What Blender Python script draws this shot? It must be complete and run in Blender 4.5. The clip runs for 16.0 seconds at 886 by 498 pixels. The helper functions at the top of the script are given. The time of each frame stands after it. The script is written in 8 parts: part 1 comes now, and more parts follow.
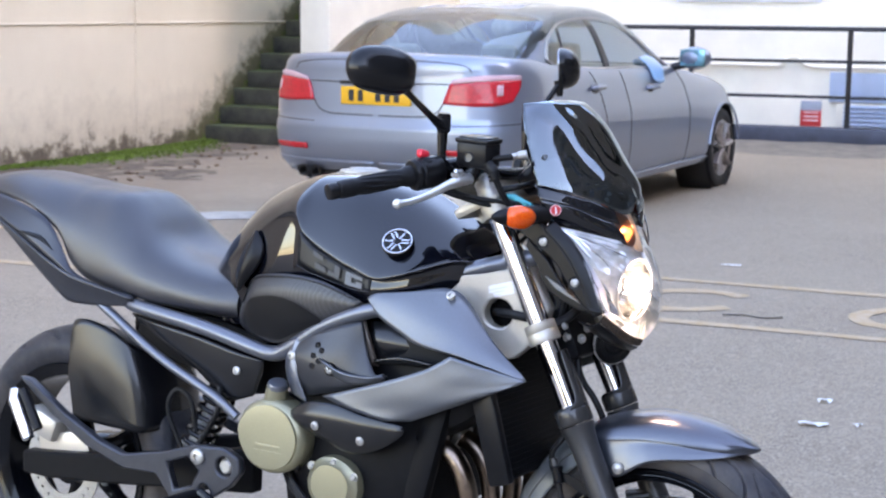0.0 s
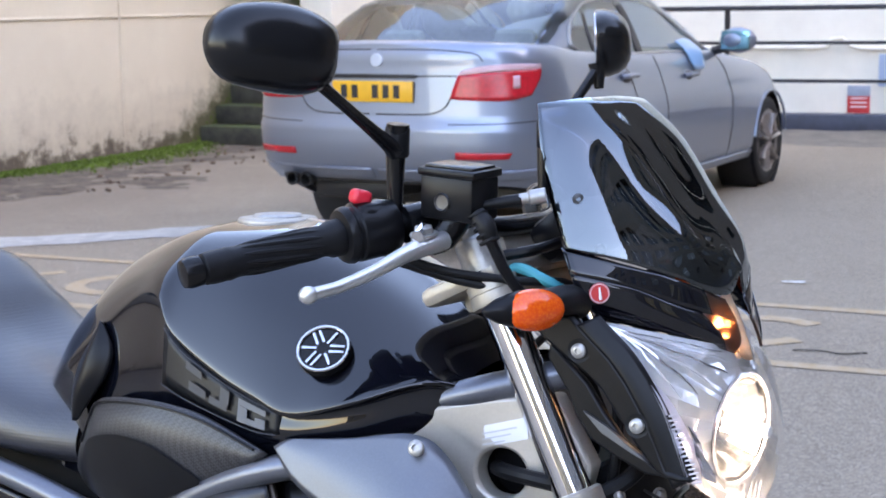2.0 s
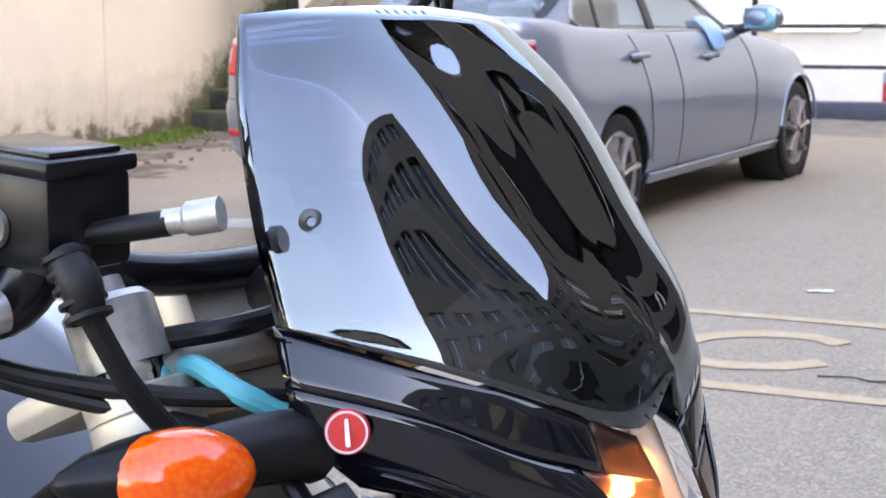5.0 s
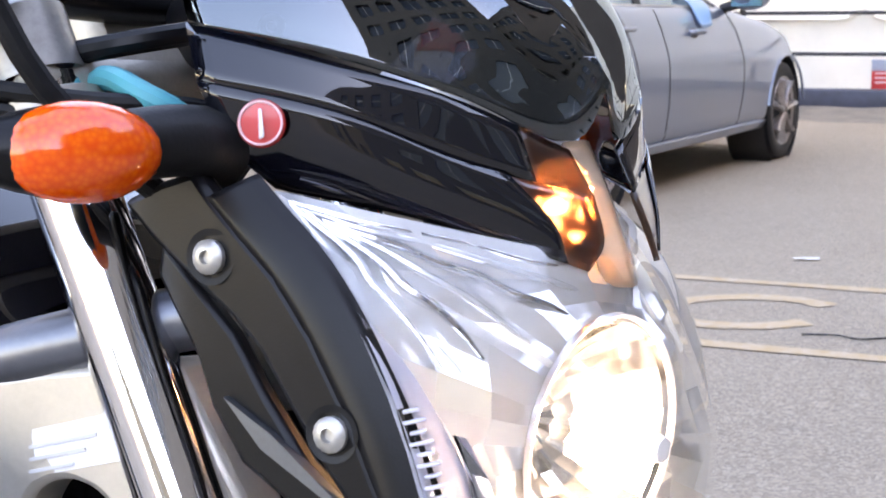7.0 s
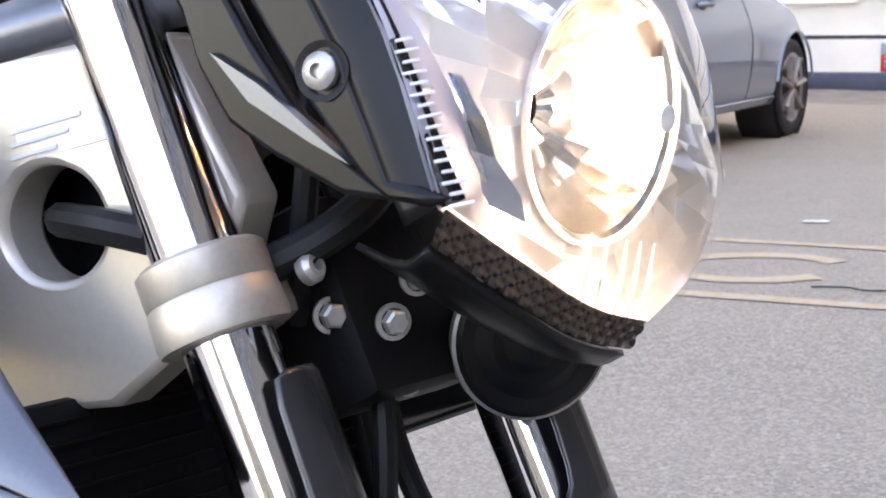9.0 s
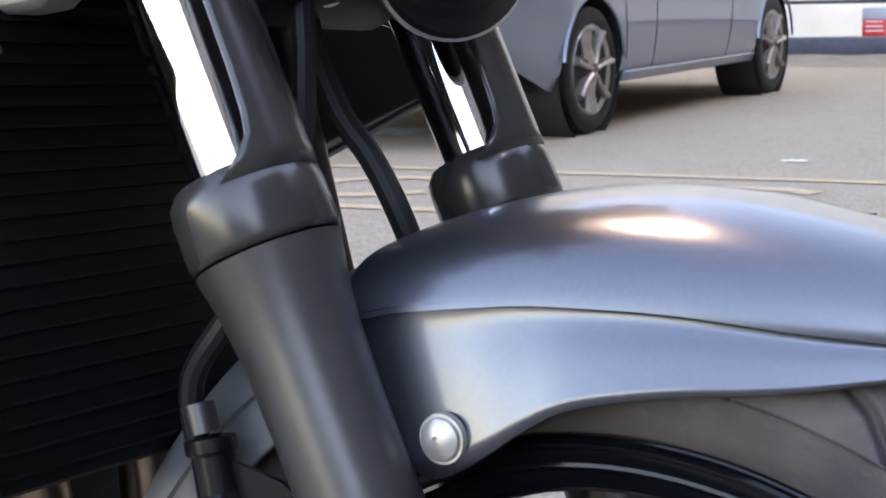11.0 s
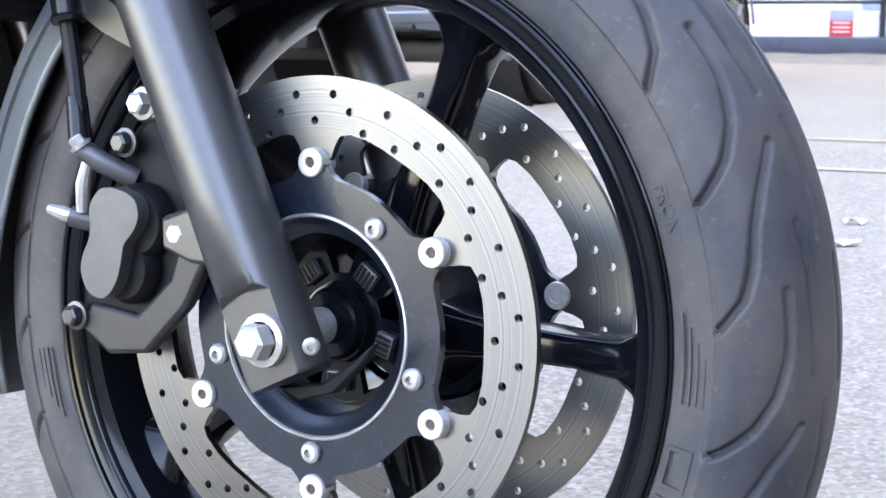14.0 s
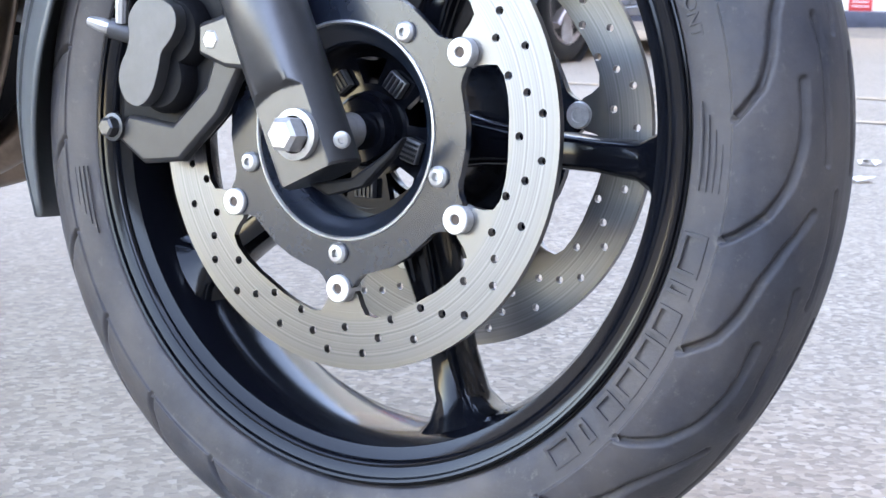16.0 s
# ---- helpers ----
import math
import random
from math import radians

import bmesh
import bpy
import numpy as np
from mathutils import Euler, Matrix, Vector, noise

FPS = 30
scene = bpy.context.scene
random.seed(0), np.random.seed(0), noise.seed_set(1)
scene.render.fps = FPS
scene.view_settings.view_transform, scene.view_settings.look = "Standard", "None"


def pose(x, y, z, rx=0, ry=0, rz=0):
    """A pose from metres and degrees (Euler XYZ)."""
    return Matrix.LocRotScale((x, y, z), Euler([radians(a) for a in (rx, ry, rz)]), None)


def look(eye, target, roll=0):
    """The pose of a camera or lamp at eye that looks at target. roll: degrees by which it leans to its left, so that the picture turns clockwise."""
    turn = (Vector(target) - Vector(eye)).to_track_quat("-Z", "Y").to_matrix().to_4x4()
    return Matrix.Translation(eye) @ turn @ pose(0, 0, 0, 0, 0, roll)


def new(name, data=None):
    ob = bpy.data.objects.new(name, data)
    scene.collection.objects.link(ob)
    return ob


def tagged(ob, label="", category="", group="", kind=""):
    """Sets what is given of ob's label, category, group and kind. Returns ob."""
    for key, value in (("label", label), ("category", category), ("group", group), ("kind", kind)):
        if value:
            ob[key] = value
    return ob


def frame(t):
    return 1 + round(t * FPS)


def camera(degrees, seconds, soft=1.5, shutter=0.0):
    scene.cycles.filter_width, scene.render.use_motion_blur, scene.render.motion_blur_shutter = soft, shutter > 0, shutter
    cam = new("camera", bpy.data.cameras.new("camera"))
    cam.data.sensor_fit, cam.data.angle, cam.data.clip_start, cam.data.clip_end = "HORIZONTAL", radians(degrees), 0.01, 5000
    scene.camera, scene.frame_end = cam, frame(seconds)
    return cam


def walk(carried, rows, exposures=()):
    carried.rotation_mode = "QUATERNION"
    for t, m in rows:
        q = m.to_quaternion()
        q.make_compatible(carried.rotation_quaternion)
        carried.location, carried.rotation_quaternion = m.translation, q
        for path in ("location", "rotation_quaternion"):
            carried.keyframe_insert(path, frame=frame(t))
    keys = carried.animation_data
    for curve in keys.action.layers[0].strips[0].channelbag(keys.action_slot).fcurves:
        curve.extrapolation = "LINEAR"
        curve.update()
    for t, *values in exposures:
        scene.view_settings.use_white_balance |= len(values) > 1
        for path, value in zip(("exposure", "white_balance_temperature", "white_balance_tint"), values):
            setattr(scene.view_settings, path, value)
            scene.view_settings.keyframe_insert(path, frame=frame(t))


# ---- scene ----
cam = camera(32.36, 16.0)
cam.data.dof.use_dof, cam.data.dof.focus_distance, cam.data.dof.aperture_fstop = True, 1.0, 32.0
PATH = [
    (0, (1.030, -2.504, 1.349), (0.013, -0.810, 1.037), 0.4),
    (0.5, (0.890, -2.261, 1.348), (-0.143, -0.583, 1.008), -1.1),
    (1, (0.738, -1.975, 1.320), (-0.303, -0.302, 0.974), -0.9),
    (1.5, (0.582, -1.697, 1.308), (-0.443, -0.015, 0.968), -1.2),
    (2, (0.458, -1.412, 1.283), (-0.586, 0.263, 0.962), -0.9),
    (2.5, (0.342, -1.169, 1.291), (-0.716, 0.500, 0.988), -0.7),
    (3, (0.275, -0.964, 1.274), (-0.802, 0.689, 0.947), -1.4),
    (3.2, (0.262, -0.881, 1.260), (-0.804, 0.777, 0.922), -1.0),
    (5.3, (0.189, -0.561, 1.163), (-0.889, 1.091, 0.833), -0.6),
    (5.5, (0.194, -0.554, 1.145), (-0.883, 1.100, 0.821), -0.7),
    (6, (0.206, -0.544, 1.108), (-0.869, 1.114, 0.791), -0.1),
    (6.5, (0.209, -0.548, 1.070), (-0.855, 1.116, 0.752), -1.1),
    (7, (0.211, -0.547, 1.040), (-0.858, 1.111, 0.712), -0.7),
    (7.5, (0.208, -0.545, 1.014), (-0.866, 1.110, 0.687), -0.6),
    (8, (0.204, -0.530, 0.983), (-0.869, 1.122, 0.636), -0.9),
    (8.5, (0.210, -0.541, 0.937), (-0.869, 1.111, 0.608), -1.0),
    (8.7, (0.212, -0.543, 0.918), (-0.869, 1.109, 0.593), -0.9),
    (10.8, (0.244, -0.552, 0.723), (-0.811, 1.113, 0.387), -0.9),
    (11, (0.257, -0.558, 0.710), (-0.808, 1.101, 0.371), -1.4),
    (11.5, (0.295, -0.569, 0.666), (-0.751, 1.101, 0.323), -1.8),
    (12, (0.357, -0.616, 0.637), (-0.717, 1.034, 0.287), -0.8),
    (12.5, (0.431, -0.653, 0.606), (-0.622, 1.009, 0.251), -0.9),
    (13, (0.498, -0.698, 0.581), (-0.571, 0.954, 0.225), -0.6),
    (13.5, (0.554, -0.728, 0.544), (-0.510, 0.929, 0.195), -0.7),
    (14, (0.546, -0.770, 0.496), (-0.507, 0.901, 0.178), -0.1),
    (14.5, (0.548, -0.791, 0.456), (-0.511, 0.874, 0.133), 0.9),
    (15, (0.553, -0.804, 0.431), (-0.536, 0.838, 0.091), 0.9),
    (15.5, (0.560, -0.815, 0.408), (-0.503, 0.841, 0.052), 1.1),
    (16, (0.566, -0.815, 0.398), (-0.497, 0.843, 0.050), 1.2),
]

walk(cam, [(t, look(eye, aim, roll)) for t, eye, aim, roll in PATH],
     [(0.0, 3.6, 7810, 24), (3.0, 3.4, 7760, 24), (5.5, 3.95, 8710, 26), (8.5, 3.8, 8710, 27), (11.0, 3.80, 8610, 23), (13.0, 4.54, 7860, 23), (16.0, 4.46, 7660, 23)])

# ---- light: open shade under a clear sky, low warm sun behind the unseen brown building ----
world = bpy.data.worlds.new("sky")
scene.world = world
world.use_nodes = True
wn = world.node_tree.nodes
sky = wn.new("ShaderNodeTexSky")
sky.sky_type = "NISHITA"
sky.sun_disc = False
sky.sun_elevation = radians(24)
sky.sun_rotation = radians(98)
sky.air_density, sky.dust_density, sky.ozone_density = 1.0, 0.6, 1.5
wn["Background"].inputs[1].default_value = 0.15
world.node_tree.links.new(sky.outputs[0], wn["Background"].inputs[0])
sun = new("sun", bpy.data.lights.new("sun", "SUN"))
sun.data.energy, sun.data.angle, sun.data.color = 0.4, radians(60), (1.0, 0.90, 0.78)
sun.matrix_world = look((14, -2, 6.5), (0, 0, 0))

beam = new("headlight_beam", bpy.data.lights.new("headlight_beam", "SPOT"))
beam.data.energy, beam.data.color, beam.data.shadow_soft_size = 0.40, (1.0, 0.70, 0.42), 0.014
beam.data.spot_size, beam.data.spot_blend = radians(150), 0.4
beam.matrix_world = look((-0.064, 0.068, 0.834), (0.4, 0.02, 0.66))


# ---- materials ----
def mat(name, color, rough=0.5, metal=0.0, coat=0.0, var=0.0, vscale=20.0, bump=0.0, bscale=200.0, color2=None, rvar=0.0, spec=0.5):
    m = bpy.data.materials.new(name)
    m.use_nodes = True
    nt = m.node_tree
    b = nt.nodes["Principled BSDF"]
    b.inputs["Base Color"].default_value = (*color, 1)
    b.inputs["Roughness"].default_value = rough
    b.inputs["Metallic"].default_value = metal
    b.inputs["Coat Weight"].default_value = coat
    b.inputs["Coat Roughness"].default_value = 0.03
    b.inputs["Specular IOR Level"].default_value = spec
    geo = nt.nodes.new("ShaderNodeTexCoord")
    if var or color2 or rvar:
        n = nt.nodes.new("ShaderNodeTexNoise")
        n.inputs["Scale"].default_value, n.inputs["Detail"].default_value, n.inputs["Roughness"].default_value = vscale, 8, 0.65
        nt.links.new(geo.outputs["Object"], n.inputs["Vector"])
        r = nt.nodes.new("ShaderNodeValToRGB")
        r.color_ramp.elements[0].position, r.color_ramp.elements[1].position = 0.32, 0.68
        c2 = color2 or color
        r.color_ramp.elements[0].color = (*[c * (1 - var) for c in color], 1)
        r.color_ramp.elements[1].color = (*[min(1, c * (1 + var)) for c in c2], 1)
        nt.links.new(n.outputs["Fac"], r.inputs["Fac"])
        nt.links.new(r.outputs["Color"], b.inputs["Base Color"])
        if rvar:
            mr = nt.nodes.new("ShaderNodeMapRange")
            mr.inputs["To Min"].default_value, mr.inputs["To Max"].default_value = max(0, rough - rvar), min(1, rough + rvar)
            nt.links.new(n.outputs["Fac"], mr.inputs["Value"])
            nt.links.new(mr.outputs["Result"], b.inputs["Roughness"])
    if bump:
        n2 = nt.nodes.new("ShaderNodeTexNoise")
        n2.inputs["Scale"].default_value, n2.inputs["Detail"].default_value = bscale, 4
        nt.links.new(geo.outputs["Object"], n2.inputs["Vector"])
        bp = nt.nodes.new("ShaderNodeBump")
        bp.inputs["Strength"].default_value, bp.inputs["Distance"].default_value = bump, 1.0 / bscale
        nt.links.new(n2.outputs["Fac"], bp.inputs["Height"])
        nt.links.new(bp.outputs["Normal"], b.inputs["Normal"])
    return m


def tinted(name, color, clear, rough=0.02, ior=1.5, gloss=(1, 1, 1)):
    """Thin clear or smoked plastic: what is behind shows tinted, and the surface shines."""
    m = bpy.data.materials.new(name)
    m.use_nodes = True
    nt = m.node_tree
    nt.nodes.remove(nt.nodes["Principled BSDF"])
    out = nt.nodes["Material Output"]
    t = nt.nodes.new("ShaderNodeBsdfTransparent")
    t.inputs[0].default_value = (*[c * clear for c in color], 1)
    g = nt.nodes.new("ShaderNodeBsdfGlossy")
    g.inputs["Roughness"].default_value = rough
    g.inputs["Color"].default_value = (*gloss, 1)
    f = nt.nodes.new("ShaderNodeFresnel")
    f.inputs[0].default_value = ior
    x = nt.nodes.new("ShaderNodeMixShader")
    nt.links.new(f.outputs[0], x.inputs[0])
    nt.links.new(t.outputs[0], x.inputs[1])
    nt.links.new(g.outputs[0], x.inputs[2])
    nt.links.new(x.outputs[0], out.inputs[0])
    return m


def glow(name, color, strength):
    m = bpy.data.materials.new(name)
    m.use_nodes = True
    nt = m.node_tree
    e = nt.nodes.new("ShaderNodeEmission")
    e.inputs[0].default_value, e.inputs[1].default_value = (*color, 1), strength
    nt.links.new(e.outputs[0], nt.nodes["Material Output"].inputs[0])
    return m


BLACK_PAINT = mat("black_gloss_paint", (0.003, 0.0035, 0.006), 0.06, coat=1.0, spec=0.12)
GREY_PAINT = mat("grey_metallic_satin", (0.122, 0.131, 0.148), 0.36, metal=0.75, var=0.06, vscale=400, rvar=0.05)
GUARD_PAINT = mat("guard_grey_metallic", (0.080, 0.087, 0.106), 0.29, metal=0.85, coat=0.35, var=0.05, vscale=400)
BLACK_PLASTIC = mat("black_plastic", (0.006, 0.006, 0.007), 0.30, var=0.2, vscale=30, bump=0.08, bscale=900, spec=0.19)
BLACK_RUBBER = mat("black_rubber", (0.006, 0.006, 0.007), 0.5, var=0.25, vscale=60, bump=0.1, bscale=500, spec=0.24)
SATIN_BLACK = mat("satin_black_metal", (0.006, 0.006, 0.007), 0.24, var=0.15, vscale=40, spec=0.28)
FORK_GREY = mat("fork_dark_grey", (0.072, 0.071, 0.072), 0.34, metal=0.7, var=0.06, vscale=120, bump=0.03, bscale=700)
FRAME_GREY = mat("frame_blue_grey", (0.14, 0.15, 0.175), 0.33, metal=0.7, var=0.05, vscale=200)
CHROME = mat("chrome", (0.70, 0.70, 0.725), 0.06, metal=1.0, rvar=0.02, vscale=8)
STEEL = mat("bright_steel", (0.40, 0.388, 0.37), 0.40, metal=0.7, var=0.15, vscale=150, rvar=0.08)
ALLOY = mat("cast_alloy", (0.45, 0.41, 0.352), 0.46, metal=0.65, var=0.06, vscale=300, bump=0.05, bscale=600)
PLATE_ALLOY = mat("painted_alloy", (0.52, 0.478, 0.42), 0.38, metal=0.55, var=0.04, vscale=250)
COVER_GOLD = mat("champagne_cover", (0.28, 0.258, 0.172), 0.36, metal=0.55, var=0.05, vscale=300, bump=0.03, bscale=700)
RADIATOR = mat("radiator_black", (0.004, 0.004, 0.005), 0.5, spec=0.15)
ENGINE_BLACK = mat("engine_black", (0.005, 0.005, 0.006), 0.5, var=0.2, vscale=60, bump=0.1, bscale=300, spec=0.12)
SHINY_PLASTIC = mat("shiny_black_plastic", (0.006, 0.0065, 0.008), 0.26, var=0.15, vscale=30, bump=0.05, bscale=700, spec=0.5)
PIPE_STEEL = mat("exhaust_steel", (0.22, 0.165, 0.13), 0.30, metal=1.0, var=0.3, vscale=30)


# ---- builders ----
def spline(pts, n):
    """n points along a smooth curve through pts."""
    p = np.array(pts, float)
    p = np.vstack([2 * p[0] - p[1], p, 2 * p[-1] - p[-2]])
    out = []
    k = len(p) - 3
    for i in range(n):
        u = i / (n - 1) * k
        j = min(int(u), k - 1)
        s = u - j
        a, b, c, d = p[j], p[j + 1], p[j + 2], p[j + 3]
        out.append(0.5 * (2 * b + (c - a) * s + (2 * a - 5 * b + 4 * c - d) * s**2 + (3 * b - a - 3 * c + d) * s**3))
    return np.array(out)


def loop_spline(pts, n):
    """n points along a smooth closed curve through pts."""
    p = np.array(pts, float)
    k = len(p)
    out = []
    for i in range(n):
        u = i / n * k
        j = int(u)
        s = u - j
        a, b, c, d = p[(j - 1) % k], p[j % k], p[(j + 1) % k], p[(j + 2) % k]
        out.append(0.5 * (2 * b + (c - a) * s + (2 * a - 5 * b + 4 * c - d) * s**2 + (3 * b - a - 3 * c + d) * s**3))
    return np.array(out)


def finish(bm, angle=35):
    bmesh.ops.recalc_face_normals(bm, faces=bm.faces)
    for f in bm.faces:
        f.smooth = True
    for e in bm.edges:
        e.smooth = not (len(e.link_faces) == 2 and e.calc_face_angle(0) > radians(angle))


def part(name, bm, material, parent=None, label="", angle=35, bevel=0.0, solid=0.0, m=None):
    """Links bm as one mesh object, under a thing or a part where one is given."""
    finish(bm, angle)
    me = bpy.data.meshes.new(name)
    bm.to_mesh(me)
    bm.free()
    me.materials.append(material)
    ob = new(name, me)
    if m is not None:
        ob.matrix_basis = m
    if parent is not None:
        ob.parent = parent
    if label:
        ob["label"] = label
    if solid:
        k = ob.modifiers.new("thickness", "SOLIDIFY")
        k.thickness, k.offset = abs(solid), (-1 if solid > 0 else 1)
    if bevel:
        k = ob.modifiers.new("edges", "BEVEL")
        k.width, k.segments, k.limit_method, k.angle_limit = bevel, 2, "ANGLE", radians(40)
    return ob


def thing(name, label, category, m=None, group="", kind=""):
    ob = new(name)
    ob.empty_display_size = 0.1
    if m is not None:
        ob.matrix_basis = m
    return tagged(ob, label, category, group, kind)


def single(name, bm, material, label, category="", group="", kind="", **more):
    return tagged(part(name, bm, material, None, **more), label, category, group, kind)


def surf(rows, nu, nv, bm=None, mirror=False):
    """A smooth sheet through rows of points."""
    bm = bm or bmesh.new()
    a = np.array([spline(r, nu) for r in rows])
    g = np.array([spline(a[:, i], nv) for i in range(nu)])
    for sgn in ((1, -1) if mirror else (1,)):
        vs = [[bm.verts.new((q[0], q[1] * sgn, q[2])) for q in col] for col in g]
        for i in range(nu - 1):
            for j in range(nv - 1):
                bm.faces.new((vs[i][j], vs[i + 1][j], vs[i + 1][j + 1], vs[i][j + 1]))
    if mirror:
        bmesh.ops.remove_doubles(bm, verts=bm.verts, dist=1e-5)
    return bm


def loft(rings, bm=None, caps=True):
    """Skins closed rings of points."""
    bm = bm or bmesh.new()
    vs = [[bm.verts.new(p) for p in r] for r in rings]
    n = len(vs[0])
    for a, b in zip(vs, vs[1:]):
        for i in range(n):
            bm.faces.new((a[i], a[(i + 1) % n], b[(i + 1) % n], b[i]))
    if caps:
        bm.faces.new(vs[0][::-1])
        bm.faces.new(vs[-1])
    return bm


def tube(pts, r, seg=12, n=0, bm=None, caps=True, flat=1.0):
    """A round bar along pts; r is one radius, or one for each point. flat squashes it."""
    p = np.array(pts, float)
    rad = np.full(len(p), r) if np.isscalar(r) else np.array(r, float)
    if n:
        q = spline(np.column_stack([p, rad]), n)
        p, rad = q[:, :3], q[:, 3]
    rings, up = [], None
    for i in range(len(p)):
        t = Vector(p[min(i + 1, len(p) - 1)] - p[max(i - 1, 0)]).normalized()
        if up is None:
            up = t.orthogonal().normalized()
            if abs(t.z) < 0.9:
                up = (Vector((0, 0, 1)) - t * t.z).normalized()
        up = (up - t * up.dot(t)).normalized()
        side = t.cross(up)
        rings.append([Vector(p[i]) + float(rad[i]) * (math.cos(a) * side + flat * math.sin(a) * up) for a in (2 * math.pi * k / seg for k in range(seg))])
    return loft(rings, bm, caps)


def lathe(profile, origin, axis, seg=32, bm=None, closed=False, span=360.0, start=0.0):
    """Turns a profile of (radius, along) about an axis."""
    bm = bm or bmesh.new()
    w = Vector(axis).normalized()
    u = Vector((1, 0, 0)) if abs(w.x) < 0.9 else Vector((0, 0, 1))
    u = (u - w * u.dot(w)).normalized()
    v = w.cross(u)
    o = Vector(origin)
    full = span >= 360
    k = seg if full else seg + 1
    rings = []
    for i in range(k):
        a = radians(start + span * i / seg)
        d = math.cos(a) * u + math.sin(a) * v
        rings.append([bm.verts.new(o + r * d + h * w) for r, h in profile])
    m = len(profile)
    for i in range(seg):
        a, b = rings[i], rings[(i + 1) % k]
        for j in range(m if closed else m - 1):
            f = (a[j], a[(j + 1) % m], b[(j + 1) % m], b[j])
            bm.faces.new(f)
    bmesh.ops.remove_doubles(bm, verts=bm.verts, dist=1e-6)
    return bm


def box(size, m=None, bevel=0.0, bm=None, seg=2):
    """A box about its centre, with rounded edges."""
    b = bmesh.new()
    bmesh.ops.create_cube(b, size=1)
    bmesh.ops.scale(b, vec=size, verts=b.verts)
    if bevel:
        bmesh.ops.bevel(b, geom=b.edges[:], offset=bevel, segments=seg, profile=0.5, affect="EDGES")
    if m is not None:
        b.transform(m)
    if bm is None:
        return b
    return add(bm, b)


def add(bm, other):
    me = bpy.data.meshes.new("spare")
    other.to_mesh(me)
    other.free()
    bm.from_mesh(me)
    bpy.data.meshes.remove(me)
    return bm


def plate(outline, y0, y1, bm=None, holes=(), bend=None):
    """A flat piece cut to an outline in x and z, with holes, from y0 to y1. bend gives each x, z its own shift in y."""
    b = bmesh.new()
    for ring in (outline, *holes):
        vs = [b.verts.new((x, y0, z)) for x, z in ring]
        for i in range(len(vs)):
            b.edges.new((vs[i], vs[(i + 1) % len(vs)]))
    bmesh.ops.triangle_fill(b, use_beauty=True, use_dissolve=False, edges=b.edges[:])
    ext = bmesh.ops.extrude_face_region(b, geom=b.faces[:])
    bmesh.ops.translate(b, vec=(0, y1 - y0, 0), verts=[v for v in ext["geom"] if isinstance(v, bmesh.types.BMVert)])
    if bend:
        for v in b.verts:
            v.co.y += bend(v.co.x, v.co.z)
    return b if bm is None else add(bm, b)


def circle(cx, cz, r, n=12, start=0.0):
    return [(cx + r * math.cos(start + 2 * math.pi * i / n), cz + r * math.sin(start + 2 * math.pi * i / n)) for i in range(n)]


def bolt(loc, axis, r, h, sides=16, bm=None, socket=True):
    """A bolt head with a washer and a hex recess, or a plain hexagon."""
    if socket:
        prof = [(0.0, h * 0.4), (r * 0.36, h * 0.4), (r * 0.40, h * 0.92), (r * 0.75, h * 0.86), (r, h * 0.55), (r, 0)]
        return lathe(prof, loc, axis, sides, bm)
    bm = lathe([(r * 1.35, 0), (r * 1.35, h * 0.25), (r * 1.0, h * 0.3)], loc, axis, 20, bm)
    return lathe([(0.0, h), (r * 0.72, h), (r * 0.95, h * 0.86), (r, h * 0.28)], loc, axis, 6, bm)


def ellipsoid(c, rx, ry, rz, m=None, bm=None, seg=20):
    b = bmesh.new()
    bmesh.ops.create_uvsphere(b, u_segments=seg, v_segments=seg // 2 + 2, radius=1)
    bmesh.ops.scale(b, vec=(rx, ry, rz), verts=b.verts)
    b.transform(Matrix.Translation(c) @ (m or Matrix()))
    return b if bm is None else add(bm, b)


def lettering(text, size, depth):
    """Raised letters in the x, y plane, as a bmesh."""
    cu = bpy.data.curves.new("letters", "FONT")
    cu.body, cu.size, cu.extrude = text, size, depth
    cu.align_x, cu.align_y, cu.resolution_u = "CENTER", "CENTER", 3
    ob = new("letters", cu)
    me = bpy.data.meshes.new_from_object(ob.evaluated_get(bpy.context.evaluated_depsgraph_get()))
    b = bmesh.new()
    b.from_mesh(me)
    bpy.data.objects.remove(ob)
    bpy.data.curves.remove(cu)
    bpy.data.meshes.remove(me)
    return b


# ---- setting ----
def surface_mat(name, build):
    m = bpy.data.materials.new(name)
    m.use_nodes = True
    nt = m.node_tree
    build(nt, nt.nodes["Principled BSDF"], nt.nodes.new("ShaderNodeTexCoord").outputs["Object"])
    return m


def noise_tex(nt, vec, scale, detail=6, rough=0.6):
    n = nt.nodes.new("ShaderNodeTexNoise")
    n.inputs["Scale"].default_value, n.inputs["Detail"].default_value, n.inputs["Roughness"].default_value = scale, detail, rough
    nt.links.new(vec, n.inputs["Vector"])
    return n.outputs["Fac"]


def ramp(nt, fac, stops):
    r = nt.nodes.new("ShaderNodeValToRGB")
    while len(r.color_ramp.elements) < len(stops):
        r.color_ramp.elements.new(0.5)
    for e, (p, c) in zip(r.color_ramp.elements, stops):
        e.position, e.color = p, (*c, 1)
    nt.links.new(fac, r.inputs[0])
    return r.outputs[0]


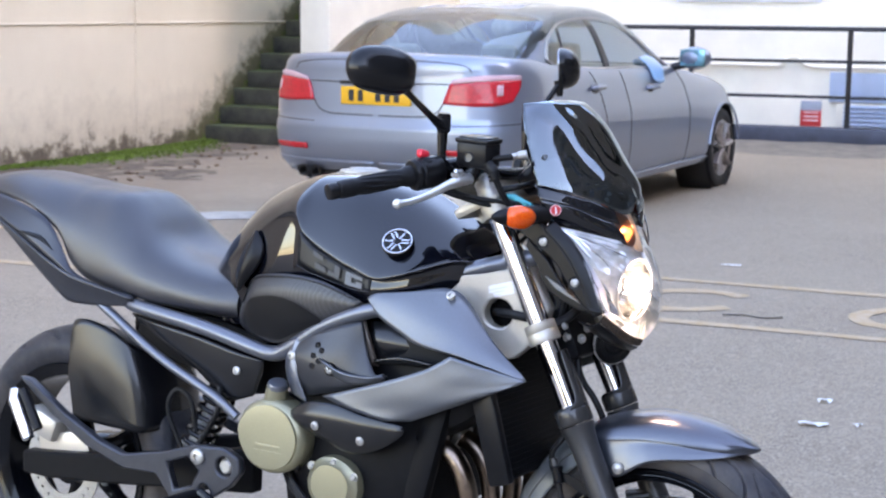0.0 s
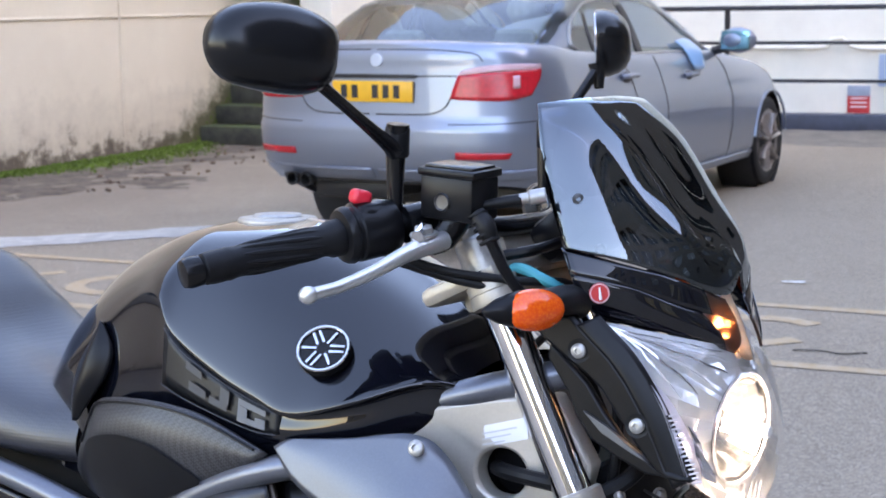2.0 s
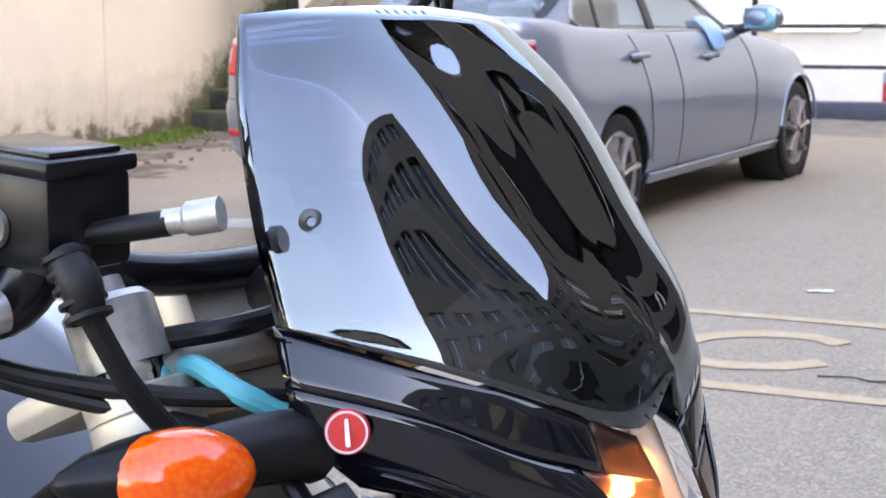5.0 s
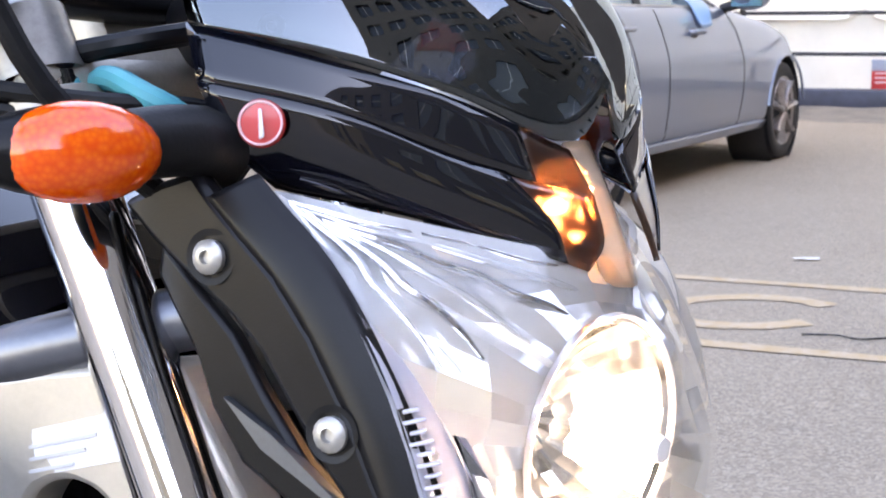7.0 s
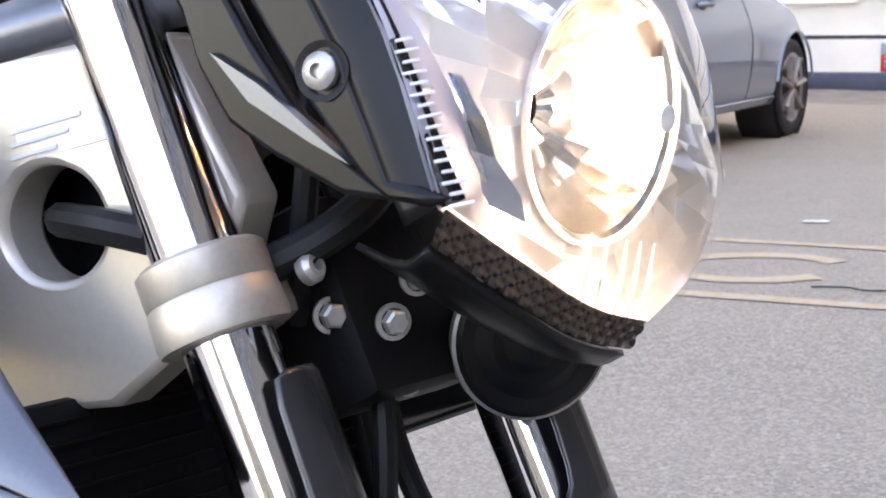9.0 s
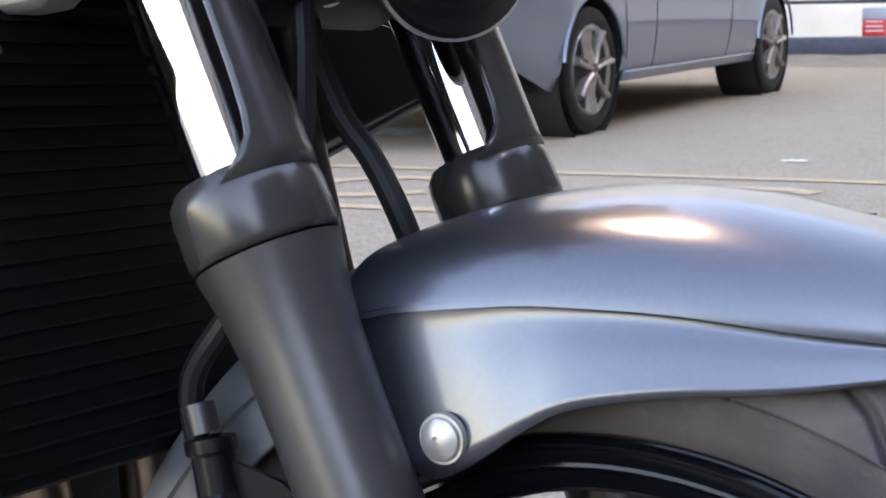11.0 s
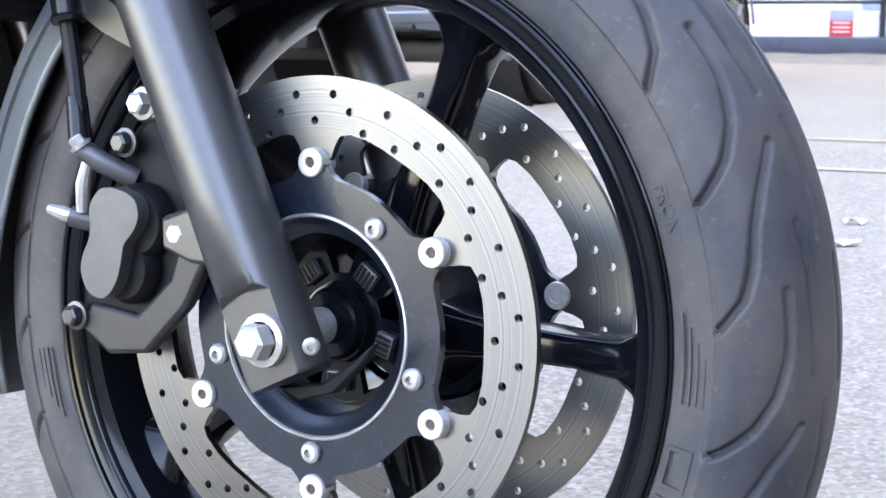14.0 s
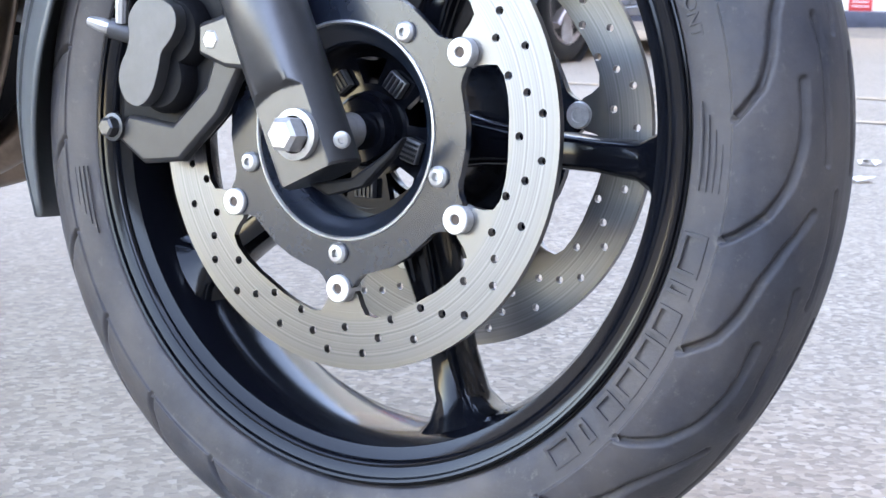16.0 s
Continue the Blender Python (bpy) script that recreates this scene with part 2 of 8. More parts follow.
def mix(nt, fac, a, b, mode="MIX"):
    x = nt.nodes.new("ShaderNodeMix")
    x.data_type, x.blend_type = "RGBA", mode
    if hasattr(fac, "links") or not isinstance(fac, (int, float)):
        nt.links.new(fac, x.inputs[0])
    else:
        x.inputs[0].default_value = fac
    for s, v in ((x.inputs[6], a), (x.inputs[7], b)):
        if isinstance(v, tuple):
            s.default_value = (*v, 1)
        else:
            nt.links.new(v, s)
    return x.outputs[2]


def bump_to(nt, b, height, strength, dist):
    bp = nt.nodes.new("ShaderNodeBump")
    bp.inputs["Strength"].default_value, bp.inputs["Distance"].default_value = strength, dist
    nt.links.new(height, bp.inputs["Height"])
    nt.links.new(bp.outputs[0], b.inputs["Normal"])


def asphalt_nodes(nt, b, vec):
    fine = noise_tex(nt, vec, 260, 3, 0.7)
    mid = noise_tex(nt, vec, 14, 6, 0.6)
    big = noise_tex(nt, vec, 0.55, 5, 0.6)
    v = nt.nodes.new("ShaderNodeTexVoronoi")
    v.inputs["Scale"].default_value = 135
    nt.links.new(vec, v.inputs["Vector"])
    col = ramp(nt, v.outputs["Color"], [(0.12, (0.185, 0.151, 0.116)), (0.40, (0.253, 0.207, 0.156)), (0.65, (0.322, 0.256, 0.188)), (0.92, (0.422, 0.352, 0.274))])
    col = mix(nt, ramp(nt, mid, [(0.35, (0, 0, 0)), (0.75, (0.45, 0.45, 0.45))]), col, (0.211, 0.173, 0.130))
    col = mix(nt, ramp(nt, big, [(0.42, (0, 0, 0)), (0.62, (0.45, 0.45, 0.45))]), col, (0.332, 0.270, 0.202))
    # soil washed out from the foot of the cream wall
    off = nt.nodes.new("ShaderNodeVectorMath")
    off.operation = "DOT_PRODUCT"
    off.inputs[1].default_value = (0.9945, 0.1045, 0)
    nt.links.new(vec, off.inputs[0])
    patchy = nt.nodes.new("ShaderNodeMath")
    patchy.operation = "MULTIPLY_ADD"
    nt.links.new(noise_tex(nt, vec, 0.9, 8, 0.65), patchy.inputs[0])
    patchy.inputs[1].default_value = 5.0
    nt.links.new(off.outputs["Value"], patchy.inputs[2])
    reach = nt.nodes.new("ShaderNodeMapRange")
    reach.inputs["From Min"].default_value, reach.inputs["From Max"].default_value = -5.2, -1.9
    reach.inputs["To Min"].default_value, reach.inputs["To Max"].default_value = 0.85, 0.0
    nt.links.new(patchy.outputs[0], reach.inputs["Value"])
    col = mix(nt, reach.outputs[0], col, mix(nt, mid, (0.13, 0.10, 0.075), (0.22, 0.18, 0.14)))
    nt.links.new(col, b.inputs["Base Color"])
    b.inputs["Roughness"].default_value = 0.82
    s = nt.nodes.new("ShaderNodeMath")
    s.operation = "ADD"
    nt.links.new(fine, s.inputs[0])
    nt.links.new(v.outputs["Distance"], s.inputs[1])
    b.inputs["Specular IOR Level"].default_value = 0.2
    bump_to(nt, b, s.outputs[0], 0.3, 0.003)


ASPHALT = surface_mat("asphalt", asphalt_nodes)


def render_nodes(nt, b, vec):
    """Cream rendered wall with damp and lichen along its foot."""
    sep = nt.nodes.new("ShaderNodeSeparateXYZ")
    nt.links.new(vec, sep.inputs[0])
    n1 = noise_tex(nt, vec, 1.1, 7, 0.6)
    n2 = noise_tex(nt, vec, 5.5, 8, 0.68)
    n3 = noise_tex(nt, vec, 28, 5, 0.7)
    col = ramp(nt, n1, [(0.3, (0.64, 0.552, 0.42)), (0.7, (0.72, 0.632, 0.49))])

    def above(noise_out, gain, lift):
        m = nt.nodes.new("ShaderNodeMath")
        m.operation = "MULTIPLY_ADD"
        nt.links.new(noise_out, m.inputs[0])
        m.inputs[1].default_value = gain
        nt.links.new(sep.outputs[2], m.inputs[2])
        k = nt.nodes.new("ShaderNodeMath")
        k.operation = "ADD"
        k.inputs[1].default_value = lift
        nt.links.new(m.outputs[0], k.inputs[0])
        return k.outputs[0]

    # a broad brown tide mark, then a ragged dark crust low down
    col = mix(nt, ramp(nt, above(n2, -1.1, 0.42), [(0.0, (0.75, 0.75, 0.75)), (0.18, (0.35, 0.35, 0.35)), (0.5, (0, 0, 0))]), col, (0.42, 0.35, 0.27))
    col = mix(nt, ramp(nt, above(n2, -0.95, 0.545), [(0.08, (0.95, 0.95, 0.95)), (0.16, (0.6, 0.6, 0.6)), (0.22, (0, 0, 0))]), col, mix(nt, n3, (0.040, 0.030, 0.020), (0.17, 0.125, 0.085)))
    # dark algae that climbs the wall along the stair
    slope = nt.nodes.new("ShaderNodeMath")
    slope.operation = "MULTIPLY_ADD"
    nt.links.new(sep.outputs[0], slope.inputs[0])
    slope.inputs[1].default_value, slope.inputs[2].default_value = -0.65, 0.69
    rise = nt.nodes.new("ShaderNodeMath")
    rise.operation = "ADD"
    nt.links.new(above(n2, -0.7, 0.0), rise.inputs[0])
    nt.links.new(slope.outputs[0], rise.inputs[1])
    col = mix(nt, ramp(nt, rise.outputs[0], [(0.0, (0.95, 0.95, 0.95)), (0.06, (0.6, 0.6, 0.6)), (0.28, (0, 0, 0))]), col, mix(nt, n3, (0.03, 0.032, 0.015), (0.13, 0.12, 0.05)))
    nt.links.new(col, b.inputs["Base Color"])
    b.inputs["Roughness"].default_value = 0.85
    bump_to(nt, b, n3, 0.3, 0.01)


CREAM_RENDER = surface_mat("cream_render", render_nodes)
WHITE_WALL = mat("white_masonry_paint", (0.832, 0.788, 0.685), 0.7, var=0.05, vscale=3, bump=0.1, bscale=60)
PLINTH = mat("blue_black_plinth_paint", (0.035, 0.042, 0.065), 0.5, var=0.3, vscale=6)
RAIL = mat("black_rail_paint", (0.012, 0.012, 0.014), 0.4, var=0.2, vscale=30)


def step_nodes(nt, b, vec):
    n = noise_tex(nt, vec, 5, 7, 0.7)
    f = noise_tex(nt, vec, 40, 5, 0.7)
    col = ramp(nt, n, [(0.3, (0.016, 0.016, 0.013)), (0.6, (0.060, 0.055, 0.042))])
    g = nt.nodes.new("ShaderNodeNewGeometry")
    s = nt.nodes.new("ShaderNodeSeparateXYZ")
    nt.links.new(g.outputs["Normal"], s.inputs[0])
    m = nt.nodes.new("ShaderNodeMath")
    m.operation = "MULTIPLY"
    nt.links.new(s.outputs[2], m.inputs[0])
    nt.links.new(ramp(nt, n, [(0.35, (0.2, 0.2, 0.2)), (0.55, (0.9, 0.9, 0.9))]), m.inputs[1])
    col = mix(nt, m.outputs[0], col, (0.055, 0.080, 0.016))
    nt.links.new(col, b.inputs["Base Color"])
    b.inputs["Roughness"].default_value = 0.9
    bump_to(nt, b, f, 0.4, 0.01)


MOSSY_STONE = surface_mat("mossy_stone", step_nodes)
MOSS = mat("moss", (0.090, 0.140, 0.016), 0.95, var=0.5, vscale=14, bump=0.6, bscale=60)
DIRT = mat("dirt", (0.115, 0.088, 0.064), 0.95, var=0.5, vscale=7, bump=0.4, bscale=60)
YELLOW_LINE = mat("worn_yellow_paint", (0.52, 0.345, 0.17), 0.85, var=0.2, vscale=18, color2=(0.37, 0.29, 0.21))
WHITE_LINE = mat("worn_white_paint", (0.38, 0.365, 0.34), 0.8, var=0.25, vscale=12)

# ground: one sheet to the horizon
b = bmesh.new()
bmesh.ops.create_grid(b, x_segments=60, y_segments=60, size=300)
single("ground", b, ASPHALT, "worn grey asphalt of a small car park", "ground", kind="structure")


def strip(name, pts, width, z, material, label, category="road marking"):
    """A painted line laid along pts."""
    p = spline(pts, max(8, 6 * len(pts)))
    b = bmesh.new()
    vs = []
    for i in range(len(p)):
        t = Vector((*(p[min(i + 1, len(p) - 1)] - p[max(i - 1, 0)])[:2], 0)).normalized()
        s = Vector((-t.y, t.x, 0)) * (width / 2) * random.uniform(0.82, 1.1)
        vs.append([b.verts.new(Vector((p[i][0], p[i][1], z)) + k * s) for k in (1, -1)])
    for a, c in zip(vs, vs[1:]):
        b.faces.new((a[0], a[1], c[1], c[0]))
    return single(name, b, material, label, category, kind="structure")


strip("yellow_line", [(-6.2, 4.03), (-4.0, 4.33), (-1.5, 4.66), (3.0, 5.2)], 0.075, 0.004, YELLOW_LINE, "worn yellow painted line on asphalt")
strip("yellow_line", [(-5.6, 3.08), (-4.0, 3.31), (-1.2, 3.67), (3.0, 4.2)], 0.08, 0.004, YELLOW_LINE, "worn yellow painted line on asphalt")
for k, (cx, cy) in enumerate([(-1.62, 4.13), (-4.45, 3.78), (-0.55, 4.27), (-2.9, 3.95)]):
    ring = [(cx + 0.27 * math.cos(a), cy + 0.06 * math.cos(a) + 0.25 * math.sin(a)) for a in (radians(40 + 290 * i / 9) for i in range(10))]
    strip("yellow_letter", ring, 0.095, 0.004, YELLOW_LINE, "worn yellow painted letter on asphalt")
strip("yellow_letter", [(-5.25, 3.5), (-5.0, 3.85)], 0.075, 0.004, YELLOW_LINE, "worn yellow painted letter on asphalt")
strip("yellow_letter", [(-5.25, 3.5), (-4.85, 3.6)], 0.075, 0.005, YELLOW_LINE, "worn yellow painted letter on asphalt")
strip("white_line", [(-7.5, 3.2), (-6.0, 4.4), (-5.3, 5.2), (-4.7, 5.6), (-3.9, 5.75)], 0.36, 0.004, WHITE_LINE, "worn white painted line on asphalt")

# cream side wall, running away from the bike; the stair climbs along it
WALL_M = pose(-8.85, 8.6, 0, 0, 0, 96)
# local x runs along the wall (away), local y is into it
b = box((26, 0.35, 7.0), Matrix.Translation((0, 0.175, 3.5)), 0.0)
tagged(part("wall_west", b, CREAM_RENDER, None, m=WALL_M), "cream rendered wall, damp and stained along its foot", "wall", kind="structure")


def wall_local(bm):
    bm.transform(WALL_M)
    return bm


# shallow course line and a cable down the wall
b = wall_local(box((20, 0.012, 0.02), Matrix.Translation((-4, -0.006, 1.19)), 0.004))
single("wall_course", b, CREAM_RENDER, "thin raised course line on the cream wall", "trim", kind="structure")
b = wall_local(tube([(-0.31, -0.010, 0.17), (-0.305, -0.010, 0.41), (-0.29, -0.010, 1.2), (-0.29, -0.010, 5)], 0.009, 8))
single("wall_cable", b, CREAM_RENDER, "thin cream painted cable clipped to the wall", "cable")

# grass and moss along the foot of the wall
b = bmesh.new()
rng = random.Random(4)
for i in range(9000):
    x = rng.uniform(-3.8, 1.1)
    d = abs(rng.gauss(0, 0.07 + 0.20 * max(0.0, 1 - ((x + 0.7) / 1.5) ** 2))) + 0.02
    h = rng.uniform(0.006, 0.022)
    a = rng.uniform(0, math.pi)
    w = rng.uniform(0.006, 0.018)
    c = Vector((x, -d, 0.018))
    s = Vector((math.cos(a), math.sin(a), 0)) * w
    lean = Vector((rng.uniform(-0.02, 0.02), rng.uniform(-0.02, 0.02), h))
    vs = [b.verts.new(c - s), b.verts.new(c + s), b.verts.new(c + s * 0.3 + lean), b.verts.new(c - s * 0.3 + lean)]
    b.faces.new(vs)
single("grass_verge", wall_local(b), MOSS, "green moss and grass growing along the wall foot", "grass", kind="stuff")
b = bmesh.new()
bmesh.ops.create_grid(b, x_segments=110, y_segments=36, size=1)
for v in b.verts:
    v.co = Vector((v.co.x * 3.4 - 1.6, v.co.y * 0.7 - 0.7, 0))
    e = min(1, (1 - abs(v.co.x + 1.6) / 3.4) * 4) * max(0, 1 - (-v.co.y / 1.4) ** 2)
    v.co.z = -0.012 + 0.022 * e + 0.022 * (noise.noise(v.co * 2.2) + 0.6 * noise.noise(v.co * 7)) * e
for cx, cy, rx, ry in ((-1.85, -1.35, 0.55, 0.75), (-1.2, -0.95, 0.5, 0.35), (-2.6, -1.0, 0.6, 0.4)):
    g = bmesh.new()
    bmesh.ops.create_grid(g, x_segments=26, y_segments=30, size=1)
    for v in g.verts:
        e = max(0, 1 - v.co.x ** 2 - v.co.y ** 2)
        v.co = Vector((cx + v.co.x * rx, cy + v.co.y * ry, 0))
        v.co.z = -0.014 + 0.024 * e + 0.03 * (noise.noise(v.co * 3.1) + 0.7 * noise.noise(v.co * 9)) * e
    me = bpy.data.meshes.new("clod")
    g.to_mesh(me)
    g.free()
    b.from_mesh(me)
    bpy.data.meshes.remove(me)
single("dirt_verge", wall_local(b), DIRT, "strip of dirt and grit along the wall foot", "dirt", kind="stuff")
b = bmesh.new()
for i in range(90):
    x, d = rng.uniform(-2.6, 1.6), rng.uniform(0.3, 1.5)
    s = rng.uniform(0.012, 0.04)
    box((s, s * rng.uniform(0.5, 1), 0.012), Matrix.Translation((x, -d, 0.012)) @ Euler((rng.uniform(-0.4, 0.4), rng.uniform(-0.4, 0.4), rng.uniform(0, 3))).to_matrix().to_4x4(), 0, b)
LEAF = mat("dead_leaves", (0.13, 0.085, 0.055), 0.9, var=0.4, vscale=9)
single("leaf_litter", wall_local(b), LEAF, "scattered brown leaves and crumbs on the asphalt", "leaves", kind="stuff")

# stair beside the wall
stair = thing("stair", "mossy dark stone steps climbing beside the cream wall", "stairs", WALL_M, kind="structure")
for k in range(9):
    b = box((0.34, 1.0, 0.172), Matrix.Translation((0.82 + 0.265 * k + 0.17, -0.505, 0.172 * k + 0.086)), 0.018)
    for v in b.verts:
        v.co += Vector((0.012 * noise.noise(v.co * 3 + Vector((k, 0, 0))), 0, 0.01 * noise.noise(v.co * 4)))
    part("step", b, MOSSY_STONE, stair)
    if k:
        part("step_backing", box((0.3 + 0.265 * (9 - k), 0.95, 0.165), Matrix.Translation((1.1 + 0.265 * k + 0.13 * (9 - k), -0.5, 0.172 * (k - 1) + 0.083)), 0), MOSSY_STONE, stair)
# moss lip on the wall along the stair
b = bmesh.new()
for i in range(700):
    u = rng.uniform(-0.1, 2.5)
    c = Vector((0.8 + u, -0.012, 0.172 * max(0, u / 0.265) + abs(rng.gauss(0.0, 0.05))))
    ellipsoid(c, rng.uniform(0.005, 0.011), 0.006, rng.uniform(0.004, 0.010), None, b, 6) if i < 420 else None
single("wall_moss", wall_local(b), MOSS, "dark green moss on the wall beside the steps", "moss", kind="stuff")

# white building across the end
BACK_M = pose(-3.7, 12.45, 0, 0, 0, 8)


def back(bm):
    bm.transform(BACK_M)
    return bm


single("wall_north", back(box((8.6, 0.3, 7.5), Matrix.Translation((0.2, 0.62, 3.75)), 0)), WHITE_WALL, "white painted building wall", "wall", kind="structure")
b = box((0.36, 2.6, 7.0), Matrix.Translation((-7.88, 11.15, 3.5)), 0.02)
single("wall_north_pier", b, WHITE_WALL, "white painted wall pier beside the steps", "wall", kind="structure")
single("plinth", back(box((7.7, 0.22, 0.20), Matrix.Translation((0.65, 0.0, 0.10)), 0.015)), PLINTH, "low blue-black painted kerb wall under the railing", "wall", kind="structure")
single("plinth_floor", back(box((7.7, 0.5, 0.15), Matrix.Translation((0.65, 0.36, 0.075)), 0)), DIRT, "concrete floor behind the low wall", "floor", kind="structure")
b = bmesh.new()
bmesh.ops.create_grid(b, x_segments=90, y_segments=10, size=1)
for v in b.verts:
    v.co = Vector((v.co.x * 8 + 5.0, v.co.y * 0.75 - 0.86, 0.0))
    t = (v.co.y + 1.61) / 1.5
    v.co.z = -0.01 + 0.07 * t * t + 0.015 * noise.noise(v.co * 3)
CONCRETE = mat("dusty_concrete", (0.185, 0.158, 0.125), 0.9, var=0.25, vscale=5, bump=0.3, bscale=40)
single("concrete_apron", back(b), CONCRETE, "dusty concrete edging in front of the low wall", "pavement", kind="structure")

rail = thing("railing", "black painted metal railing on the low wall", "railing", BACK_M)
for k in range(4):
    part("post", tube([(-1.21 + 1.58 * k, 0.0, 0.18), (-1.21 + 1.58 * k, 0.0, 1.17)], 0.027, 10), RAIL, rail)
for z, r in ((1.17, 0.024), (0.85, 0.017), (0.50, 0.017)):
    part("rail", tube([(-2.7, 0, z), (4.4, 0, z)], r, 10), RAIL, rail)
sign = thing("warning_sign", "small red and grey warning sign on white wall", "sign", BACK_M)
part("board", box((0.21, 0.008, 0.26), Matrix.Translation((-0.06, 0.462, 0.305)), 0.002), mat("sign_red", (0.62, 0.05, 0.05), 0.5, var=0.1), sign, "red lower panel")
part("header", box((0.21, 0.008, 0.10), Matrix.Translation((-0.06, 0.459, 0.385)), 0.002), mat("sign_grey", (0.33, 0.38, 0.46), 0.5, var=0.1), sign, "grey-blue header panel")
for k in range(3):
    part("text_bar", box((0.15, 0.004, 0.012), Matrix.Translation((-0.06, 0.456, 0.315 - 0.04 * k)), 0), mat("sign_text", (0.85, 0.7, 0.7), 0.5), sign)
board = thing("notice_board", "white notice board with blue text on wall", "sign", BACK_M)
part("panel", box((1.5, 0.03, 0.5), Matrix.Translation((-0.75, 0.455, 1.68)), 0.006), mat("notice_white", (0.78, 0.80, 0.84), 0.4), board)
part("text_bar", box((0.42, 0.004, 0.03), Matrix.Translation((-0.7, 0.436, 1.49)), 0), mat("notice_blue", (0.2, 0.25, 0.38), 0.5), board)
vent = thing("service_hatch", "pale blue service hatch with louvres in wall", "hatch", BACK_M)
HATCH = mat("hatch_blue", (0.36, 0.45, 0.60), 0.5, var=0.08, vscale=3)
part("panel", box((1.5, 0.04, 0.30), Matrix.Translation((0.87, 0.45, 0.58)), 0.006), HATCH, vent)
part("frame", box((1.4, 0.03, 0.26), Matrix.Translation((0.90, 0.455, 0.29)), 0.006), WHITE_WALL, vent)
for k in range(5):
    part("louvre", box((1.3, 0.03, 0.032), Matrix.Translation((0.92, 0.43, 0.20 + 0.045 * k)) @ pose(0, 0, 0, 35), 0.004), HATCH, vent)
b = tube([(-3.2, 0.43, 0.79), (-0.48, 0.43, 0.79), (-0.38, 0.43, 0.80), (-0.31, 0.43, 0.87), (-0.22, 0.43, 0.88), (-0.15, 0.43, 0.81), (-0.05, 0.43, 0.78), (4, 0.43, 0.78)], 0.02, 8)
single("wall_pipe", back(b), WHITE_WALL, "thin white pipe looping along the white wall", "pipe")

# the street side behind the camera: warm stone front with tall arched windows
FACADE = mat("warm_stone", (0.22, 0.176, 0.123), 0.8, var=0.12, vscale=2.5, bump=0.2, bscale=30)
GLASS_DARK = mat("dark_window_glass", (0.01, 0.011, 0.013), 0.08, spec=0.6)
facade = thing("stone_building", "warm stone building front with tall dark arched windows", "building", pose(13, -27, 0, 0, 0, 25))
wins = []
for fl in range(2):
    for k in range(-6, 7):
        cx, z0 = k * 2.3, 0.9 + 3.4 * fl
        arch = [(cx - 0.6, z0), (cx + 0.6, z0), (cx + 0.6, z0 + 1.5)] + [(cx + 0.6 * math.cos(a), z0 + 1.5 + 0.6 * math.sin(a)) for a in (radians(18 * i) for i in range(1, 10))] + [(cx - 0.6, z0 + 1.5)]
        wins.append(arch)
b = plate([(-17, 0), (17, 0), (17, 7.8), (-17, 7.8)], 0, -0.35, holes=wins)
part("wall", b, FACADE, facade)
for w in wins:
    part("window_glass", plate(w, -0.22, -0.25), GLASS_DARK, facade)
    cx = (w[0][0] + w[1][0]) / 2
    part("window_bar", box((0.07, 0.06, 2.05), Matrix.Translation((cx, -0.18, w[0][1] + 1.02)), 0), WHITE_WALL, facade)
part("cornice", box((34.6, 0.7, 0.5), Matrix.Translation((0, -0.1, 8.0)), 0.05), FACADE, facade)
part("roof", box((34.4, 6, 0.4), Matrix.Translation((0, -3.2, 8.4)), 0.05), SATIN_BLACK, facade)

# brown buildings closing the yard, unseen; placed and sized to darken reflections
BROWN = mat("brown_render", (0.075, 0.065, 0.058), 0.85, var=0.12, vscale=1.5)


def unseen_brown_building(m, half, floors):
    ob = thing("unseen_brown_building", "unseen brown building with dark windows, added to darken reflections", "building", m, group="brown buildings round the yard")
    n = int(half / 2.4)
    wins = []
    for fl in range(floors):
        for k in range(-n, n + 1):
            cx, z0 = k * 4.2, 0.9 + 3.3 * fl
            if abs(cx) + 1.6 < half:
                wins.append([(cx - 1.4, z0), (cx + 1.4, z0), (cx + 1.4, z0 + 1.7), (cx - 1.4, z0 + 1.7)])
    top = 3.3 * floors + 0.8
    part("wall", plate([(-half, 0), (half, 0), (half, top), (-half, top)], 0, -0.35, holes=wins), BROWN, ob)
    for w in wins:
        part("window_glass", plate(w, -0.22, -0.25), GLASS_DARK, ob)
        part("window_bar", box((0.07, 0.06, 1.7), Matrix.Translation(((w[0][0] + w[1][0]) / 2, -0.18, w[0][1] + 0.85)), 0), WHITE_WALL, ob)
    part("roof", box((half * 2 + 0.4, 6, 0.4), Matrix.Translation((0, -3.2, top + 0.2)), 0.05), SATIN_BLACK, ob)


unseen_brown_building(pose(17, 17, 0, 0, 0, 131), 16, 6)
unseen_brown_building(pose(15, -5, 0, 0, 0, 90), 12, 7)
unseen_brown_building(pose(8.7, 14.6, 0, 0, 0, 188), 8, 4)

PAPER = mat("white_paper", (0.66, 0.65, 0.62), 0.8, var=0.1, vscale=40)
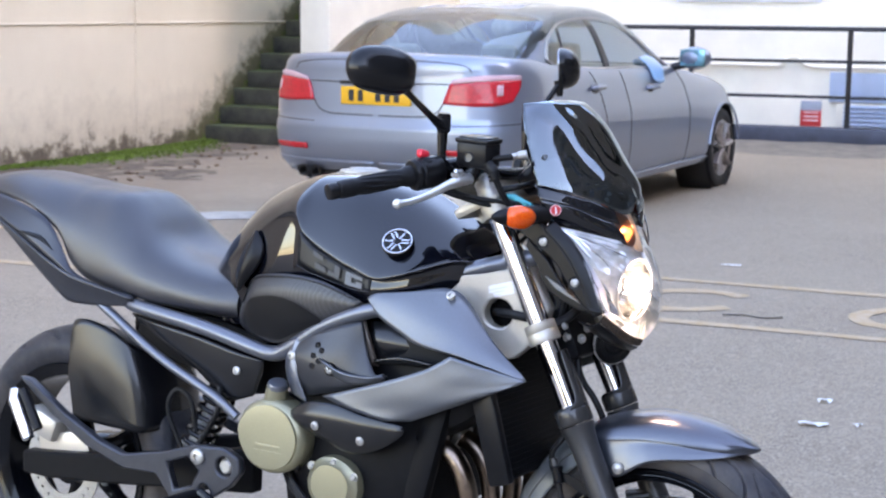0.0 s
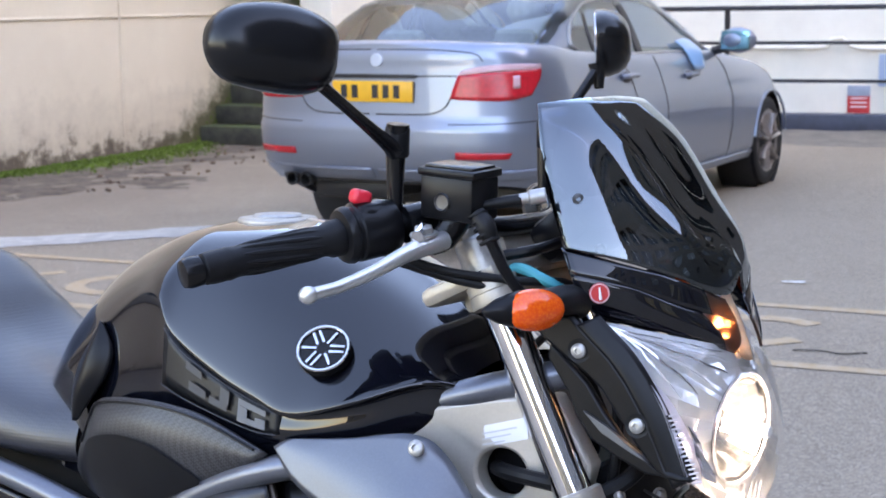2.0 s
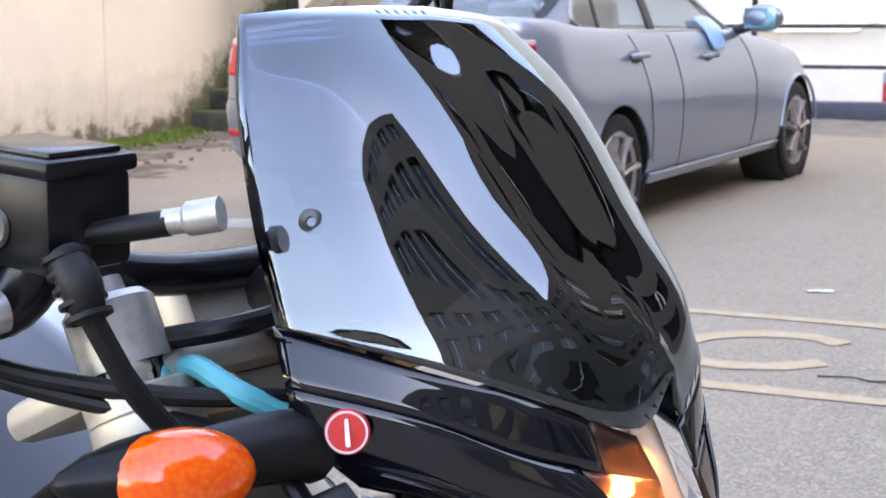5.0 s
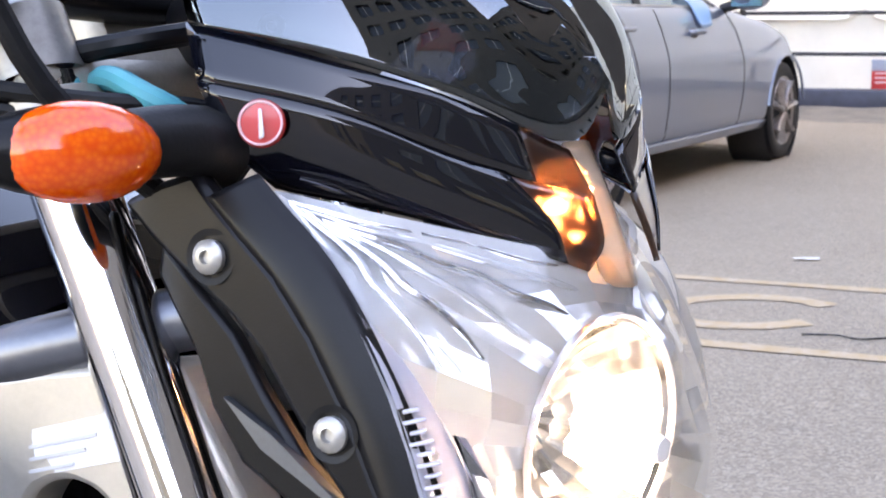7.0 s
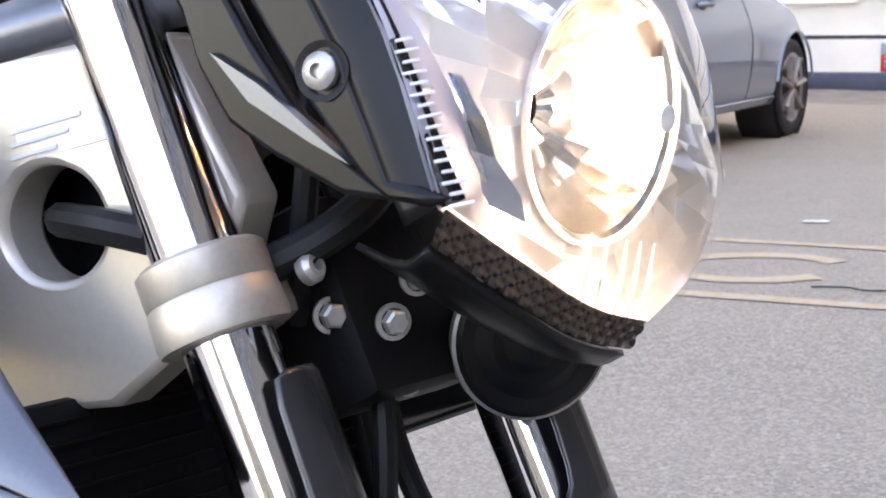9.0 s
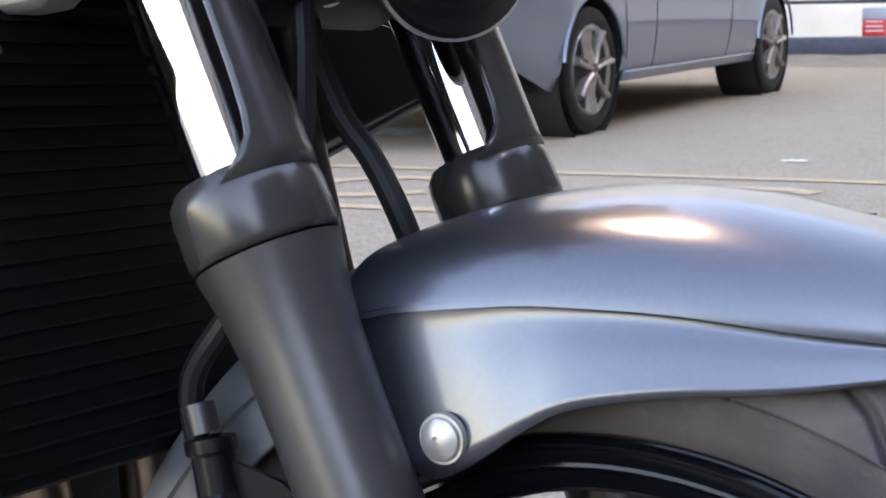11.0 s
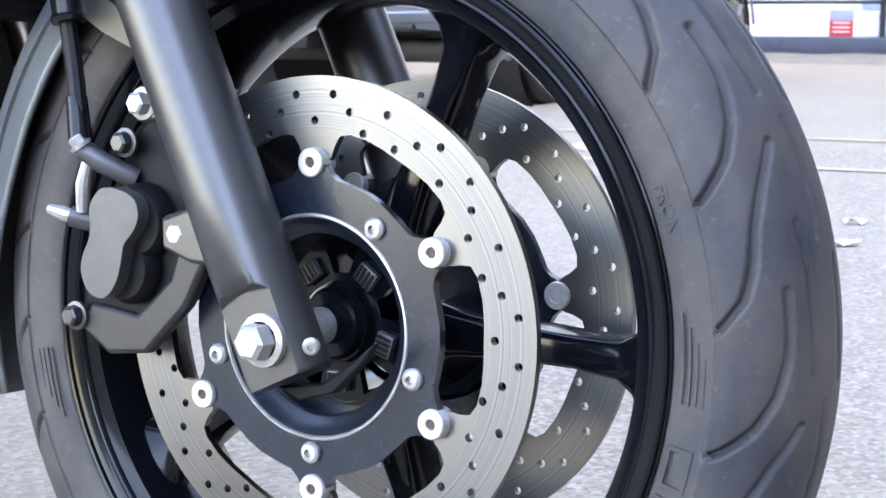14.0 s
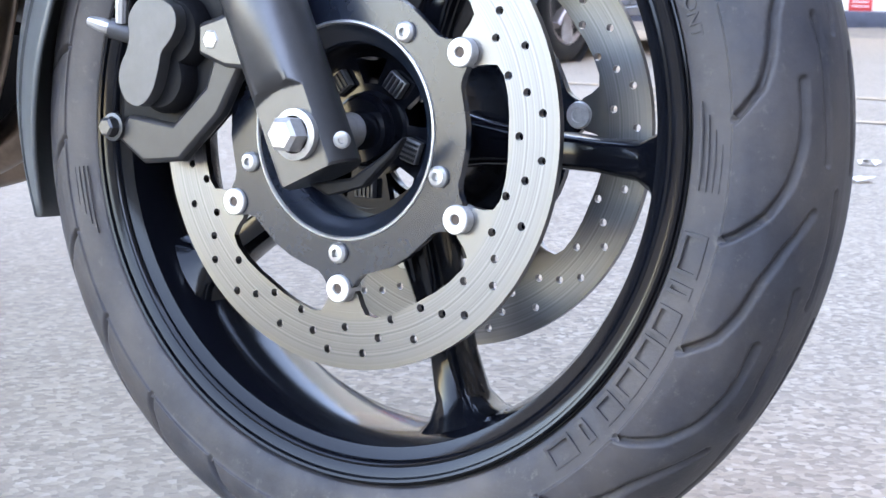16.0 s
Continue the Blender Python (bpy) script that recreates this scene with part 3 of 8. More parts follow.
for x, y, w, d in ((-0.43, 2.30, 0.09, 0.035), (-0.49, 2.62, 0.05, 0.03), (-1.78, 5.16, 0.10, 0.03), (-0.30, 2.36, 0.025, 0.02)):
    b = bmesh.new()
    bmesh.ops.create_grid(b, x_segments=7, y_segments=4, size=0.5)
    for v in b.verts:
        k = noise.noise(Vector((v.co.x * 4 + x * 9, v.co.y * 4, y)))
        v.co = Vector((v.co.x * w * (1 + 0.35 * k), v.co.y * d * (1 - 0.5 * k), 0.009 + 0.010 * k))
    b.transform(pose(x, y, 0, 0, 0, 20))
    single("paper_scrap", b, PAPER, "crumpled white scrap of paper on asphalt", "litter", group="paper scraps")
b = tube([(-1.34, 3.87, 0.006), (-1.24, 3.90, 0.008), (-1.17, 3.89, 0.006), (-1.09, 3.95, 0.006)], 0.003, 6, 12)
single("twig", b, SATIN_BLACK, "thin dark twig lying on asphalt", "twig")


# ---- the motorcycle: x ahead, y to its left, z up, front axle over the origin; it leans a little on its stand ----
LEAN = -3.5
bike = thing("motorcycle", "black and grey naked motorcycle with its headlight on", "motorcycle", pose(0, 0, 0, LEAN))
AX = Vector((0, 0, 0.3))
RAKE = Vector((-math.sin(radians(26)), 0, math.cos(radians(26))))
AHEAD = Vector((math.cos(radians(26)), 0, math.sin(radians(26))))


def on_fork(s, y=0.0, d=0.0):
    """A point s up the fork from the axle, d ahead of its line."""
    return Vector((-0.004, y, 0.3)) + RAKE * s + AHEAD * d


# ---- tyres ----
def rubber_nodes(nt, b, vec):
    n = noise_tex(nt, vec, 35, 7, 0.7)
    g = noise_tex(nt, vec, 9, 5, 0.6)
    col = ramp(nt, n, [(0.3, (0.023, 0.023, 0.027)), (0.7, (0.041, 0.041, 0.047))])
    col = mix(nt, ramp(nt, g, [(0.40, (0, 0, 0)), (0.66, (0.6, 0.6, 0.6))]), col, (0.098, 0.080, 0.066))
    s = noise_tex(nt, vec, 110, 6, 0.75)
    col = mix(nt, ramp(nt, s, [(0.58, (0, 0, 0)), (0.72, (0.30, 0.30, 0.30))]), col, (0.18, 0.155, 0.135))
    nt.links.new(col, b.inputs["Base Color"])
    b.inputs["Roughness"].default_value = 0.5
    b.inputs["Specular IOR Level"].default_value = 0.22
    bump_to(nt, b, noise_tex(nt, vec, 420, 3, 0.6), 0.12, 0.002)


TYRE = surface_mat("tyre_rubber", rubber_nodes)


def tyre_mesh(name, c, profile, crown, pitch, grooves, fine, phase=0.0):
    """A tyre turned from half a profile of (y, r), with grooves pressed into its tread."""
    half = spline(profile, fine)
    prof = np.vstack([half[::-1] * [-1, 1], half[1:]])
    seg = np.r_[0, np.cumsum(np.hypot(*np.diff(prof, axis=0).T))]
    w = seg - seg[-1] / 2
    n_a = int(2 * math.pi * crown / 0.0014)
    n_a -= n_a % round(360 / pitch)
    ang = np.arange(n_a) * 2 * math.pi / n_a
    A, Wd = np.meshgrid(ang, w, indexing="ij")
    S = A * crown
    dep = np.zeros_like(S)
    step = radians(pitch) * crown
    for side in (1, -1):
        off = 0 if side < 0 else step / 2
        for line, width, depth in grooves:
            for (w0, a0), (w1, a1) in zip(line, line[1:]):
                p0 = np.array([radians(a0 + phase) * crown + off, w0 * side])
                d = np.array([radians(a1 - a0) * crown, (w1 - w0) * side])
                best = np.full(S.shape, 9.0)
                for lap in range(-2, 3):
                    q0 = np.mod(S, step) - np.mod(p0[0], step) + lap * step
                    q1 = Wd - p0[1]
                    t = np.clip((q0 * d[0] + q1 * d[1]) / (d @ d), 0, 1)
                    best = np.minimum(best, np.hypot(q0 - t * d[0], q1 - t * d[1]))
                dep = np.maximum(dep, depth * np.clip((width / 2 - best) / 0.0018 + 0.5, 0, 1))
    Y = np.broadcast_to(prof[:, 0], S.shape)
    Rr = np.broadcast_to(prof[:, 1], S.shape)
    tang = np.gradient(prof, axis=0)
    nrm = np.stack([tang[:, 1], -tang[:, 0]], 1)
    nrm /= np.linalg.norm(nrm, axis=1, keepdims=True)
    Y = Y + dep * nrm[:, 0]
    Rr = Rr + dep * nrm[:, 1] if nrm[len(nrm) // 2, 1] < 0 else Rr - dep * nrm[:, 1]
    verts = np.stack([c[0] + Rr * np.cos(A), c[1] + Y, c[2] + Rr * np.sin(A)], -1).reshape(-1, 3)
    m = len(w)
    i, j = np.meshgrid(np.arange(n_a), np.arange(m - 1), indexing="ij")
    k = (i + 1) % n_a
    faces = np.stack([i * m + j, i * m + j + 1, k * m + j + 1, k * m + j], -1).reshape(-1, 4)
    me = bpy.data.meshes.new(name)
    me.from_pydata(verts.tolist(), [], faces.tolist())
    me.polygons.foreach_set("use_smooth", [True] * len(faces))
    me.materials.append(TYRE)
    me.update()
    return me


FRONT_TYRE = [(0.0, 0.2972), (0.018, 0.2955), (0.036, 0.2895), (0.050, 0.2790), (0.0580, 0.2650), (0.0602, 0.2565), (0.0606, 0.2540), (0.0592, 0.2525), (0.0588, 0.2465), (0.0575, 0.2365), (0.0550, 0.2295), (0.0530, 0.2275), (0.0480, 0.2255), (0.046, 0.220)]
FRONT_GROOVES = [
    ([(0.0300, 25.0), (0.0458, 20.5), (0.0545, 16.8), (0.0598, 12.4), (0.0664, 8.9), (0.0759, 6.7), (0.082, 5.3)], 0.0042, 0.0042),
    ([(0.0418, 9.4), (0.0413, 5.5), (0.0431, 2.1), (0.0490, -1.9), (0.0602, -5.7), (0.0744, -8.5), (0.082, -9.6)], 0.0042, 0.0042),
    ([(0.0277, 16.3), (0.0247, 12.6), (0.0241, 7.5), (0.0220, 0.4)], 0.0034, 0.0036),
    ([(0.0097, 27.2), (0.0075, 21.2), (0.0108, 14.4)], 0.0030, 0.0034),
]
# front rim, hub and five spokes
b = lathe([(0.219, -0.046), (0.2255, -0.050), (0.2265, -0.053), (0.2220, -0.055), (0.2155, -0.053), (0.210, -0.049), (0.203, -0.046), (0.199, -0.036), (0.196, -0.018), (0.195, 0), (0.196, 0.018), (0.199, 0.036), (0.203, 0.046), (0.210, 0.049), (0.2155, 0.053), (0.2220, 0.055), (0.2265, 0.053), (0.2255, 0.050), (0.219, 0.046), (0.214, 0.030), (0.210, 0.0), (0.214, -0.030)], AX, (0, 1, 0), 128, closed=True)
WHEEL_BLACK = mat("wheel_black", (0.003, 0.0035, 0.005), 0.13, var=0.15, vscale=40, spec=0.24)
front_wheel = part("front_wheel", b, WHEEL_BLACK, bike, "five-spoke black cast alloy wheel")
for sd in (-1, 1):
    # rolled lips of the rim flange
    part("rim_lip", lathe([(0.2208, 0.0545), (0.2220, 0.0568), (0.2236, 0.0574), (0.2250, 0.0562), (0.2256, 0.0535)], AX, (0, sd, 0), 128), WHEEL_BLACK, front_wheel)
    part("rim_lip", lathe([(0.2105, 0.0495), (0.2116, 0.0520), (0.2132, 0.0532), (0.2148, 0.0528)], AX, (0, sd, 0), 128), WHEEL_BLACK, front_wheel)
hub = bmesh.new()
lathe([(0.050, -0.042), (0.0565, -0.042), (0.0565, 0.042), (0.050, 0.042)], AX, (0, 1, 0), 64, hub, closed=True)
lathe([(0.012, -0.052), (0.020, -0.052), (0.0235, -0.046), (0.0235, 0.046), (0.020, 0.052), (0.012, 0.052)], AX, (0, 1, 0), 40, hub, closed=True)
web = []
for k in range(5):
    a0 = 91.7 + 72 * k
    arc = [(0.047, a0 - 15 + 30 * i / 8) for i in range(9)] + [(0.030, a0 + 10 - 20 * i / 5) for i in range(6)]
    web.append([(r * math.cos(radians(a)), 0.3 + r * math.sin(radians(a))) for r, a in arc])
for y in (-0.040, 0.034):
    plate(circle(0, 0.3, 0.0515, 60), y, y + 0.006, hub, holes=[circle(0, 0.3, 0.022, 30), *web])
for k in range(5):
    a = radians((-2.0, 69.0, 142.0, 214.5, -71.5)[k])
    u, v = Vector((math.cos(a), 0, math.sin(a))), Vector((-math.sin(a), 0, math.cos(a)))
    rings = []
    for r, hw, hd in ((0.045, 0.020, 0.026), (0.075, 0.0145, 0.024), (0.11, 0.0115, 0.021), (0.15, 0.0105, 0.019), (0.178, 0.0125, 0.021), (0.190, 0.020, 0.026), (0.200, 0.038, 0.032)):
        ring = []
        for i in range(16):
            t = 2 * math.pi * i / 16
            cx, cy = math.cos(t), math.sin(t)
            e = 0.55
            ring.append(AX + u * r + v * hw * math.copysign(abs(cx) ** e, cx) + Vector((0, hd * math.copysign(abs(cy) ** e, cy), 0)))
        rings.append(ring)
    part("spoke", loft(rings), WHEEL_BLACK, front_wheel)
part("hub", hub, WHEEL_BLACK, front_wheel)
ty = new("tyre", tyre_mesh("tyre", AX, FRONT_TYRE, 0.3, 30, FRONT_GROOVES, 132))
ty.parent = front_wheel
ty["label"] = "black grooved road tyre"

# raised lettering and marks on the sidewall


def wrap_sidewall(bm, r0, ang0, y):
    """Bends flat letters (x along, y up) round the wheel on the near side."""
    for v in bm.verts:
        r = r0 + v.co.y
        a = ang0 - v.co.x / r0
        v.co = Vector((r * math.cos(a), -y - v.co.z, 0.3 + r * math.sin(a)))
    return bm


part("sidewall_text", wrap_sidewall(lettering("FRONT", 0.0105, 0.0006), 0.2375, radians(20.5), 0.0580), TYRE, front_wheel, "raised word on the tyre")
for i, wd in enumerate((0.024, 0.007, 0.018, 0.018, 0.018, 0.015, 0.007, 0.020)):
    w = wd / 2
    q = plate([(-w, -0.0075), (0, -0.0075), (w, -0.0075), (w, 0.0075), (0, 0.0075), (-w, 0.0075)], 0, 0.0012, holes=[[(0.0022 - w, -0.0052), (0, -0.0052), (w - 0.0022, -0.0052), (w - 0.0022, 0.0052), (0, 0.0052), (0.0022 - w, 0.0052)]])
    for v in q.verts:
        v.co = Vector((v.co.x, v.co.z, v.co.y))
    part("sidewall_mark", wrap_sidewall(q, 0.2395, radians(-12.5 - 5.0 * i), 0.0583), TYRE, front_wheel)
for k in range(4):
    for ad in (2, 196):
        q = box((0.05 - 0.008 * k, 0.0010, 0.0012), Matrix.Translation((0.004 * k, 0.004 * k - 0.006, 0)), 0)
        bmesh.ops.subdivide_edges(q, edges=q.edges[:], cuts=3)
        part("sidewall_line", wrap_sidewall(q, 0.2415, radians(ad), 0.0588), TYRE, front_wheel)


# ---- brakes ----
def disc_nodes(nt, b, vec):
    """Bare steel with fine rings rubbed round by the pads."""
    mp = nt.nodes.new("ShaderNodeVectorMath")
    mp.operation = "SUBTRACT"
    mp.inputs[1].default_value = (0, 0, 0.3)
    nt.links.new(vec, mp.inputs[0])
    fl = nt.nodes.new("ShaderNodeVectorMath")
    fl.operation = "MULTIPLY"
    fl.inputs[1].default_value = (1, 0, 1)
    nt.links.new(mp.outputs[0], fl.inputs[0])
    ln = nt.nodes.new("ShaderNodeVectorMath")
    ln.operation = "LENGTH"
    nt.links.new(fl.outputs[0], ln.inputs[0])
    n = nt.nodes.new("ShaderNodeTexNoise")
    n.noise_dimensions = "1D"
    n.inputs["Scale"].default_value, n.inputs["Detail"].default_value = 700, 5
    nt.links.new(ln.outputs["Value"], n.inputs["W"])
    swept = ramp(nt, ln.outputs["Value"], [(0.1175, (0, 0, 0)), (0.1190, (1, 1, 1)), (0.1475, (1, 1, 1)), (0.149, (0, 0, 0))])
    col = mix(nt, swept, (0.150, 0.147, 0.144), ramp(nt, n.outputs["Fac"], [(0.3, (0.112, 0.113, 0.119)), (0.7, (0.165, 0.166, 0.174))]))
    nt.links.new(col, b.inputs["Base Color"])
    b.inputs["Metallic"].default_value = 1.0
    b.inputs["Roughness"].default_value = 0.36
    b.inputs["Anisotropic"].default_value = 0.5
    tg = nt.nodes.new("ShaderNodeTangent")
    tg.direction_type, tg.axis = "RADIAL", "Y"
    nt.links.new(tg.outputs[0], b.inputs["Tangent"])
    bump_to(nt, b, n.outputs["Fac"], 0.12, 0.0006)


DISC_STEEL = surface_mat("brake_disc_steel", disc_nodes)
CARRIER = mat("carrier_black", (0.010, 0.014, 0.022), 0.25, metal=0.15, var=0.25, vscale=40)


def polar(r, a):
    return (r * math.cos(radians(a)), 0.3 + r * math.sin(radians(a)))


CAL_GREY = mat("calliper_grey", (0.070, 0.069, 0.071), 0.42, metal=0.45, var=0.10, vscale=90, bump=0.05, bscale=900)
BOBBIN = mat("bobbin_alloy", (0.50, 0.48, 0.45), 0.42, metal=0.55, var=0.15, vscale=300)
BOBBIN_HOLE = mat("bobbin_hole_brown", (0.05, 0.03, 0.02), 0.7)


def brake_disc(side):
    y = 0.062 * side
    turn = 0 if side < 0 else 97.5
    BOB_A = [91.8 + turn - 60 * k for k in range(6)]
    inner = []
    for a0 in BOB_A[::-1]:
        for da, r in ((-24, 0.1175), (-18, 0.1182), (-12, 0.1182), (-8.5, 0.116), (-7, 0.110), (-6.0, 0.103), (-4, 0.0985), (0, 0.097), (4, 0.0985), (6.0, 0.103), (7, 0.110), (8.5, 0.116), (12, 0.1182), (18, 0.1182), (24, 0.1175)):
            inner.append(polar(r, a0 + da))
    holes = []
    for k in range(64):
        holes.append(circle(*polar((0.1400, 0.1240, 0.1400, 0.1310, 0.1210, 0.1370, 0.1210, 0.1310)[k % 8], 53.1 + turn - 5.625 * k), 0.0027, 10))
    b = plate([polar(0.1508, 2 * k) for k in range(180)], y - 0.0025, y + 0.0025, holes=[inner, *holes])
    disc = part("brake_disc", b, DISC_STEEL, bike, "drilled steel brake disc with rubbed rings", angle=30)
    outer = []
    for a0 in BOB_A[::-1]:
        for da, r in ((-26, 0.0905), (-18, 0.0900), (-11, 0.0905), (-8, 0.0935), (-6, 0.0975), (-3, 0.1005), (0, 0.101), (3, 0.1005), (6, 0.0975), (8, 0.0935), (11, 0.0905), (18, 0.0900), (26, 0.0905)):
            outer.append(polar(r, a0 + da))
    b = plate(outer, y - 0.003 + 0.004 * side, y + 0.003 + 0.004 * side, holes=[[polar(0.0660, 4 * k) for k in range(90)]])
    lathe([(0.0660, -0.0065), (0.0650, -0.0055), (0.0600, 0.0015), (0.0565, 0.0030), (0.0545, 0.0060), (0.0545, 0.0200)], (0, y, 0.3), (0, -side, 0), 72, b)
    part("disc_carrier", b, CARRIER, disc, "black disc carrier")
    b = lathe([(0.0690, 0.0066), (0.0684, 0.0082), (0.0672, 0.0084), (0.0662, 0.0072), (0.0658, 0.0056)], (0, y, 0.3), (0, side, 0), 96)
    part("carrier_ring", b, STEEL, disc, "bright turned ring")
    for a in BOB_A:
        x, z = polar(0.099, a)
        b = lathe([(0.0030, 0.0075), (0.0032, 0.0096), (0.0038, 0.0101), (0.0080, 0.0101), (0.0088, 0.0094), (0.0090, 0.008), (0.0090, -0.004), (0.0084, -0.0052), (0.0050, -0.0052), (0.0046, -0.0040), (0.0, -0.0040)], (x, y, z), (0, side, 0), 24)
        b = part("bobbin", b, BOBBIN, disc, angle=25)
        part("bobbin_hole", lathe([(0.0, 0.0085), (0.0031, 0.0085)], (x, y, z), (0, side, 0), 12), BOBBIN_HOLE, b, "brown hole")
    for k in range(5):
        x, z = polar(0.0765, 55.0 + turn + 72 * k)
        part("carrier_bolt", bolt((x, y + 0.006 * side, z), (0, side, 0), 0.0066, 0.006), STEEL, disc)
    return disc


brake_disc(-1)
brake_disc(1)
# wheel bearing seal and speed sensor ring inside the hub
b = lathe([(0.0, 0.064), (0.0085, 0.063), (0.0120, 0.058), (0.0125, 0.052), (0.0180, 0.0515), (0.0190, 0.048), (0.0240, 0.047), (0.0255, 0.040)], AX, (0, -1, 0), 48)
part("hub_seal", b, WHEEL_BLACK, front_wheel, "black hub seal")
b = lathe([(0.0, 0.088), (0.010, 0.088), (0.0115, 0.085), (0.0115, 0.06)], AX, (0, -1, 0), 24)
part("axle", b, STEEL, bike)
for k in range(5):
    a = radians(55.7 + 72 * k)
    m = Matrix.Translation((0.0365 * math.cos(a), -0.043, 0.3 + 0.0365 * math.sin(a))) @ Matrix.Rotation(-a, 4, "Y")
    pad = part("hub_pad", box((0.013, 0.006, 0.015), m, 0.0015), CAL_GREY, front_wheel, "ribbed grey pad on the hub")
    for i in range(4):
        part("pad_rib", box((0.0105, 0.0016, 0.0016), m @ Matrix.Translation((0, -0.0034, -0.0050 + 0.0033 * i)), 0), BLACK_PLASTIC, pad)
part("sensor_plate", plate([(-0.003, 0.268), (0.030, 0.2745), (0.052, 0.290), (0.066, 0.302), (0.060, 0.290), (0.040, 0.270), (0.012, 0.2615)], -0.100, -0.092), ENGINE_BLACK, front_wheel, "black sensor plate behind the fork foot", bevel=0.002)




def calliper(side):
    """Two-pot sliding calliper behind the fork leg."""
    y = 0.062 * side
    cal = part("brake_calliper", plate([(-0.112, 0.432), (-0.095, 0.426), (-0.085, 0.395), (-0.085, 0.345), (-0.100, 0.312), (-0.130, 0.282), (-0.160, 0.277), (-0.180, 0.292), (-0.180, 0.325), (-0.165, 0.355), (-0.150, 0.385), (-0.135, 0.415)], y - 0.020, y + 0.020), ENGINE_BLACK, bike, "dark grey two-piston brake calliper", bevel=0.006)
    b = plate([(-0.079, 0.385), (-0.066, 0.362), (-0.064, 0.345), (-0.085, 0.305), (-0.118, 0.272), (-0.150, 0.268), (-0.176, 0.284), (-0.165, 0.300), (-0.125, 0.296), (-0.098, 0.322), (-0.086, 0.36)], y + 0.014 * side, y + 0.026 * side)
    part("bracket", b, mat("bracket_black", (0.026, 0.025, 0.026), 0.38, metal=0.3, var=0.15, vscale=80), cal, "black calliper bracket", bevel=0.003)
    out = loop_spline([(-0.140, 0.3768), (-0.126, 0.3765), (-0.1135, 0.3715), (-0.1098, 0.361), (-0.1140, 0.351), (-0.1215, 0.3425), (-0.1235, 0.333), (-0.1275, 0.319), (-0.1345, 0.3095), (-0.1430, 0.3065), (-0.1530, 0.311), (-0.1585, 0.3225), (-0.1570, 0.333), (-0.1520, 0.343), (-0.1505, 0.352), (-0.1515, 0.363), (-0.1475, 0.371)], 56)
    part("piston_housing", plate([tuple(p) for p in out], y + 0.016 * side, y + 0.042 * side), CAL_GREY, cal, "grey twin-piston housing", bevel=0.004)
    for x, z, r in ((-0.1265, 0.3560, 0.0245), (-0.1365, 0.3260, 0.0235)):
        part("piston_barrel", lathe([(r, 0.0), (r, 0.020), (r - 0.004, 0.026), (0.0, 0.026)], (x + 0.004, y + 0.006 * side, z), (0, side, 0), 32), ENGINE_BLACK, cal, "dark round piston barrel")
    for x, z in ((-0.116, 0.430), (-0.082, 0.352)):
        part("mount_bolt", bolt((x, y + 0.030 * side, z), (0, side, 0), 0.0075, 0.011, socket=False), STEEL, cal)
    for x, z in ((-0.1345, 0.405), (-0.1765, 0.2905)):
        part("pin_bolt", bolt((x, y + 0.026 * side, z), (0, side, 0), 0.007, 0.010, socket=False), FORK_GREY, cal)
    part("banjo", tube([(-0.132, y + 0.02 * side, 0.382), (-0.148, y + 0.034 * side, 0.392), (-0.160, y + 0.038 * side, 0.399)], 0.0070, 12), CAL_GREY, cal)
    part("banjo_bolt", bolt((-0.160, y + 0.040 * side, 0.4015), (-0.4, 0.4 * side, 0.8), 0.0055, 0.008, socket=False), STEEL, cal)
    part("bleed_nipple", tube([(-0.150, y + 0.020 * side, 0.350), (-0.166, y + 0.034 * side, 0.355), (-0.172, y + 0.037 * side, 0.3565)], 0.0068, 12), CAL_GREY, cal)
    part("nipple_end", tube([(-0.172, y + 0.037 * side, 0.3565), (-0.178, y + 0.039 * side, 0.358), (-0.187, y + 0.042 * side, 0.3605)], [0.0045, 0.0050, 0.0032], 10), STEEL, cal, "bright bleed nipple end")
    part("nipple_cap", tube([(-0.163, y + 0.036 * side, 0.360), (-0.161, y + 0.038 * side, 0.378), (-0.157, y + 0.038 * side, 0.392)], [0.0042, 0.0048, 0.0036], 10), STEEL, cal)
    part("ear", tube([(-0.115, y + 0.005 * side, 0.430), (-0.075, y + 0.02 * side, 0.437)], 0.011, 12), FORK_GREY, cal)
    return cal


calliper(-1)
calliper(1)


# ---- fork ----
COVER_BLACK = mat("smooth_black_plastic", (0.024, 0.023, 0.023), 0.24, var=0.1, vscale=30)


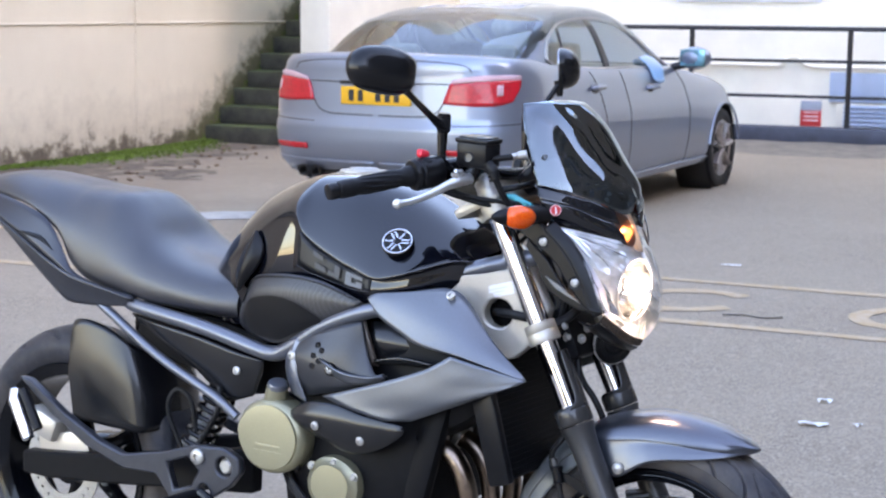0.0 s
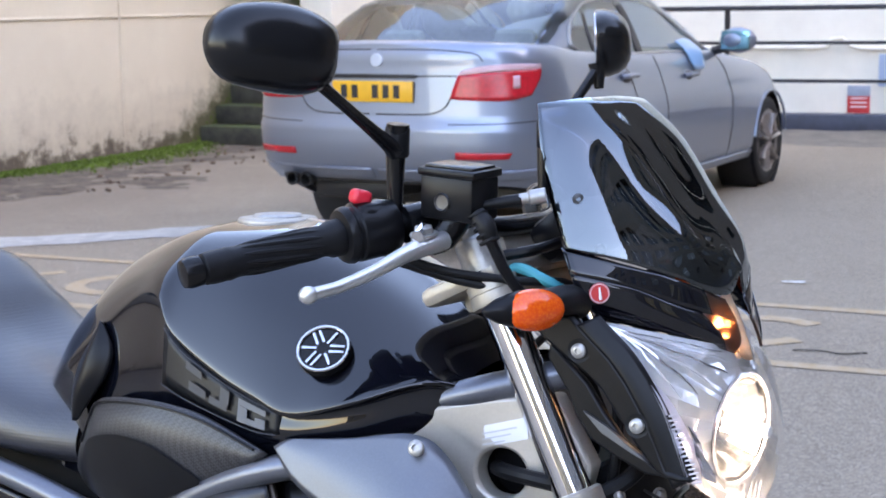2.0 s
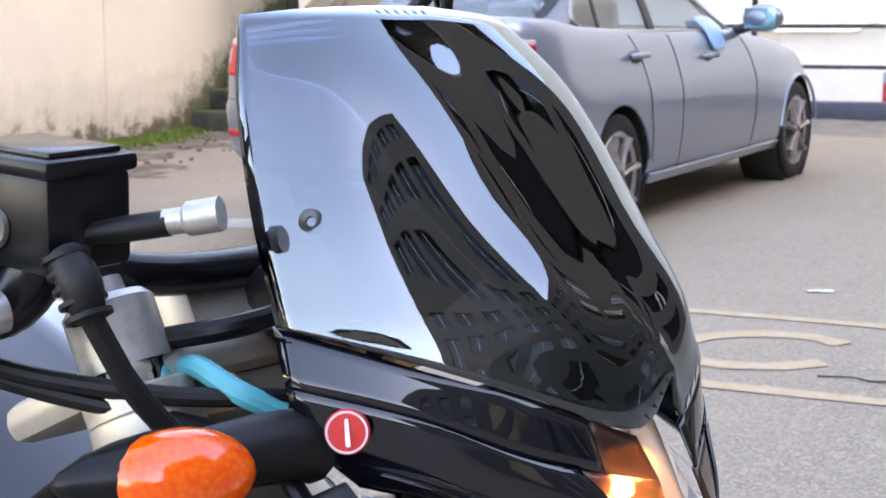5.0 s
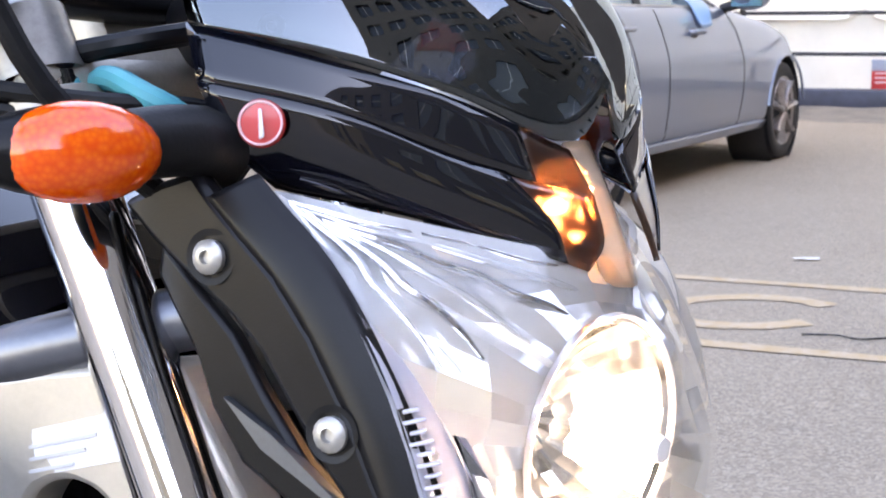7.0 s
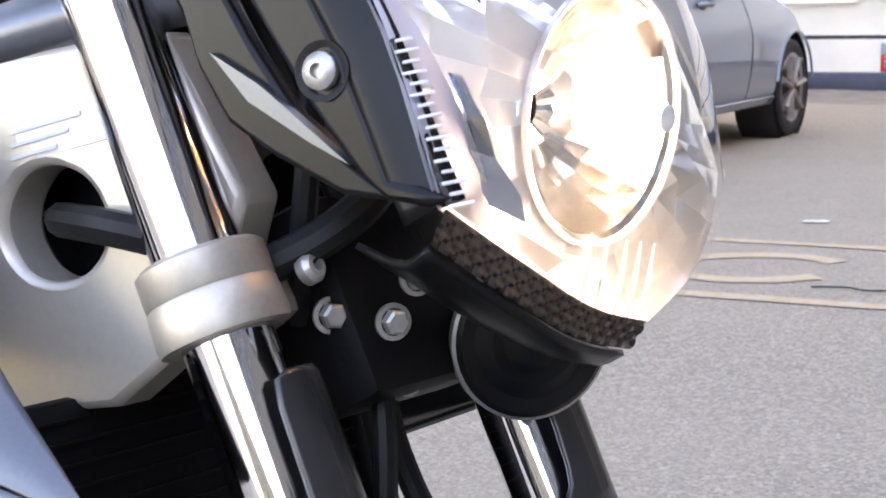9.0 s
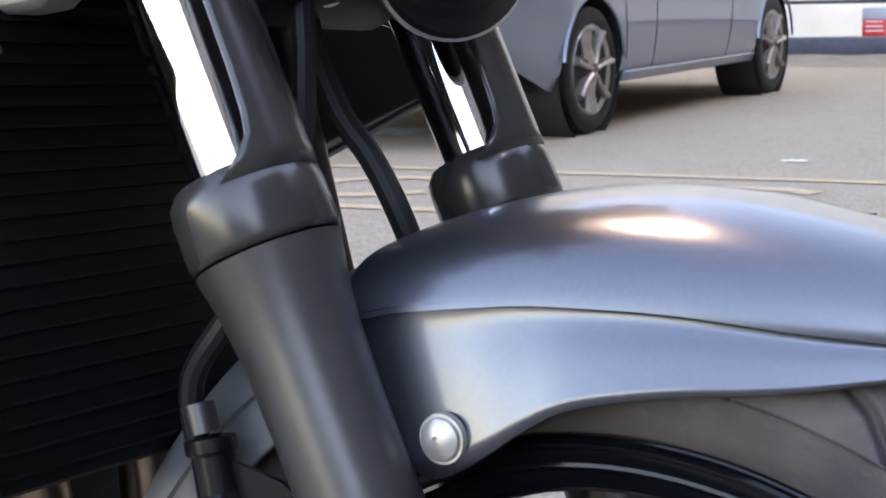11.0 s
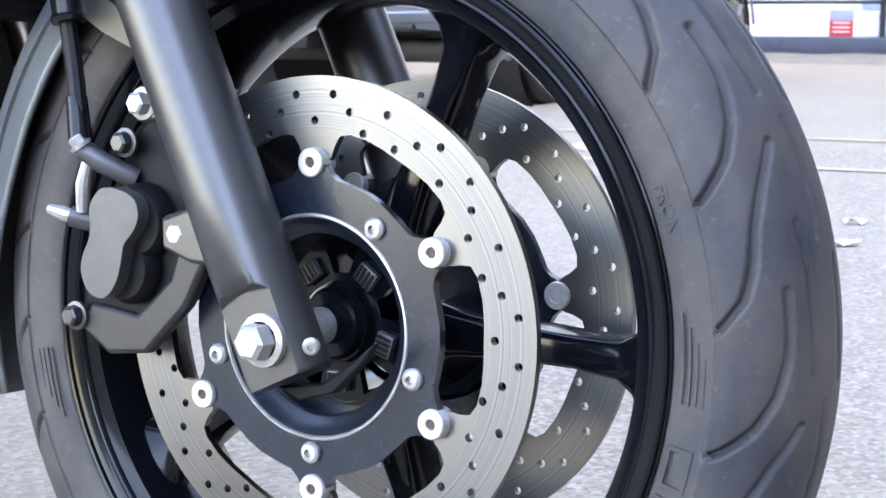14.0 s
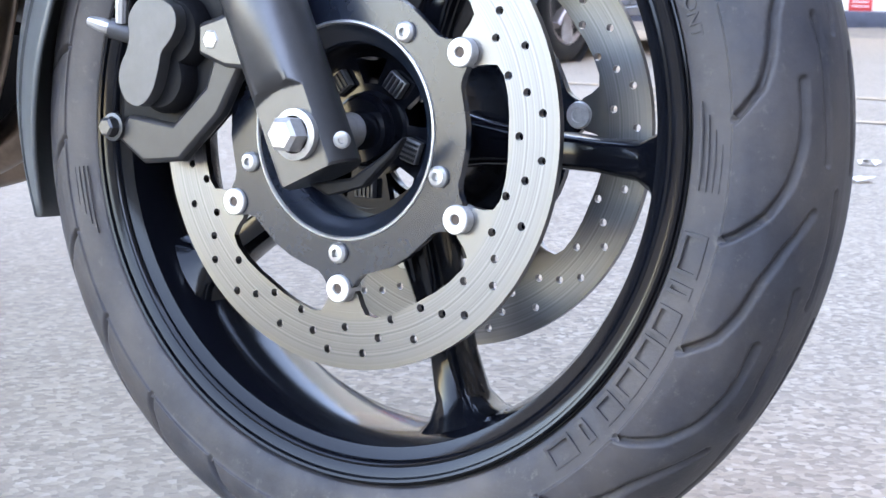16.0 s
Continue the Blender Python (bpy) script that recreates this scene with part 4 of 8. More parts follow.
def fork_leg(side):
    y = 0.1 * side
    b = lathe([(0.0, -0.029), (0.0242, -0.029), (0.0255, -0.0275), (0.0255, 0.0), *[(0.0255, 0.006 + 0.0009 * i) for i in range(26)], (0.0256, 0.036), (0.0254, 0.09), (0.0252, 0.20), (0.0253, 0.255), (0.0262, 0.285), (0.0285, 0.308), (0.0325, 0.328)], on_fork(0, y), RAKE, 160)
    # milled flat round the axle, with a scooped upper end
    for v in b.verts:
        d = v.co - on_fork(0, y)
        s, a = d.dot(RAKE), d.dot(AHEAD)
        top = 0.026 - 9.0 * a * a
        flat = 0.0165 + max(0.0, s - top) * 1.4
        if s < 0.036 and (v.co.y - y) * side > flat:
            v.co.y = y + flat * side
    leg = part("fork_leg", b, FORK_GREY, bike, "satin dark grey lower fork leg", angle=40)
    b = lathe([(0.0325, 0.329), (0.0338, 0.333), (0.0338, 0.352), (0.0328, 0.359), (0.0290, 0.364), (0.0215, 0.366)], on_fork(0, y), RAKE, 48)
    # stone guard rising in front of the bright tube
    rings = []
    w = RAKE
    for s, a in ((0.357, 66), (0.366, 48), (0.373, 37), (0.383, 33), (0.402, 31), (0.450, 29), (0.462, 25), (0.465, 15)):
        row = []
        for i in range(15):
            t = radians(-a + 2 * a * i / 14)
            rr = 0.0335 if s < 0.40 else 0.0338
            row.append(Vector((-0.004, y, 0.3)) + w * s + rr * (math.cos(t) * AHEAD + math.sin(t) * Vector((0, 1, 0))))
        rings.append(row)
    vs = [[b.verts.new(p) for p in r] for r in rings]
    for p, q in zip(vs, vs[1:]):
        for i in range(14):
            b.faces.new((p[i], p[i + 1], q[i + 1], q[i]))
    part("slider_cover", b, COVER_BLACK, leg, "black slider cover with stone guard", solid=0.0028)
    part("inner_tube", lathe([(0.0205, 0.36), (0.0205, 0.80), (0.016, 0.805), (0.0, 0.805)], on_fork(0, y), RAKE, 40), CHROME, leg, "polished chrome fork tube")
    part("axle_bolt", bolt((0.002, y + 0.0165 * side, 0.2985), (0, side, 0), 0.0115, 0.018, socket=False), STEEL, leg, "bright hexagon axle bolt")
    part("pinch_bolt", bolt((0.030, y + 0.010 * side, 0.2975), (0.55, side, -0.15), 0.0052, 0.004), STEEL, leg)
    part("calliper_lug", plate([(-0.045, 0.36), (-0.068, 0.37), (-0.093, 0.362), (-0.092, 0.342), (-0.07, 0.335), (-0.035, 0.335)], 0.062 * side + 0.024 * side, 0.062 * side + 0.040 * side), FORK_GREY, leg, bevel=0.003)
    part("upper_lug", plate([(-0.075, 0.455), (-0.102, 0.445), (-0.125, 0.44), (-0.122, 0.418), (-0.095, 0.42), (-0.06, 0.42)], 0.062 * side + 0.016 * side, 0.062 * side + 0.032 * side), FORK_GREY, leg, bevel=0.003)
    return leg


fork_leg(-1)
fork_leg(1)


def clamp(name, s, h, r, material, label):
    b = bmesh.new()
    for y in (-0.1, 0.1):
        lathe([(0.0207, 0), (r, 0.0), (r + 0.001, h * 0.1), (r, h * 0.5), (r - 0.0008, h * 0.53), (r, h * 0.56), (r, h * 0.94), (r - 0.003, h), (0.0207, h)], on_fork(s, y), RAKE, 40, b)
    m = Matrix.Translation(on_fork(s + h / 2, 0, -0.022)) @ Matrix.Rotation(radians(-26), 4, "Y")
    box((0.062, 0.17, h * 0.85), m, 0.008, b)
    ob = part(name, b, material, bike, label)
    for y in (-0.07, 0.07):
        part("pinch_screw", bolt(on_fork(s + h * 0.45, y, 0.03), AHEAD, 0.0075, 0.008), STEEL, ob)
    return ob


clamp("lower_clamp", 0.489, 0.038, 0.0295, ALLOY, "cast alloy lower fork clamp")
clamp("upper_clamp", 0.738, 0.026, 0.028, ALLOY, "cast alloy upper fork clamp")
# radiator and engine mass behind the fork
RAD_M = Matrix.Translation((-0.288, -0.035, 0.592)) @ Matrix.Rotation(radians(-16), 4, "Y")
rad = part("radiator", box((0.030, 0.28, 0.225), RAD_M, 0.006), RADIATOR, bike, "black radiator with fine fins")
for k in range(21):
    part("cooling_fin", box((0.003, 0.27, 0.0014), RAD_M @ Matrix.Translation((0.0165, 0, -0.104 + 0.0103 * k)), 0), RADIATOR, rad)
for sy in (-0.145, 0.135):
    part("side_tank", box((0.046, 0.022, 0.232), RAD_M @ Matrix.Translation((0.002, sy, 0)), 0.006), BLACK_PLASTIC, rad)

# front mudguard: painted front shell, black rear shell
def guard_row(a, hw, edge, crease, r=0.326):
    """One row across the guard at angle a: centre, shoulder, crease, lower edge."""
    u = Vector((math.cos(radians(a)), 0, math.sin(radians(a))))
    k = (r - crease) / 0.042
    rows = []
    for y, rr in ((0.0, r), (-hw * 0.35, r - 0.0025 * k), (-hw * 0.70, r - 0.011 * k), (-hw * 0.90, r - 0.024 * k), (-hw, crease), (-hw + 0.0035 * k, crease - 0.003 * k), (-hw - 0.002 * k, (crease + edge) / 2), (-hw - 0.0075 * k, edge)):
        rows.append(tuple(AX + Vector((0, y, 0)) + u * rr))
    return rows


GUARD_ROWS = [(59.2, 0.006, 0.319, 0.3215), (62, 0.028, 0.3075, 0.313), (67, 0.049, 0.288, 0.300), (75, 0.064, 0.266, 0.289), (85, 0.073, 0.252, 0.284), (93, 0.077, 0.243, 0.283), (98, 0.078, 0.234, 0.284), (102, 0.079, 0.226, 0.285), (106, 0.079, 0.2205, 0.287), (110, 0.079, 0.2195, 0.290), (113, 0.079, 0.231, 0.292), (114.3, 0.079, 0.252, 0.294)]
b = surf([guard_row(*g) for g in GUARD_ROWS], 30, 56, mirror=True)
guard = part("front_mudguard", b, GUARD_PAINT, bike, "grey metallic front mudguard", solid=0.003)
b = surf([guard_row(a, 0.070 * (1 - 0.45 * max(0, (a - 168) / 30) ** 2), 0.264 + 0.046 * max(0, (a - 160) / 38) ** 2, 0.290 + 0.024 * max(0, (a - 160) / 38) ** 2, 0.3245 - 0.0001 * (a - 111)) for a in range(112, 199, 6)], 18, 40, mirror=True)
part("rear_shell", b, mat("rear_shell_grey", (0.095, 0.100, 0.100), 0.36, var=0.1, vscale=40), guard, "black plastic rear half of the mudguard", solid=0.003)
for sy in (-1, 1):
    part("guard_bolt", lathe([(0.0, 0.0030), (0.0012, 0.0031), (0.0020, 0.0050), (0.006, 0.0044), (0.0088, 0.0026), (0.0094, 0.0008), (0.0106, 0.0008), (0.0110, -0.002)], (-0.069, 0.0865 * sy, 0.524), (0, sy, 0), 24), STEEL, guard, "bright dome-headed bolt")

# ---- headlight and cowl ----
YC = 0.050
CLEAR = tinted("clear_lens", (1, 1, 1), 0.97, 0.015, 1.45)
# the screen's reflections are coloured blue to stand in for a bluer sky
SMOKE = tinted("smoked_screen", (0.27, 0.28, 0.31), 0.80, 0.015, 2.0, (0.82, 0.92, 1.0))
REFLECTOR = mat("headlight_reflector", (0.97, 0.97, 0.97), 0.13, metal=0.66, var=0.03, vscale=60)
BOWL_MIRROR = mat("bowl_mirror", (0.94, 0.92, 0.88), 0.11, metal=1.0)
LAMP_PANEL = mat("pale_lamp_panel", (0.60, 0.60, 0.68), 0.32, metal=0.3)
GLOW_WARM = glow("lit_bulb", (1.0, 0.90, 0.80), 25.0)


def nose(rows, nu, nv, turn=-0.08):
    """A sheet given for the near half, centre last, mirrored about the nose's centre plane; turn shears the far half to
    fit the camera's view.
    """
    b = surf([[(x, y - YC, z) for x, y, z in r] for r in rows], nu, nv, mirror=True)
    bmesh.ops.translate(b, vec=(0, YC, 0), verts=b.verts)
    for v in b.verts:
        v.co.x += turn * max(0.0, v.co.y - YC)
    return b


# rows run from the side to the centre, from the top edge down
LENS_ROWS = [
    [(-0.208, -0.086, 0.953), (-0.164, -0.055, 0.942), (-0.124, -0.008, 0.929), (-0.105, YC, 0.918)],
    [(-0.175, -0.094, 0.925), (-0.135, -0.060, 0.917), (-0.104, -0.010, 0.904), (-0.096, YC, 0.892)],
    [(-0.145, -0.100, 0.889), (-0.110, -0.063, 0.878), (-0.091, -0.010, 0.867), (-0.087, YC, 0.858)],
    [(-0.126, -0.102, 0.855), (-0.098, -0.062, 0.839), (-0.085, -0.010, 0.827), (-0.082, YC, 0.818)],
    [(-0.112, -0.104, 0.822), (-0.092, -0.062, 0.803), (-0.082, -0.010, 0.787), (-0.080, YC, 0.778)],
    [(-0.105, -0.103, 0.803), (-0.093, -0.060, 0.778), (-0.087, -0.010, 0.755), (-0.086, YC, 0.741)],
]
lamp = part("headlight_lens", nose(LENS_ROWS, 20, 26), CLEAR, bike, "clear moulded headlight lens, lit")
BOWL_C = Vector((-0.106, 0.020, 0.838))
BOWL_D = Vector((1, -0.14, -0.05)).normalized()
# reflector behind the lens: crisp flutes that run from the lens edge to the bowl
def far(p):
    d = YC - p[1]
    return (p[0] - 0.08 * d, YC + d, p[2])


near = spline([r[0] for r in LENS_ROWS], 9)
foot = spline(LENS_ROWS[5], 7)
head = spline(LENS_ROWS[0], 7)
loop = [*near, *foot[1:], *[far(p) for p in foot[-2::-1]], *[far(p) for p in near[-2::-1]], *[far(p) for p in head[1:]], *head[-2:0:-1]]
rings = []
for j, f in enumerate((0.0, 0.25, 0.55, 0.8, 1.0)):
    row = []
    for k, p in enumerate(loop):
        p = Vector(p) + Vector((-0.004, 0, 0))
        d = p - BOWL_C
        q = (d - BOWL_D * d.dot(BOWL_D)).normalized() * 0.0575 + BOWL_C + BOWL_D * 0.004
        row.append(q.lerp(p, f) + BOWL_D * math.sin(math.pi * f) * (-0.004 + 0.015 * noise.noise(Vector((k * 1.7, j * 2.3, 0)))))
    rings.append(row)
part("lamp_housing", loft(rings, caps=False), REFLECTOR, lamp, "bright faceted reflector housing", angle=3)
# main bowl: pressed into small mirror facets
b = bmesh.new()
prof = [(0.010, -0.040), (0.019, -0.0365), (0.028, -0.031), (0.036, -0.0235), (0.043, -0.0145), (0.049, -0.005), (0.0545, 0.004), (0.058, 0.006)]
vs = []
u0 = (Vector((0, 0, 1)) - BOWL_D * BOWL_D.z).normalized()
w0 = BOWL_D.cross(u0)
for i in range(30):
    a = 2 * math.pi * i / 30
    vs.append([b.verts.new(BOWL_C + (math.cos(a) * u0 + math.sin(a) * w0) * r + BOWL_D * (h + (0.0011 * (1 if (i + j) % 2 else -1) if 0 < j < 6 else 0))) for j, (r, h) in enumerate(prof)])
for i in range(30):
    for j in range(len(prof) - 1):
        b.faces.new((vs[i][j], vs[(i + 1) % 30][j], vs[(i + 1) % 30][j + 1], vs[i][j + 1]))
part("reflector_bowl", b, BOWL_MIRROR, lamp, "round mirror bowl", angle=8)
b = lathe([(0.0572, 0.005), (0.0578, 0.0085), (0.0592, 0.0088), (0.0600, 0.006)], BOWL_C, BOWL_D, 64)
part("bowl_ring", b, REFLECTOR, lamp, "thin bright rim of the bowl")
b = ellipsoid(BOWL_C + Vector((0.013, 0, 0)), 0.014, 0.0075, 0.0075)
part("bulb", b, GLOW_WARM, lamp, "lit halogen bulb")
b = lathe([(0.0, 0.016), (0.006, 0.014), (0.0078, 0.006), (0.0078, 0.0)], BOWL_C + Vector((0.024, 0, 0)), BOWL_D, 16)
part("bulb_cap", b, REFLECTOR, lamp)
# inside the lens: points u across and v down it, set back from its surface
LENS_COLS = np.array([spline(r, 41) for r in LENS_ROWS])
LENS_GRID = np.array([spline(LENS_COLS[:, i], 61) for i in range(41)])


def in_lens(u, v, back_by):
    p = LENS_GRID[int(round(40 * min(1, max(0, u)))), int(round(60 * min(1, max(0, v))))]
    return Vector((p[0] - back_by, p[1] + 0.45 * back_by, p[2]))


# swept bright ribs fanning from the upper corner
for k, (u, v, set_back, r) in enumerate(((0.97, 0.07, 0.007, 0.0020), (0.92, 0.16, 0.010, 0.0026), (0.74, 0.25, 0.013, 0.0030), (0.52, 0.31, 0.013, 0.0024), (0.36, 0.37, 0.011, 0.0030), (0.20, 0.40, 0.008, 0.0020))):
    pts = []
    for i in range(9):
        f = i / 8
        pts.append(in_lens(0.03 + (u - 0.03) * f, 0.04 + (v - 0.04) * f ** (0.75 + 0.12 * k), set_back * (0.5 + 0.5 * math.sin(math.pi * f)) + 0.002))
    part("swept_rib", tube(pts, [r * q for q in (0.5, 0.9, 1, 1.1, 1.2, 1.2, 1.1, 0.9, 0.4)], 8, 24, flat=0.6), CHROME if k % 2 == 0 else REFLECTOR, lamp)
# smooth side panel next to the toothed edge
rows = []
for v, u in ((0.30, 0.03), (0.42, 0.09), (0.55, 0.15), (0.70, 0.19), (0.85, 0.21), (0.96, 0.22)):
    rows.append([tuple(in_lens(0.01 + (u - 0.01) * f, v, 0.002 + 0.004 * f)) for f in (0, 0.35, 0.7, 1)])
part("side_panel", surf(rows, 8, 24), LAMP_PANEL, lamp, "pale smooth side panel inside the lens")
# dark cut-glass corner beside the panel
b = bmesh.new()
gv = [[b.verts.new(in_lens(u, v, 0.0025 + 0.0045 * ((i * 3 + j * 5) % 4) / 3)) for i, u in enumerate((0.155 + 0.12 * (v - 0.55), 0.17 + 0.20 * (v - 0.55), 0.185 + 0.34 * (v - 0.55), 0.20 + 0.50 * (v - 0.55)))] for j, v in enumerate((0.55, 0.63, 0.71, 0.79, 0.85))]
for j in range(4):
    for i in range(3):
        b.faces.new((gv[j][i], gv[j][i + 1], gv[j + 1][i + 1]))
        b.faces.new((gv[j][i], gv[j + 1][i + 1], gv[j + 1][i]))
part("corner_facets", b, mat("dark_mirror", (0.55, 0.59, 0.68), 0.08, metal=1.0), lamp, "dark blue cut facets in the lamp corner", angle=2)
# horizontal steps low in the bowl
for k in range(6):
    z = 0.828 - 0.008 * k
    b = tube([(-0.112, -0.034 + 0.003 * k, z), (-0.128, -0.014, z - 0.001), (-0.136, 0.012, z)], 0.0012, 6, 8)
    part("bowl_step", b, CHROME, lamp)
# upright flutes near the point of the lens
for k in range(5):
    pts = [in_lens(0.62 + 0.085 * k, v, 0.004) for v in (0.80, 0.88, 0.95, 1.0)]
    part("lens_flute", tube(pts, [0.0004, 0.0012, 0.0012, 0.0004], 6, 10), REFLECTOR, lamp)
# dark checked strip under the lens
SR = [tuple(p) for p in spline(LENS_ROWS[5], 60)]
b = bmesh.new()
grid = []
for i, p in enumerate(SR[:57]):
    col = []
    for j in range(9):
        u = j / 8
        bump = 0.0018 if (i // 2 + j // 2) % 2 else 0.0
        if j in (0, 8):
            bump = 0.0
        col.append(b.verts.new((p[0] - 0.010 * u + bump, p[1] + 0.004 * u - bump, p[2] - 0.015 * u)))
    grid.append(col)
for i in range(len(grid) - 1):
    for j in range(8):
        b.faces.new((grid[i][j], grid[i + 1][j], grid[i + 1][j + 1], grid[i][j + 1]))
part("checked_strip", b, mat("lens_strip_brown", (0.10, 0.075, 0.06), 0.22, metal=0.5), lamp, "dark checked strip under the lens", angle=5)
A = [SR[i] for i in (0, 9, 18, 27, 36, 45, 54)]
low = [[(p[0] - 0.0105 - dx, p[1] + 0.004 + dy, p[2] - 0.0155 - dz) for p in A] for dx, dy, dz in ((0, 0, 0), (0.018, 0.008, 0.008), (0.050, 0.022, 0.004))]
part("lower_cowl", surf(low, 24, 8), BLACK_PLASTIC, lamp, "black cowl under the lens", solid=0.003)
b = bmesh.new()
a, c = np.array((-0.134, -0.098, 0.868)), np.array((-0.104, -0.100, 0.805))
tube([tuple(a), tuple((a + c) / 2 + (-0.003, 0, 0)), tuple(c)], 0.0025, 6, 8, b)
for k in range(16):
    q = a + (c - a) * (k / 15)
    part("comb_tooth", box((0.007 + 0.003 * (k % 2), 0.003, 0.0013), Matrix.Translation((q[0] + 0.005, q[1] - 0.0005, q[2])) @ pose(0, 0, 0, 0, -12, 35), 0.0004), LAMP_PANEL, lamp)
part("side_comb", b, BLACK_PLASTIC, lamp, "dark toothed edge of the lens")

# black side cowls with two bolts each
COWL = [(-0.290, 0.944), (-0.262, 0.955), (-0.241, 0.961), (-0.212, 0.961), (-0.202, 0.952), (-0.175, 0.929), (-0.155, 0.905), (-0.133, 0.871), (-0.119, 0.843), (-0.110, 0.824), (-0.101, 0.807), (-0.112, 0.803), (-0.130, 0.804), (-0.146, 0.815), (-0.168, 0.839), (-0.186, 0.862), (-0.204, 0.886), (-0.219, 0.898), (-0.245, 0.914), (-0.270, 0.929)]
COWL2 = [(-0.268, 0.928), (-0.245, 0.910), (-0.222, 0.890), (-0.205, 0.866), (-0.181, 0.838), (-0.151, 0.818), (-0.130, 0.804), (-0.157, 0.805), (-0.192, 0.819), (-0.217, 0.832), (-0.234, 0.855), (-0.243, 0.876), (-0.259, 0.896), (-0.271, 0.912)]


def cowl_bend(side):
    return lambda x, z: side * (-0.6 * max(0.0, x + 0.15) ** 2 - 0.12 * max(0.0, -0.24 - x))


for sd in (-1, 1):
    y = YC + sd * (0.157 if sd < 0 else 0.135)
    inset = [(x - 0.019, z - 0.010) if 3 <= i <= 9 else (x, z) for i, (x, z) in enumerate(COWL)]
    c = part("side_cowl", plate(inset, y, y - 0.014 * sd, bend=cowl_bend(sd)), BLACK_PLASTIC, bike, "matt black plastic headlight side cowl", bevel=0.004, m=pose(-0.03 if sd > 0 else 0, 0, 0))
    # chamfered front edge that falls away to the lens
    rows = []
    for dx, dz, dy in ((-0.0215, -0.0115, 0.0006), (-0.013, -0.007, 0.0030), (0.0, 0.0, 0.0105)):
        rows.append([(x + dx, y + cowl_bend(sd)(x + dx, z) - dy * sd, z + dz) for x, z in COWL[3:11]])
    part("cowl_edge", surf(rows, 24, 6), BLACK_PLASTIC, c, solid=0.003)
    b = plate(COWL2, y - 0.006 * sd, y - 0.016 * sd, bend=cowl_bend(sd))
    part("inner_cowl", b, BLACK_PLASTIC, c, bevel=0.003)
    b = plate([(-0.224, 0.862), (-0.197, 0.849), (-0.150, 0.818), (-0.170, 0.826), (-0.203, 0.842)], y - 0.002 * sd, y - 0.008 * sd, bend=cowl_bend(sd))
    part("cowl_fin", b, GREY_PAINT, c, "grey inset fin")
    for x, z in ((-0.229, 0.924), (-0.162, 0.855)):
        off = cowl_bend(sd)(x, z)
        part("cowl_bolt", bolt((x, y + off + 0.0005 * sd, z), (0.12, sd, 0.05), 0.0078, 0.0055), STEEL, c)
        part("bolt_seat", lathe([(0.0115, 0.0004), (0.0125, 0.0014), (0.0095, 0.0006)], (x, y + off, z), (0.12, sd, 0.05), 24), BLACK_RUBBER, c)

# smoked fly screen over two gloss black base wings
SCREEN = [
    [(-0.310, -0.058, 1.173), (-0.290, -0.034, 1.177), (-0.277, 0.000, 1.180), (-0.271, YC, 1.182)],
    [(-0.298, -0.074, 1.133), (-0.256, -0.046, 1.140), (-0.234, -0.004, 1.139), (-0.228, YC, 1.136)],
    [(-0.281, -0.083, 1.080), (-0.226, -0.056, 1.086), (-0.191, -0.006, 1.081), (-0.181, YC, 1.077)],
    [(-0.265, -0.087, 1.038), (-0.205, -0.061, 1.036), (-0.155, -0.012, 1.030), (-0.140, YC, 1.034)],
    [(-0.260, -0.088, 1.025), (-0.204, -0.066, 1.014), (-0.155, -0.029, 0.997), (-0.126, 0.028, 0.975), (-0.117, YC, 1.003)],
]
SMOKE_TIP = mat("smoked_tip", (0.085, 0.036, 0.020), 0.32, coat=1.0)
_t = SMOKE_TIP.node_tree.nodes["Principled BSDF"]
_t.inputs["Transmission Weight"].default_value, _t.inputs["IOR"].default_value = 0.85, 1.12
# clear plastic coloured peach: the pilot lamp's warm glow put into its colour
CROWN_GLOW_TINT = mat("crown_glow_tint", (1.0, 0.80, 0.62), 0.30, coat=1.0)
_t = CROWN_GLOW_TINT.node_tree.nodes["Principled BSDF"]
_t.inputs["Transmission Weight"].default_value, _t.inputs["IOR"].default_value = 0.8, 1.15
screen = part("fly_screen", nose(SCREEN, 22, 24, 0.22), SMOKE, bike, "dark smoked fly screen with blue-tinted reflections", solid=0.003)
# below it: a flat flank, the rounded base wing and a translucent tip on each side
BASE = [
    [(-0.263, -0.087, 1.026), (-0.206, -0.066, 1.012), (-0.156, -0.030, 0.995), (-0.1275, 0.030, 0.971)],
    [(-0.247, -0.097, 1.000), (-0.1919, -0.067, 0.9873), (-0.150, -0.027, 0.9655), (-0.1147, 0.032, 0.9499)],
    [(-0.236, -0.0885, 0.9725), (-0.176, -0.0555, 0.9615), (-0.131, -0.0075, 0.9425), (-0.107, 0.029, 0.929)],
    [(-0.220, -0.074, 0.953), (-0.166, -0.041, 0.941), (-0.123, 0.003, 0.9225), (-0.109, 0.019, 0.916)],
]
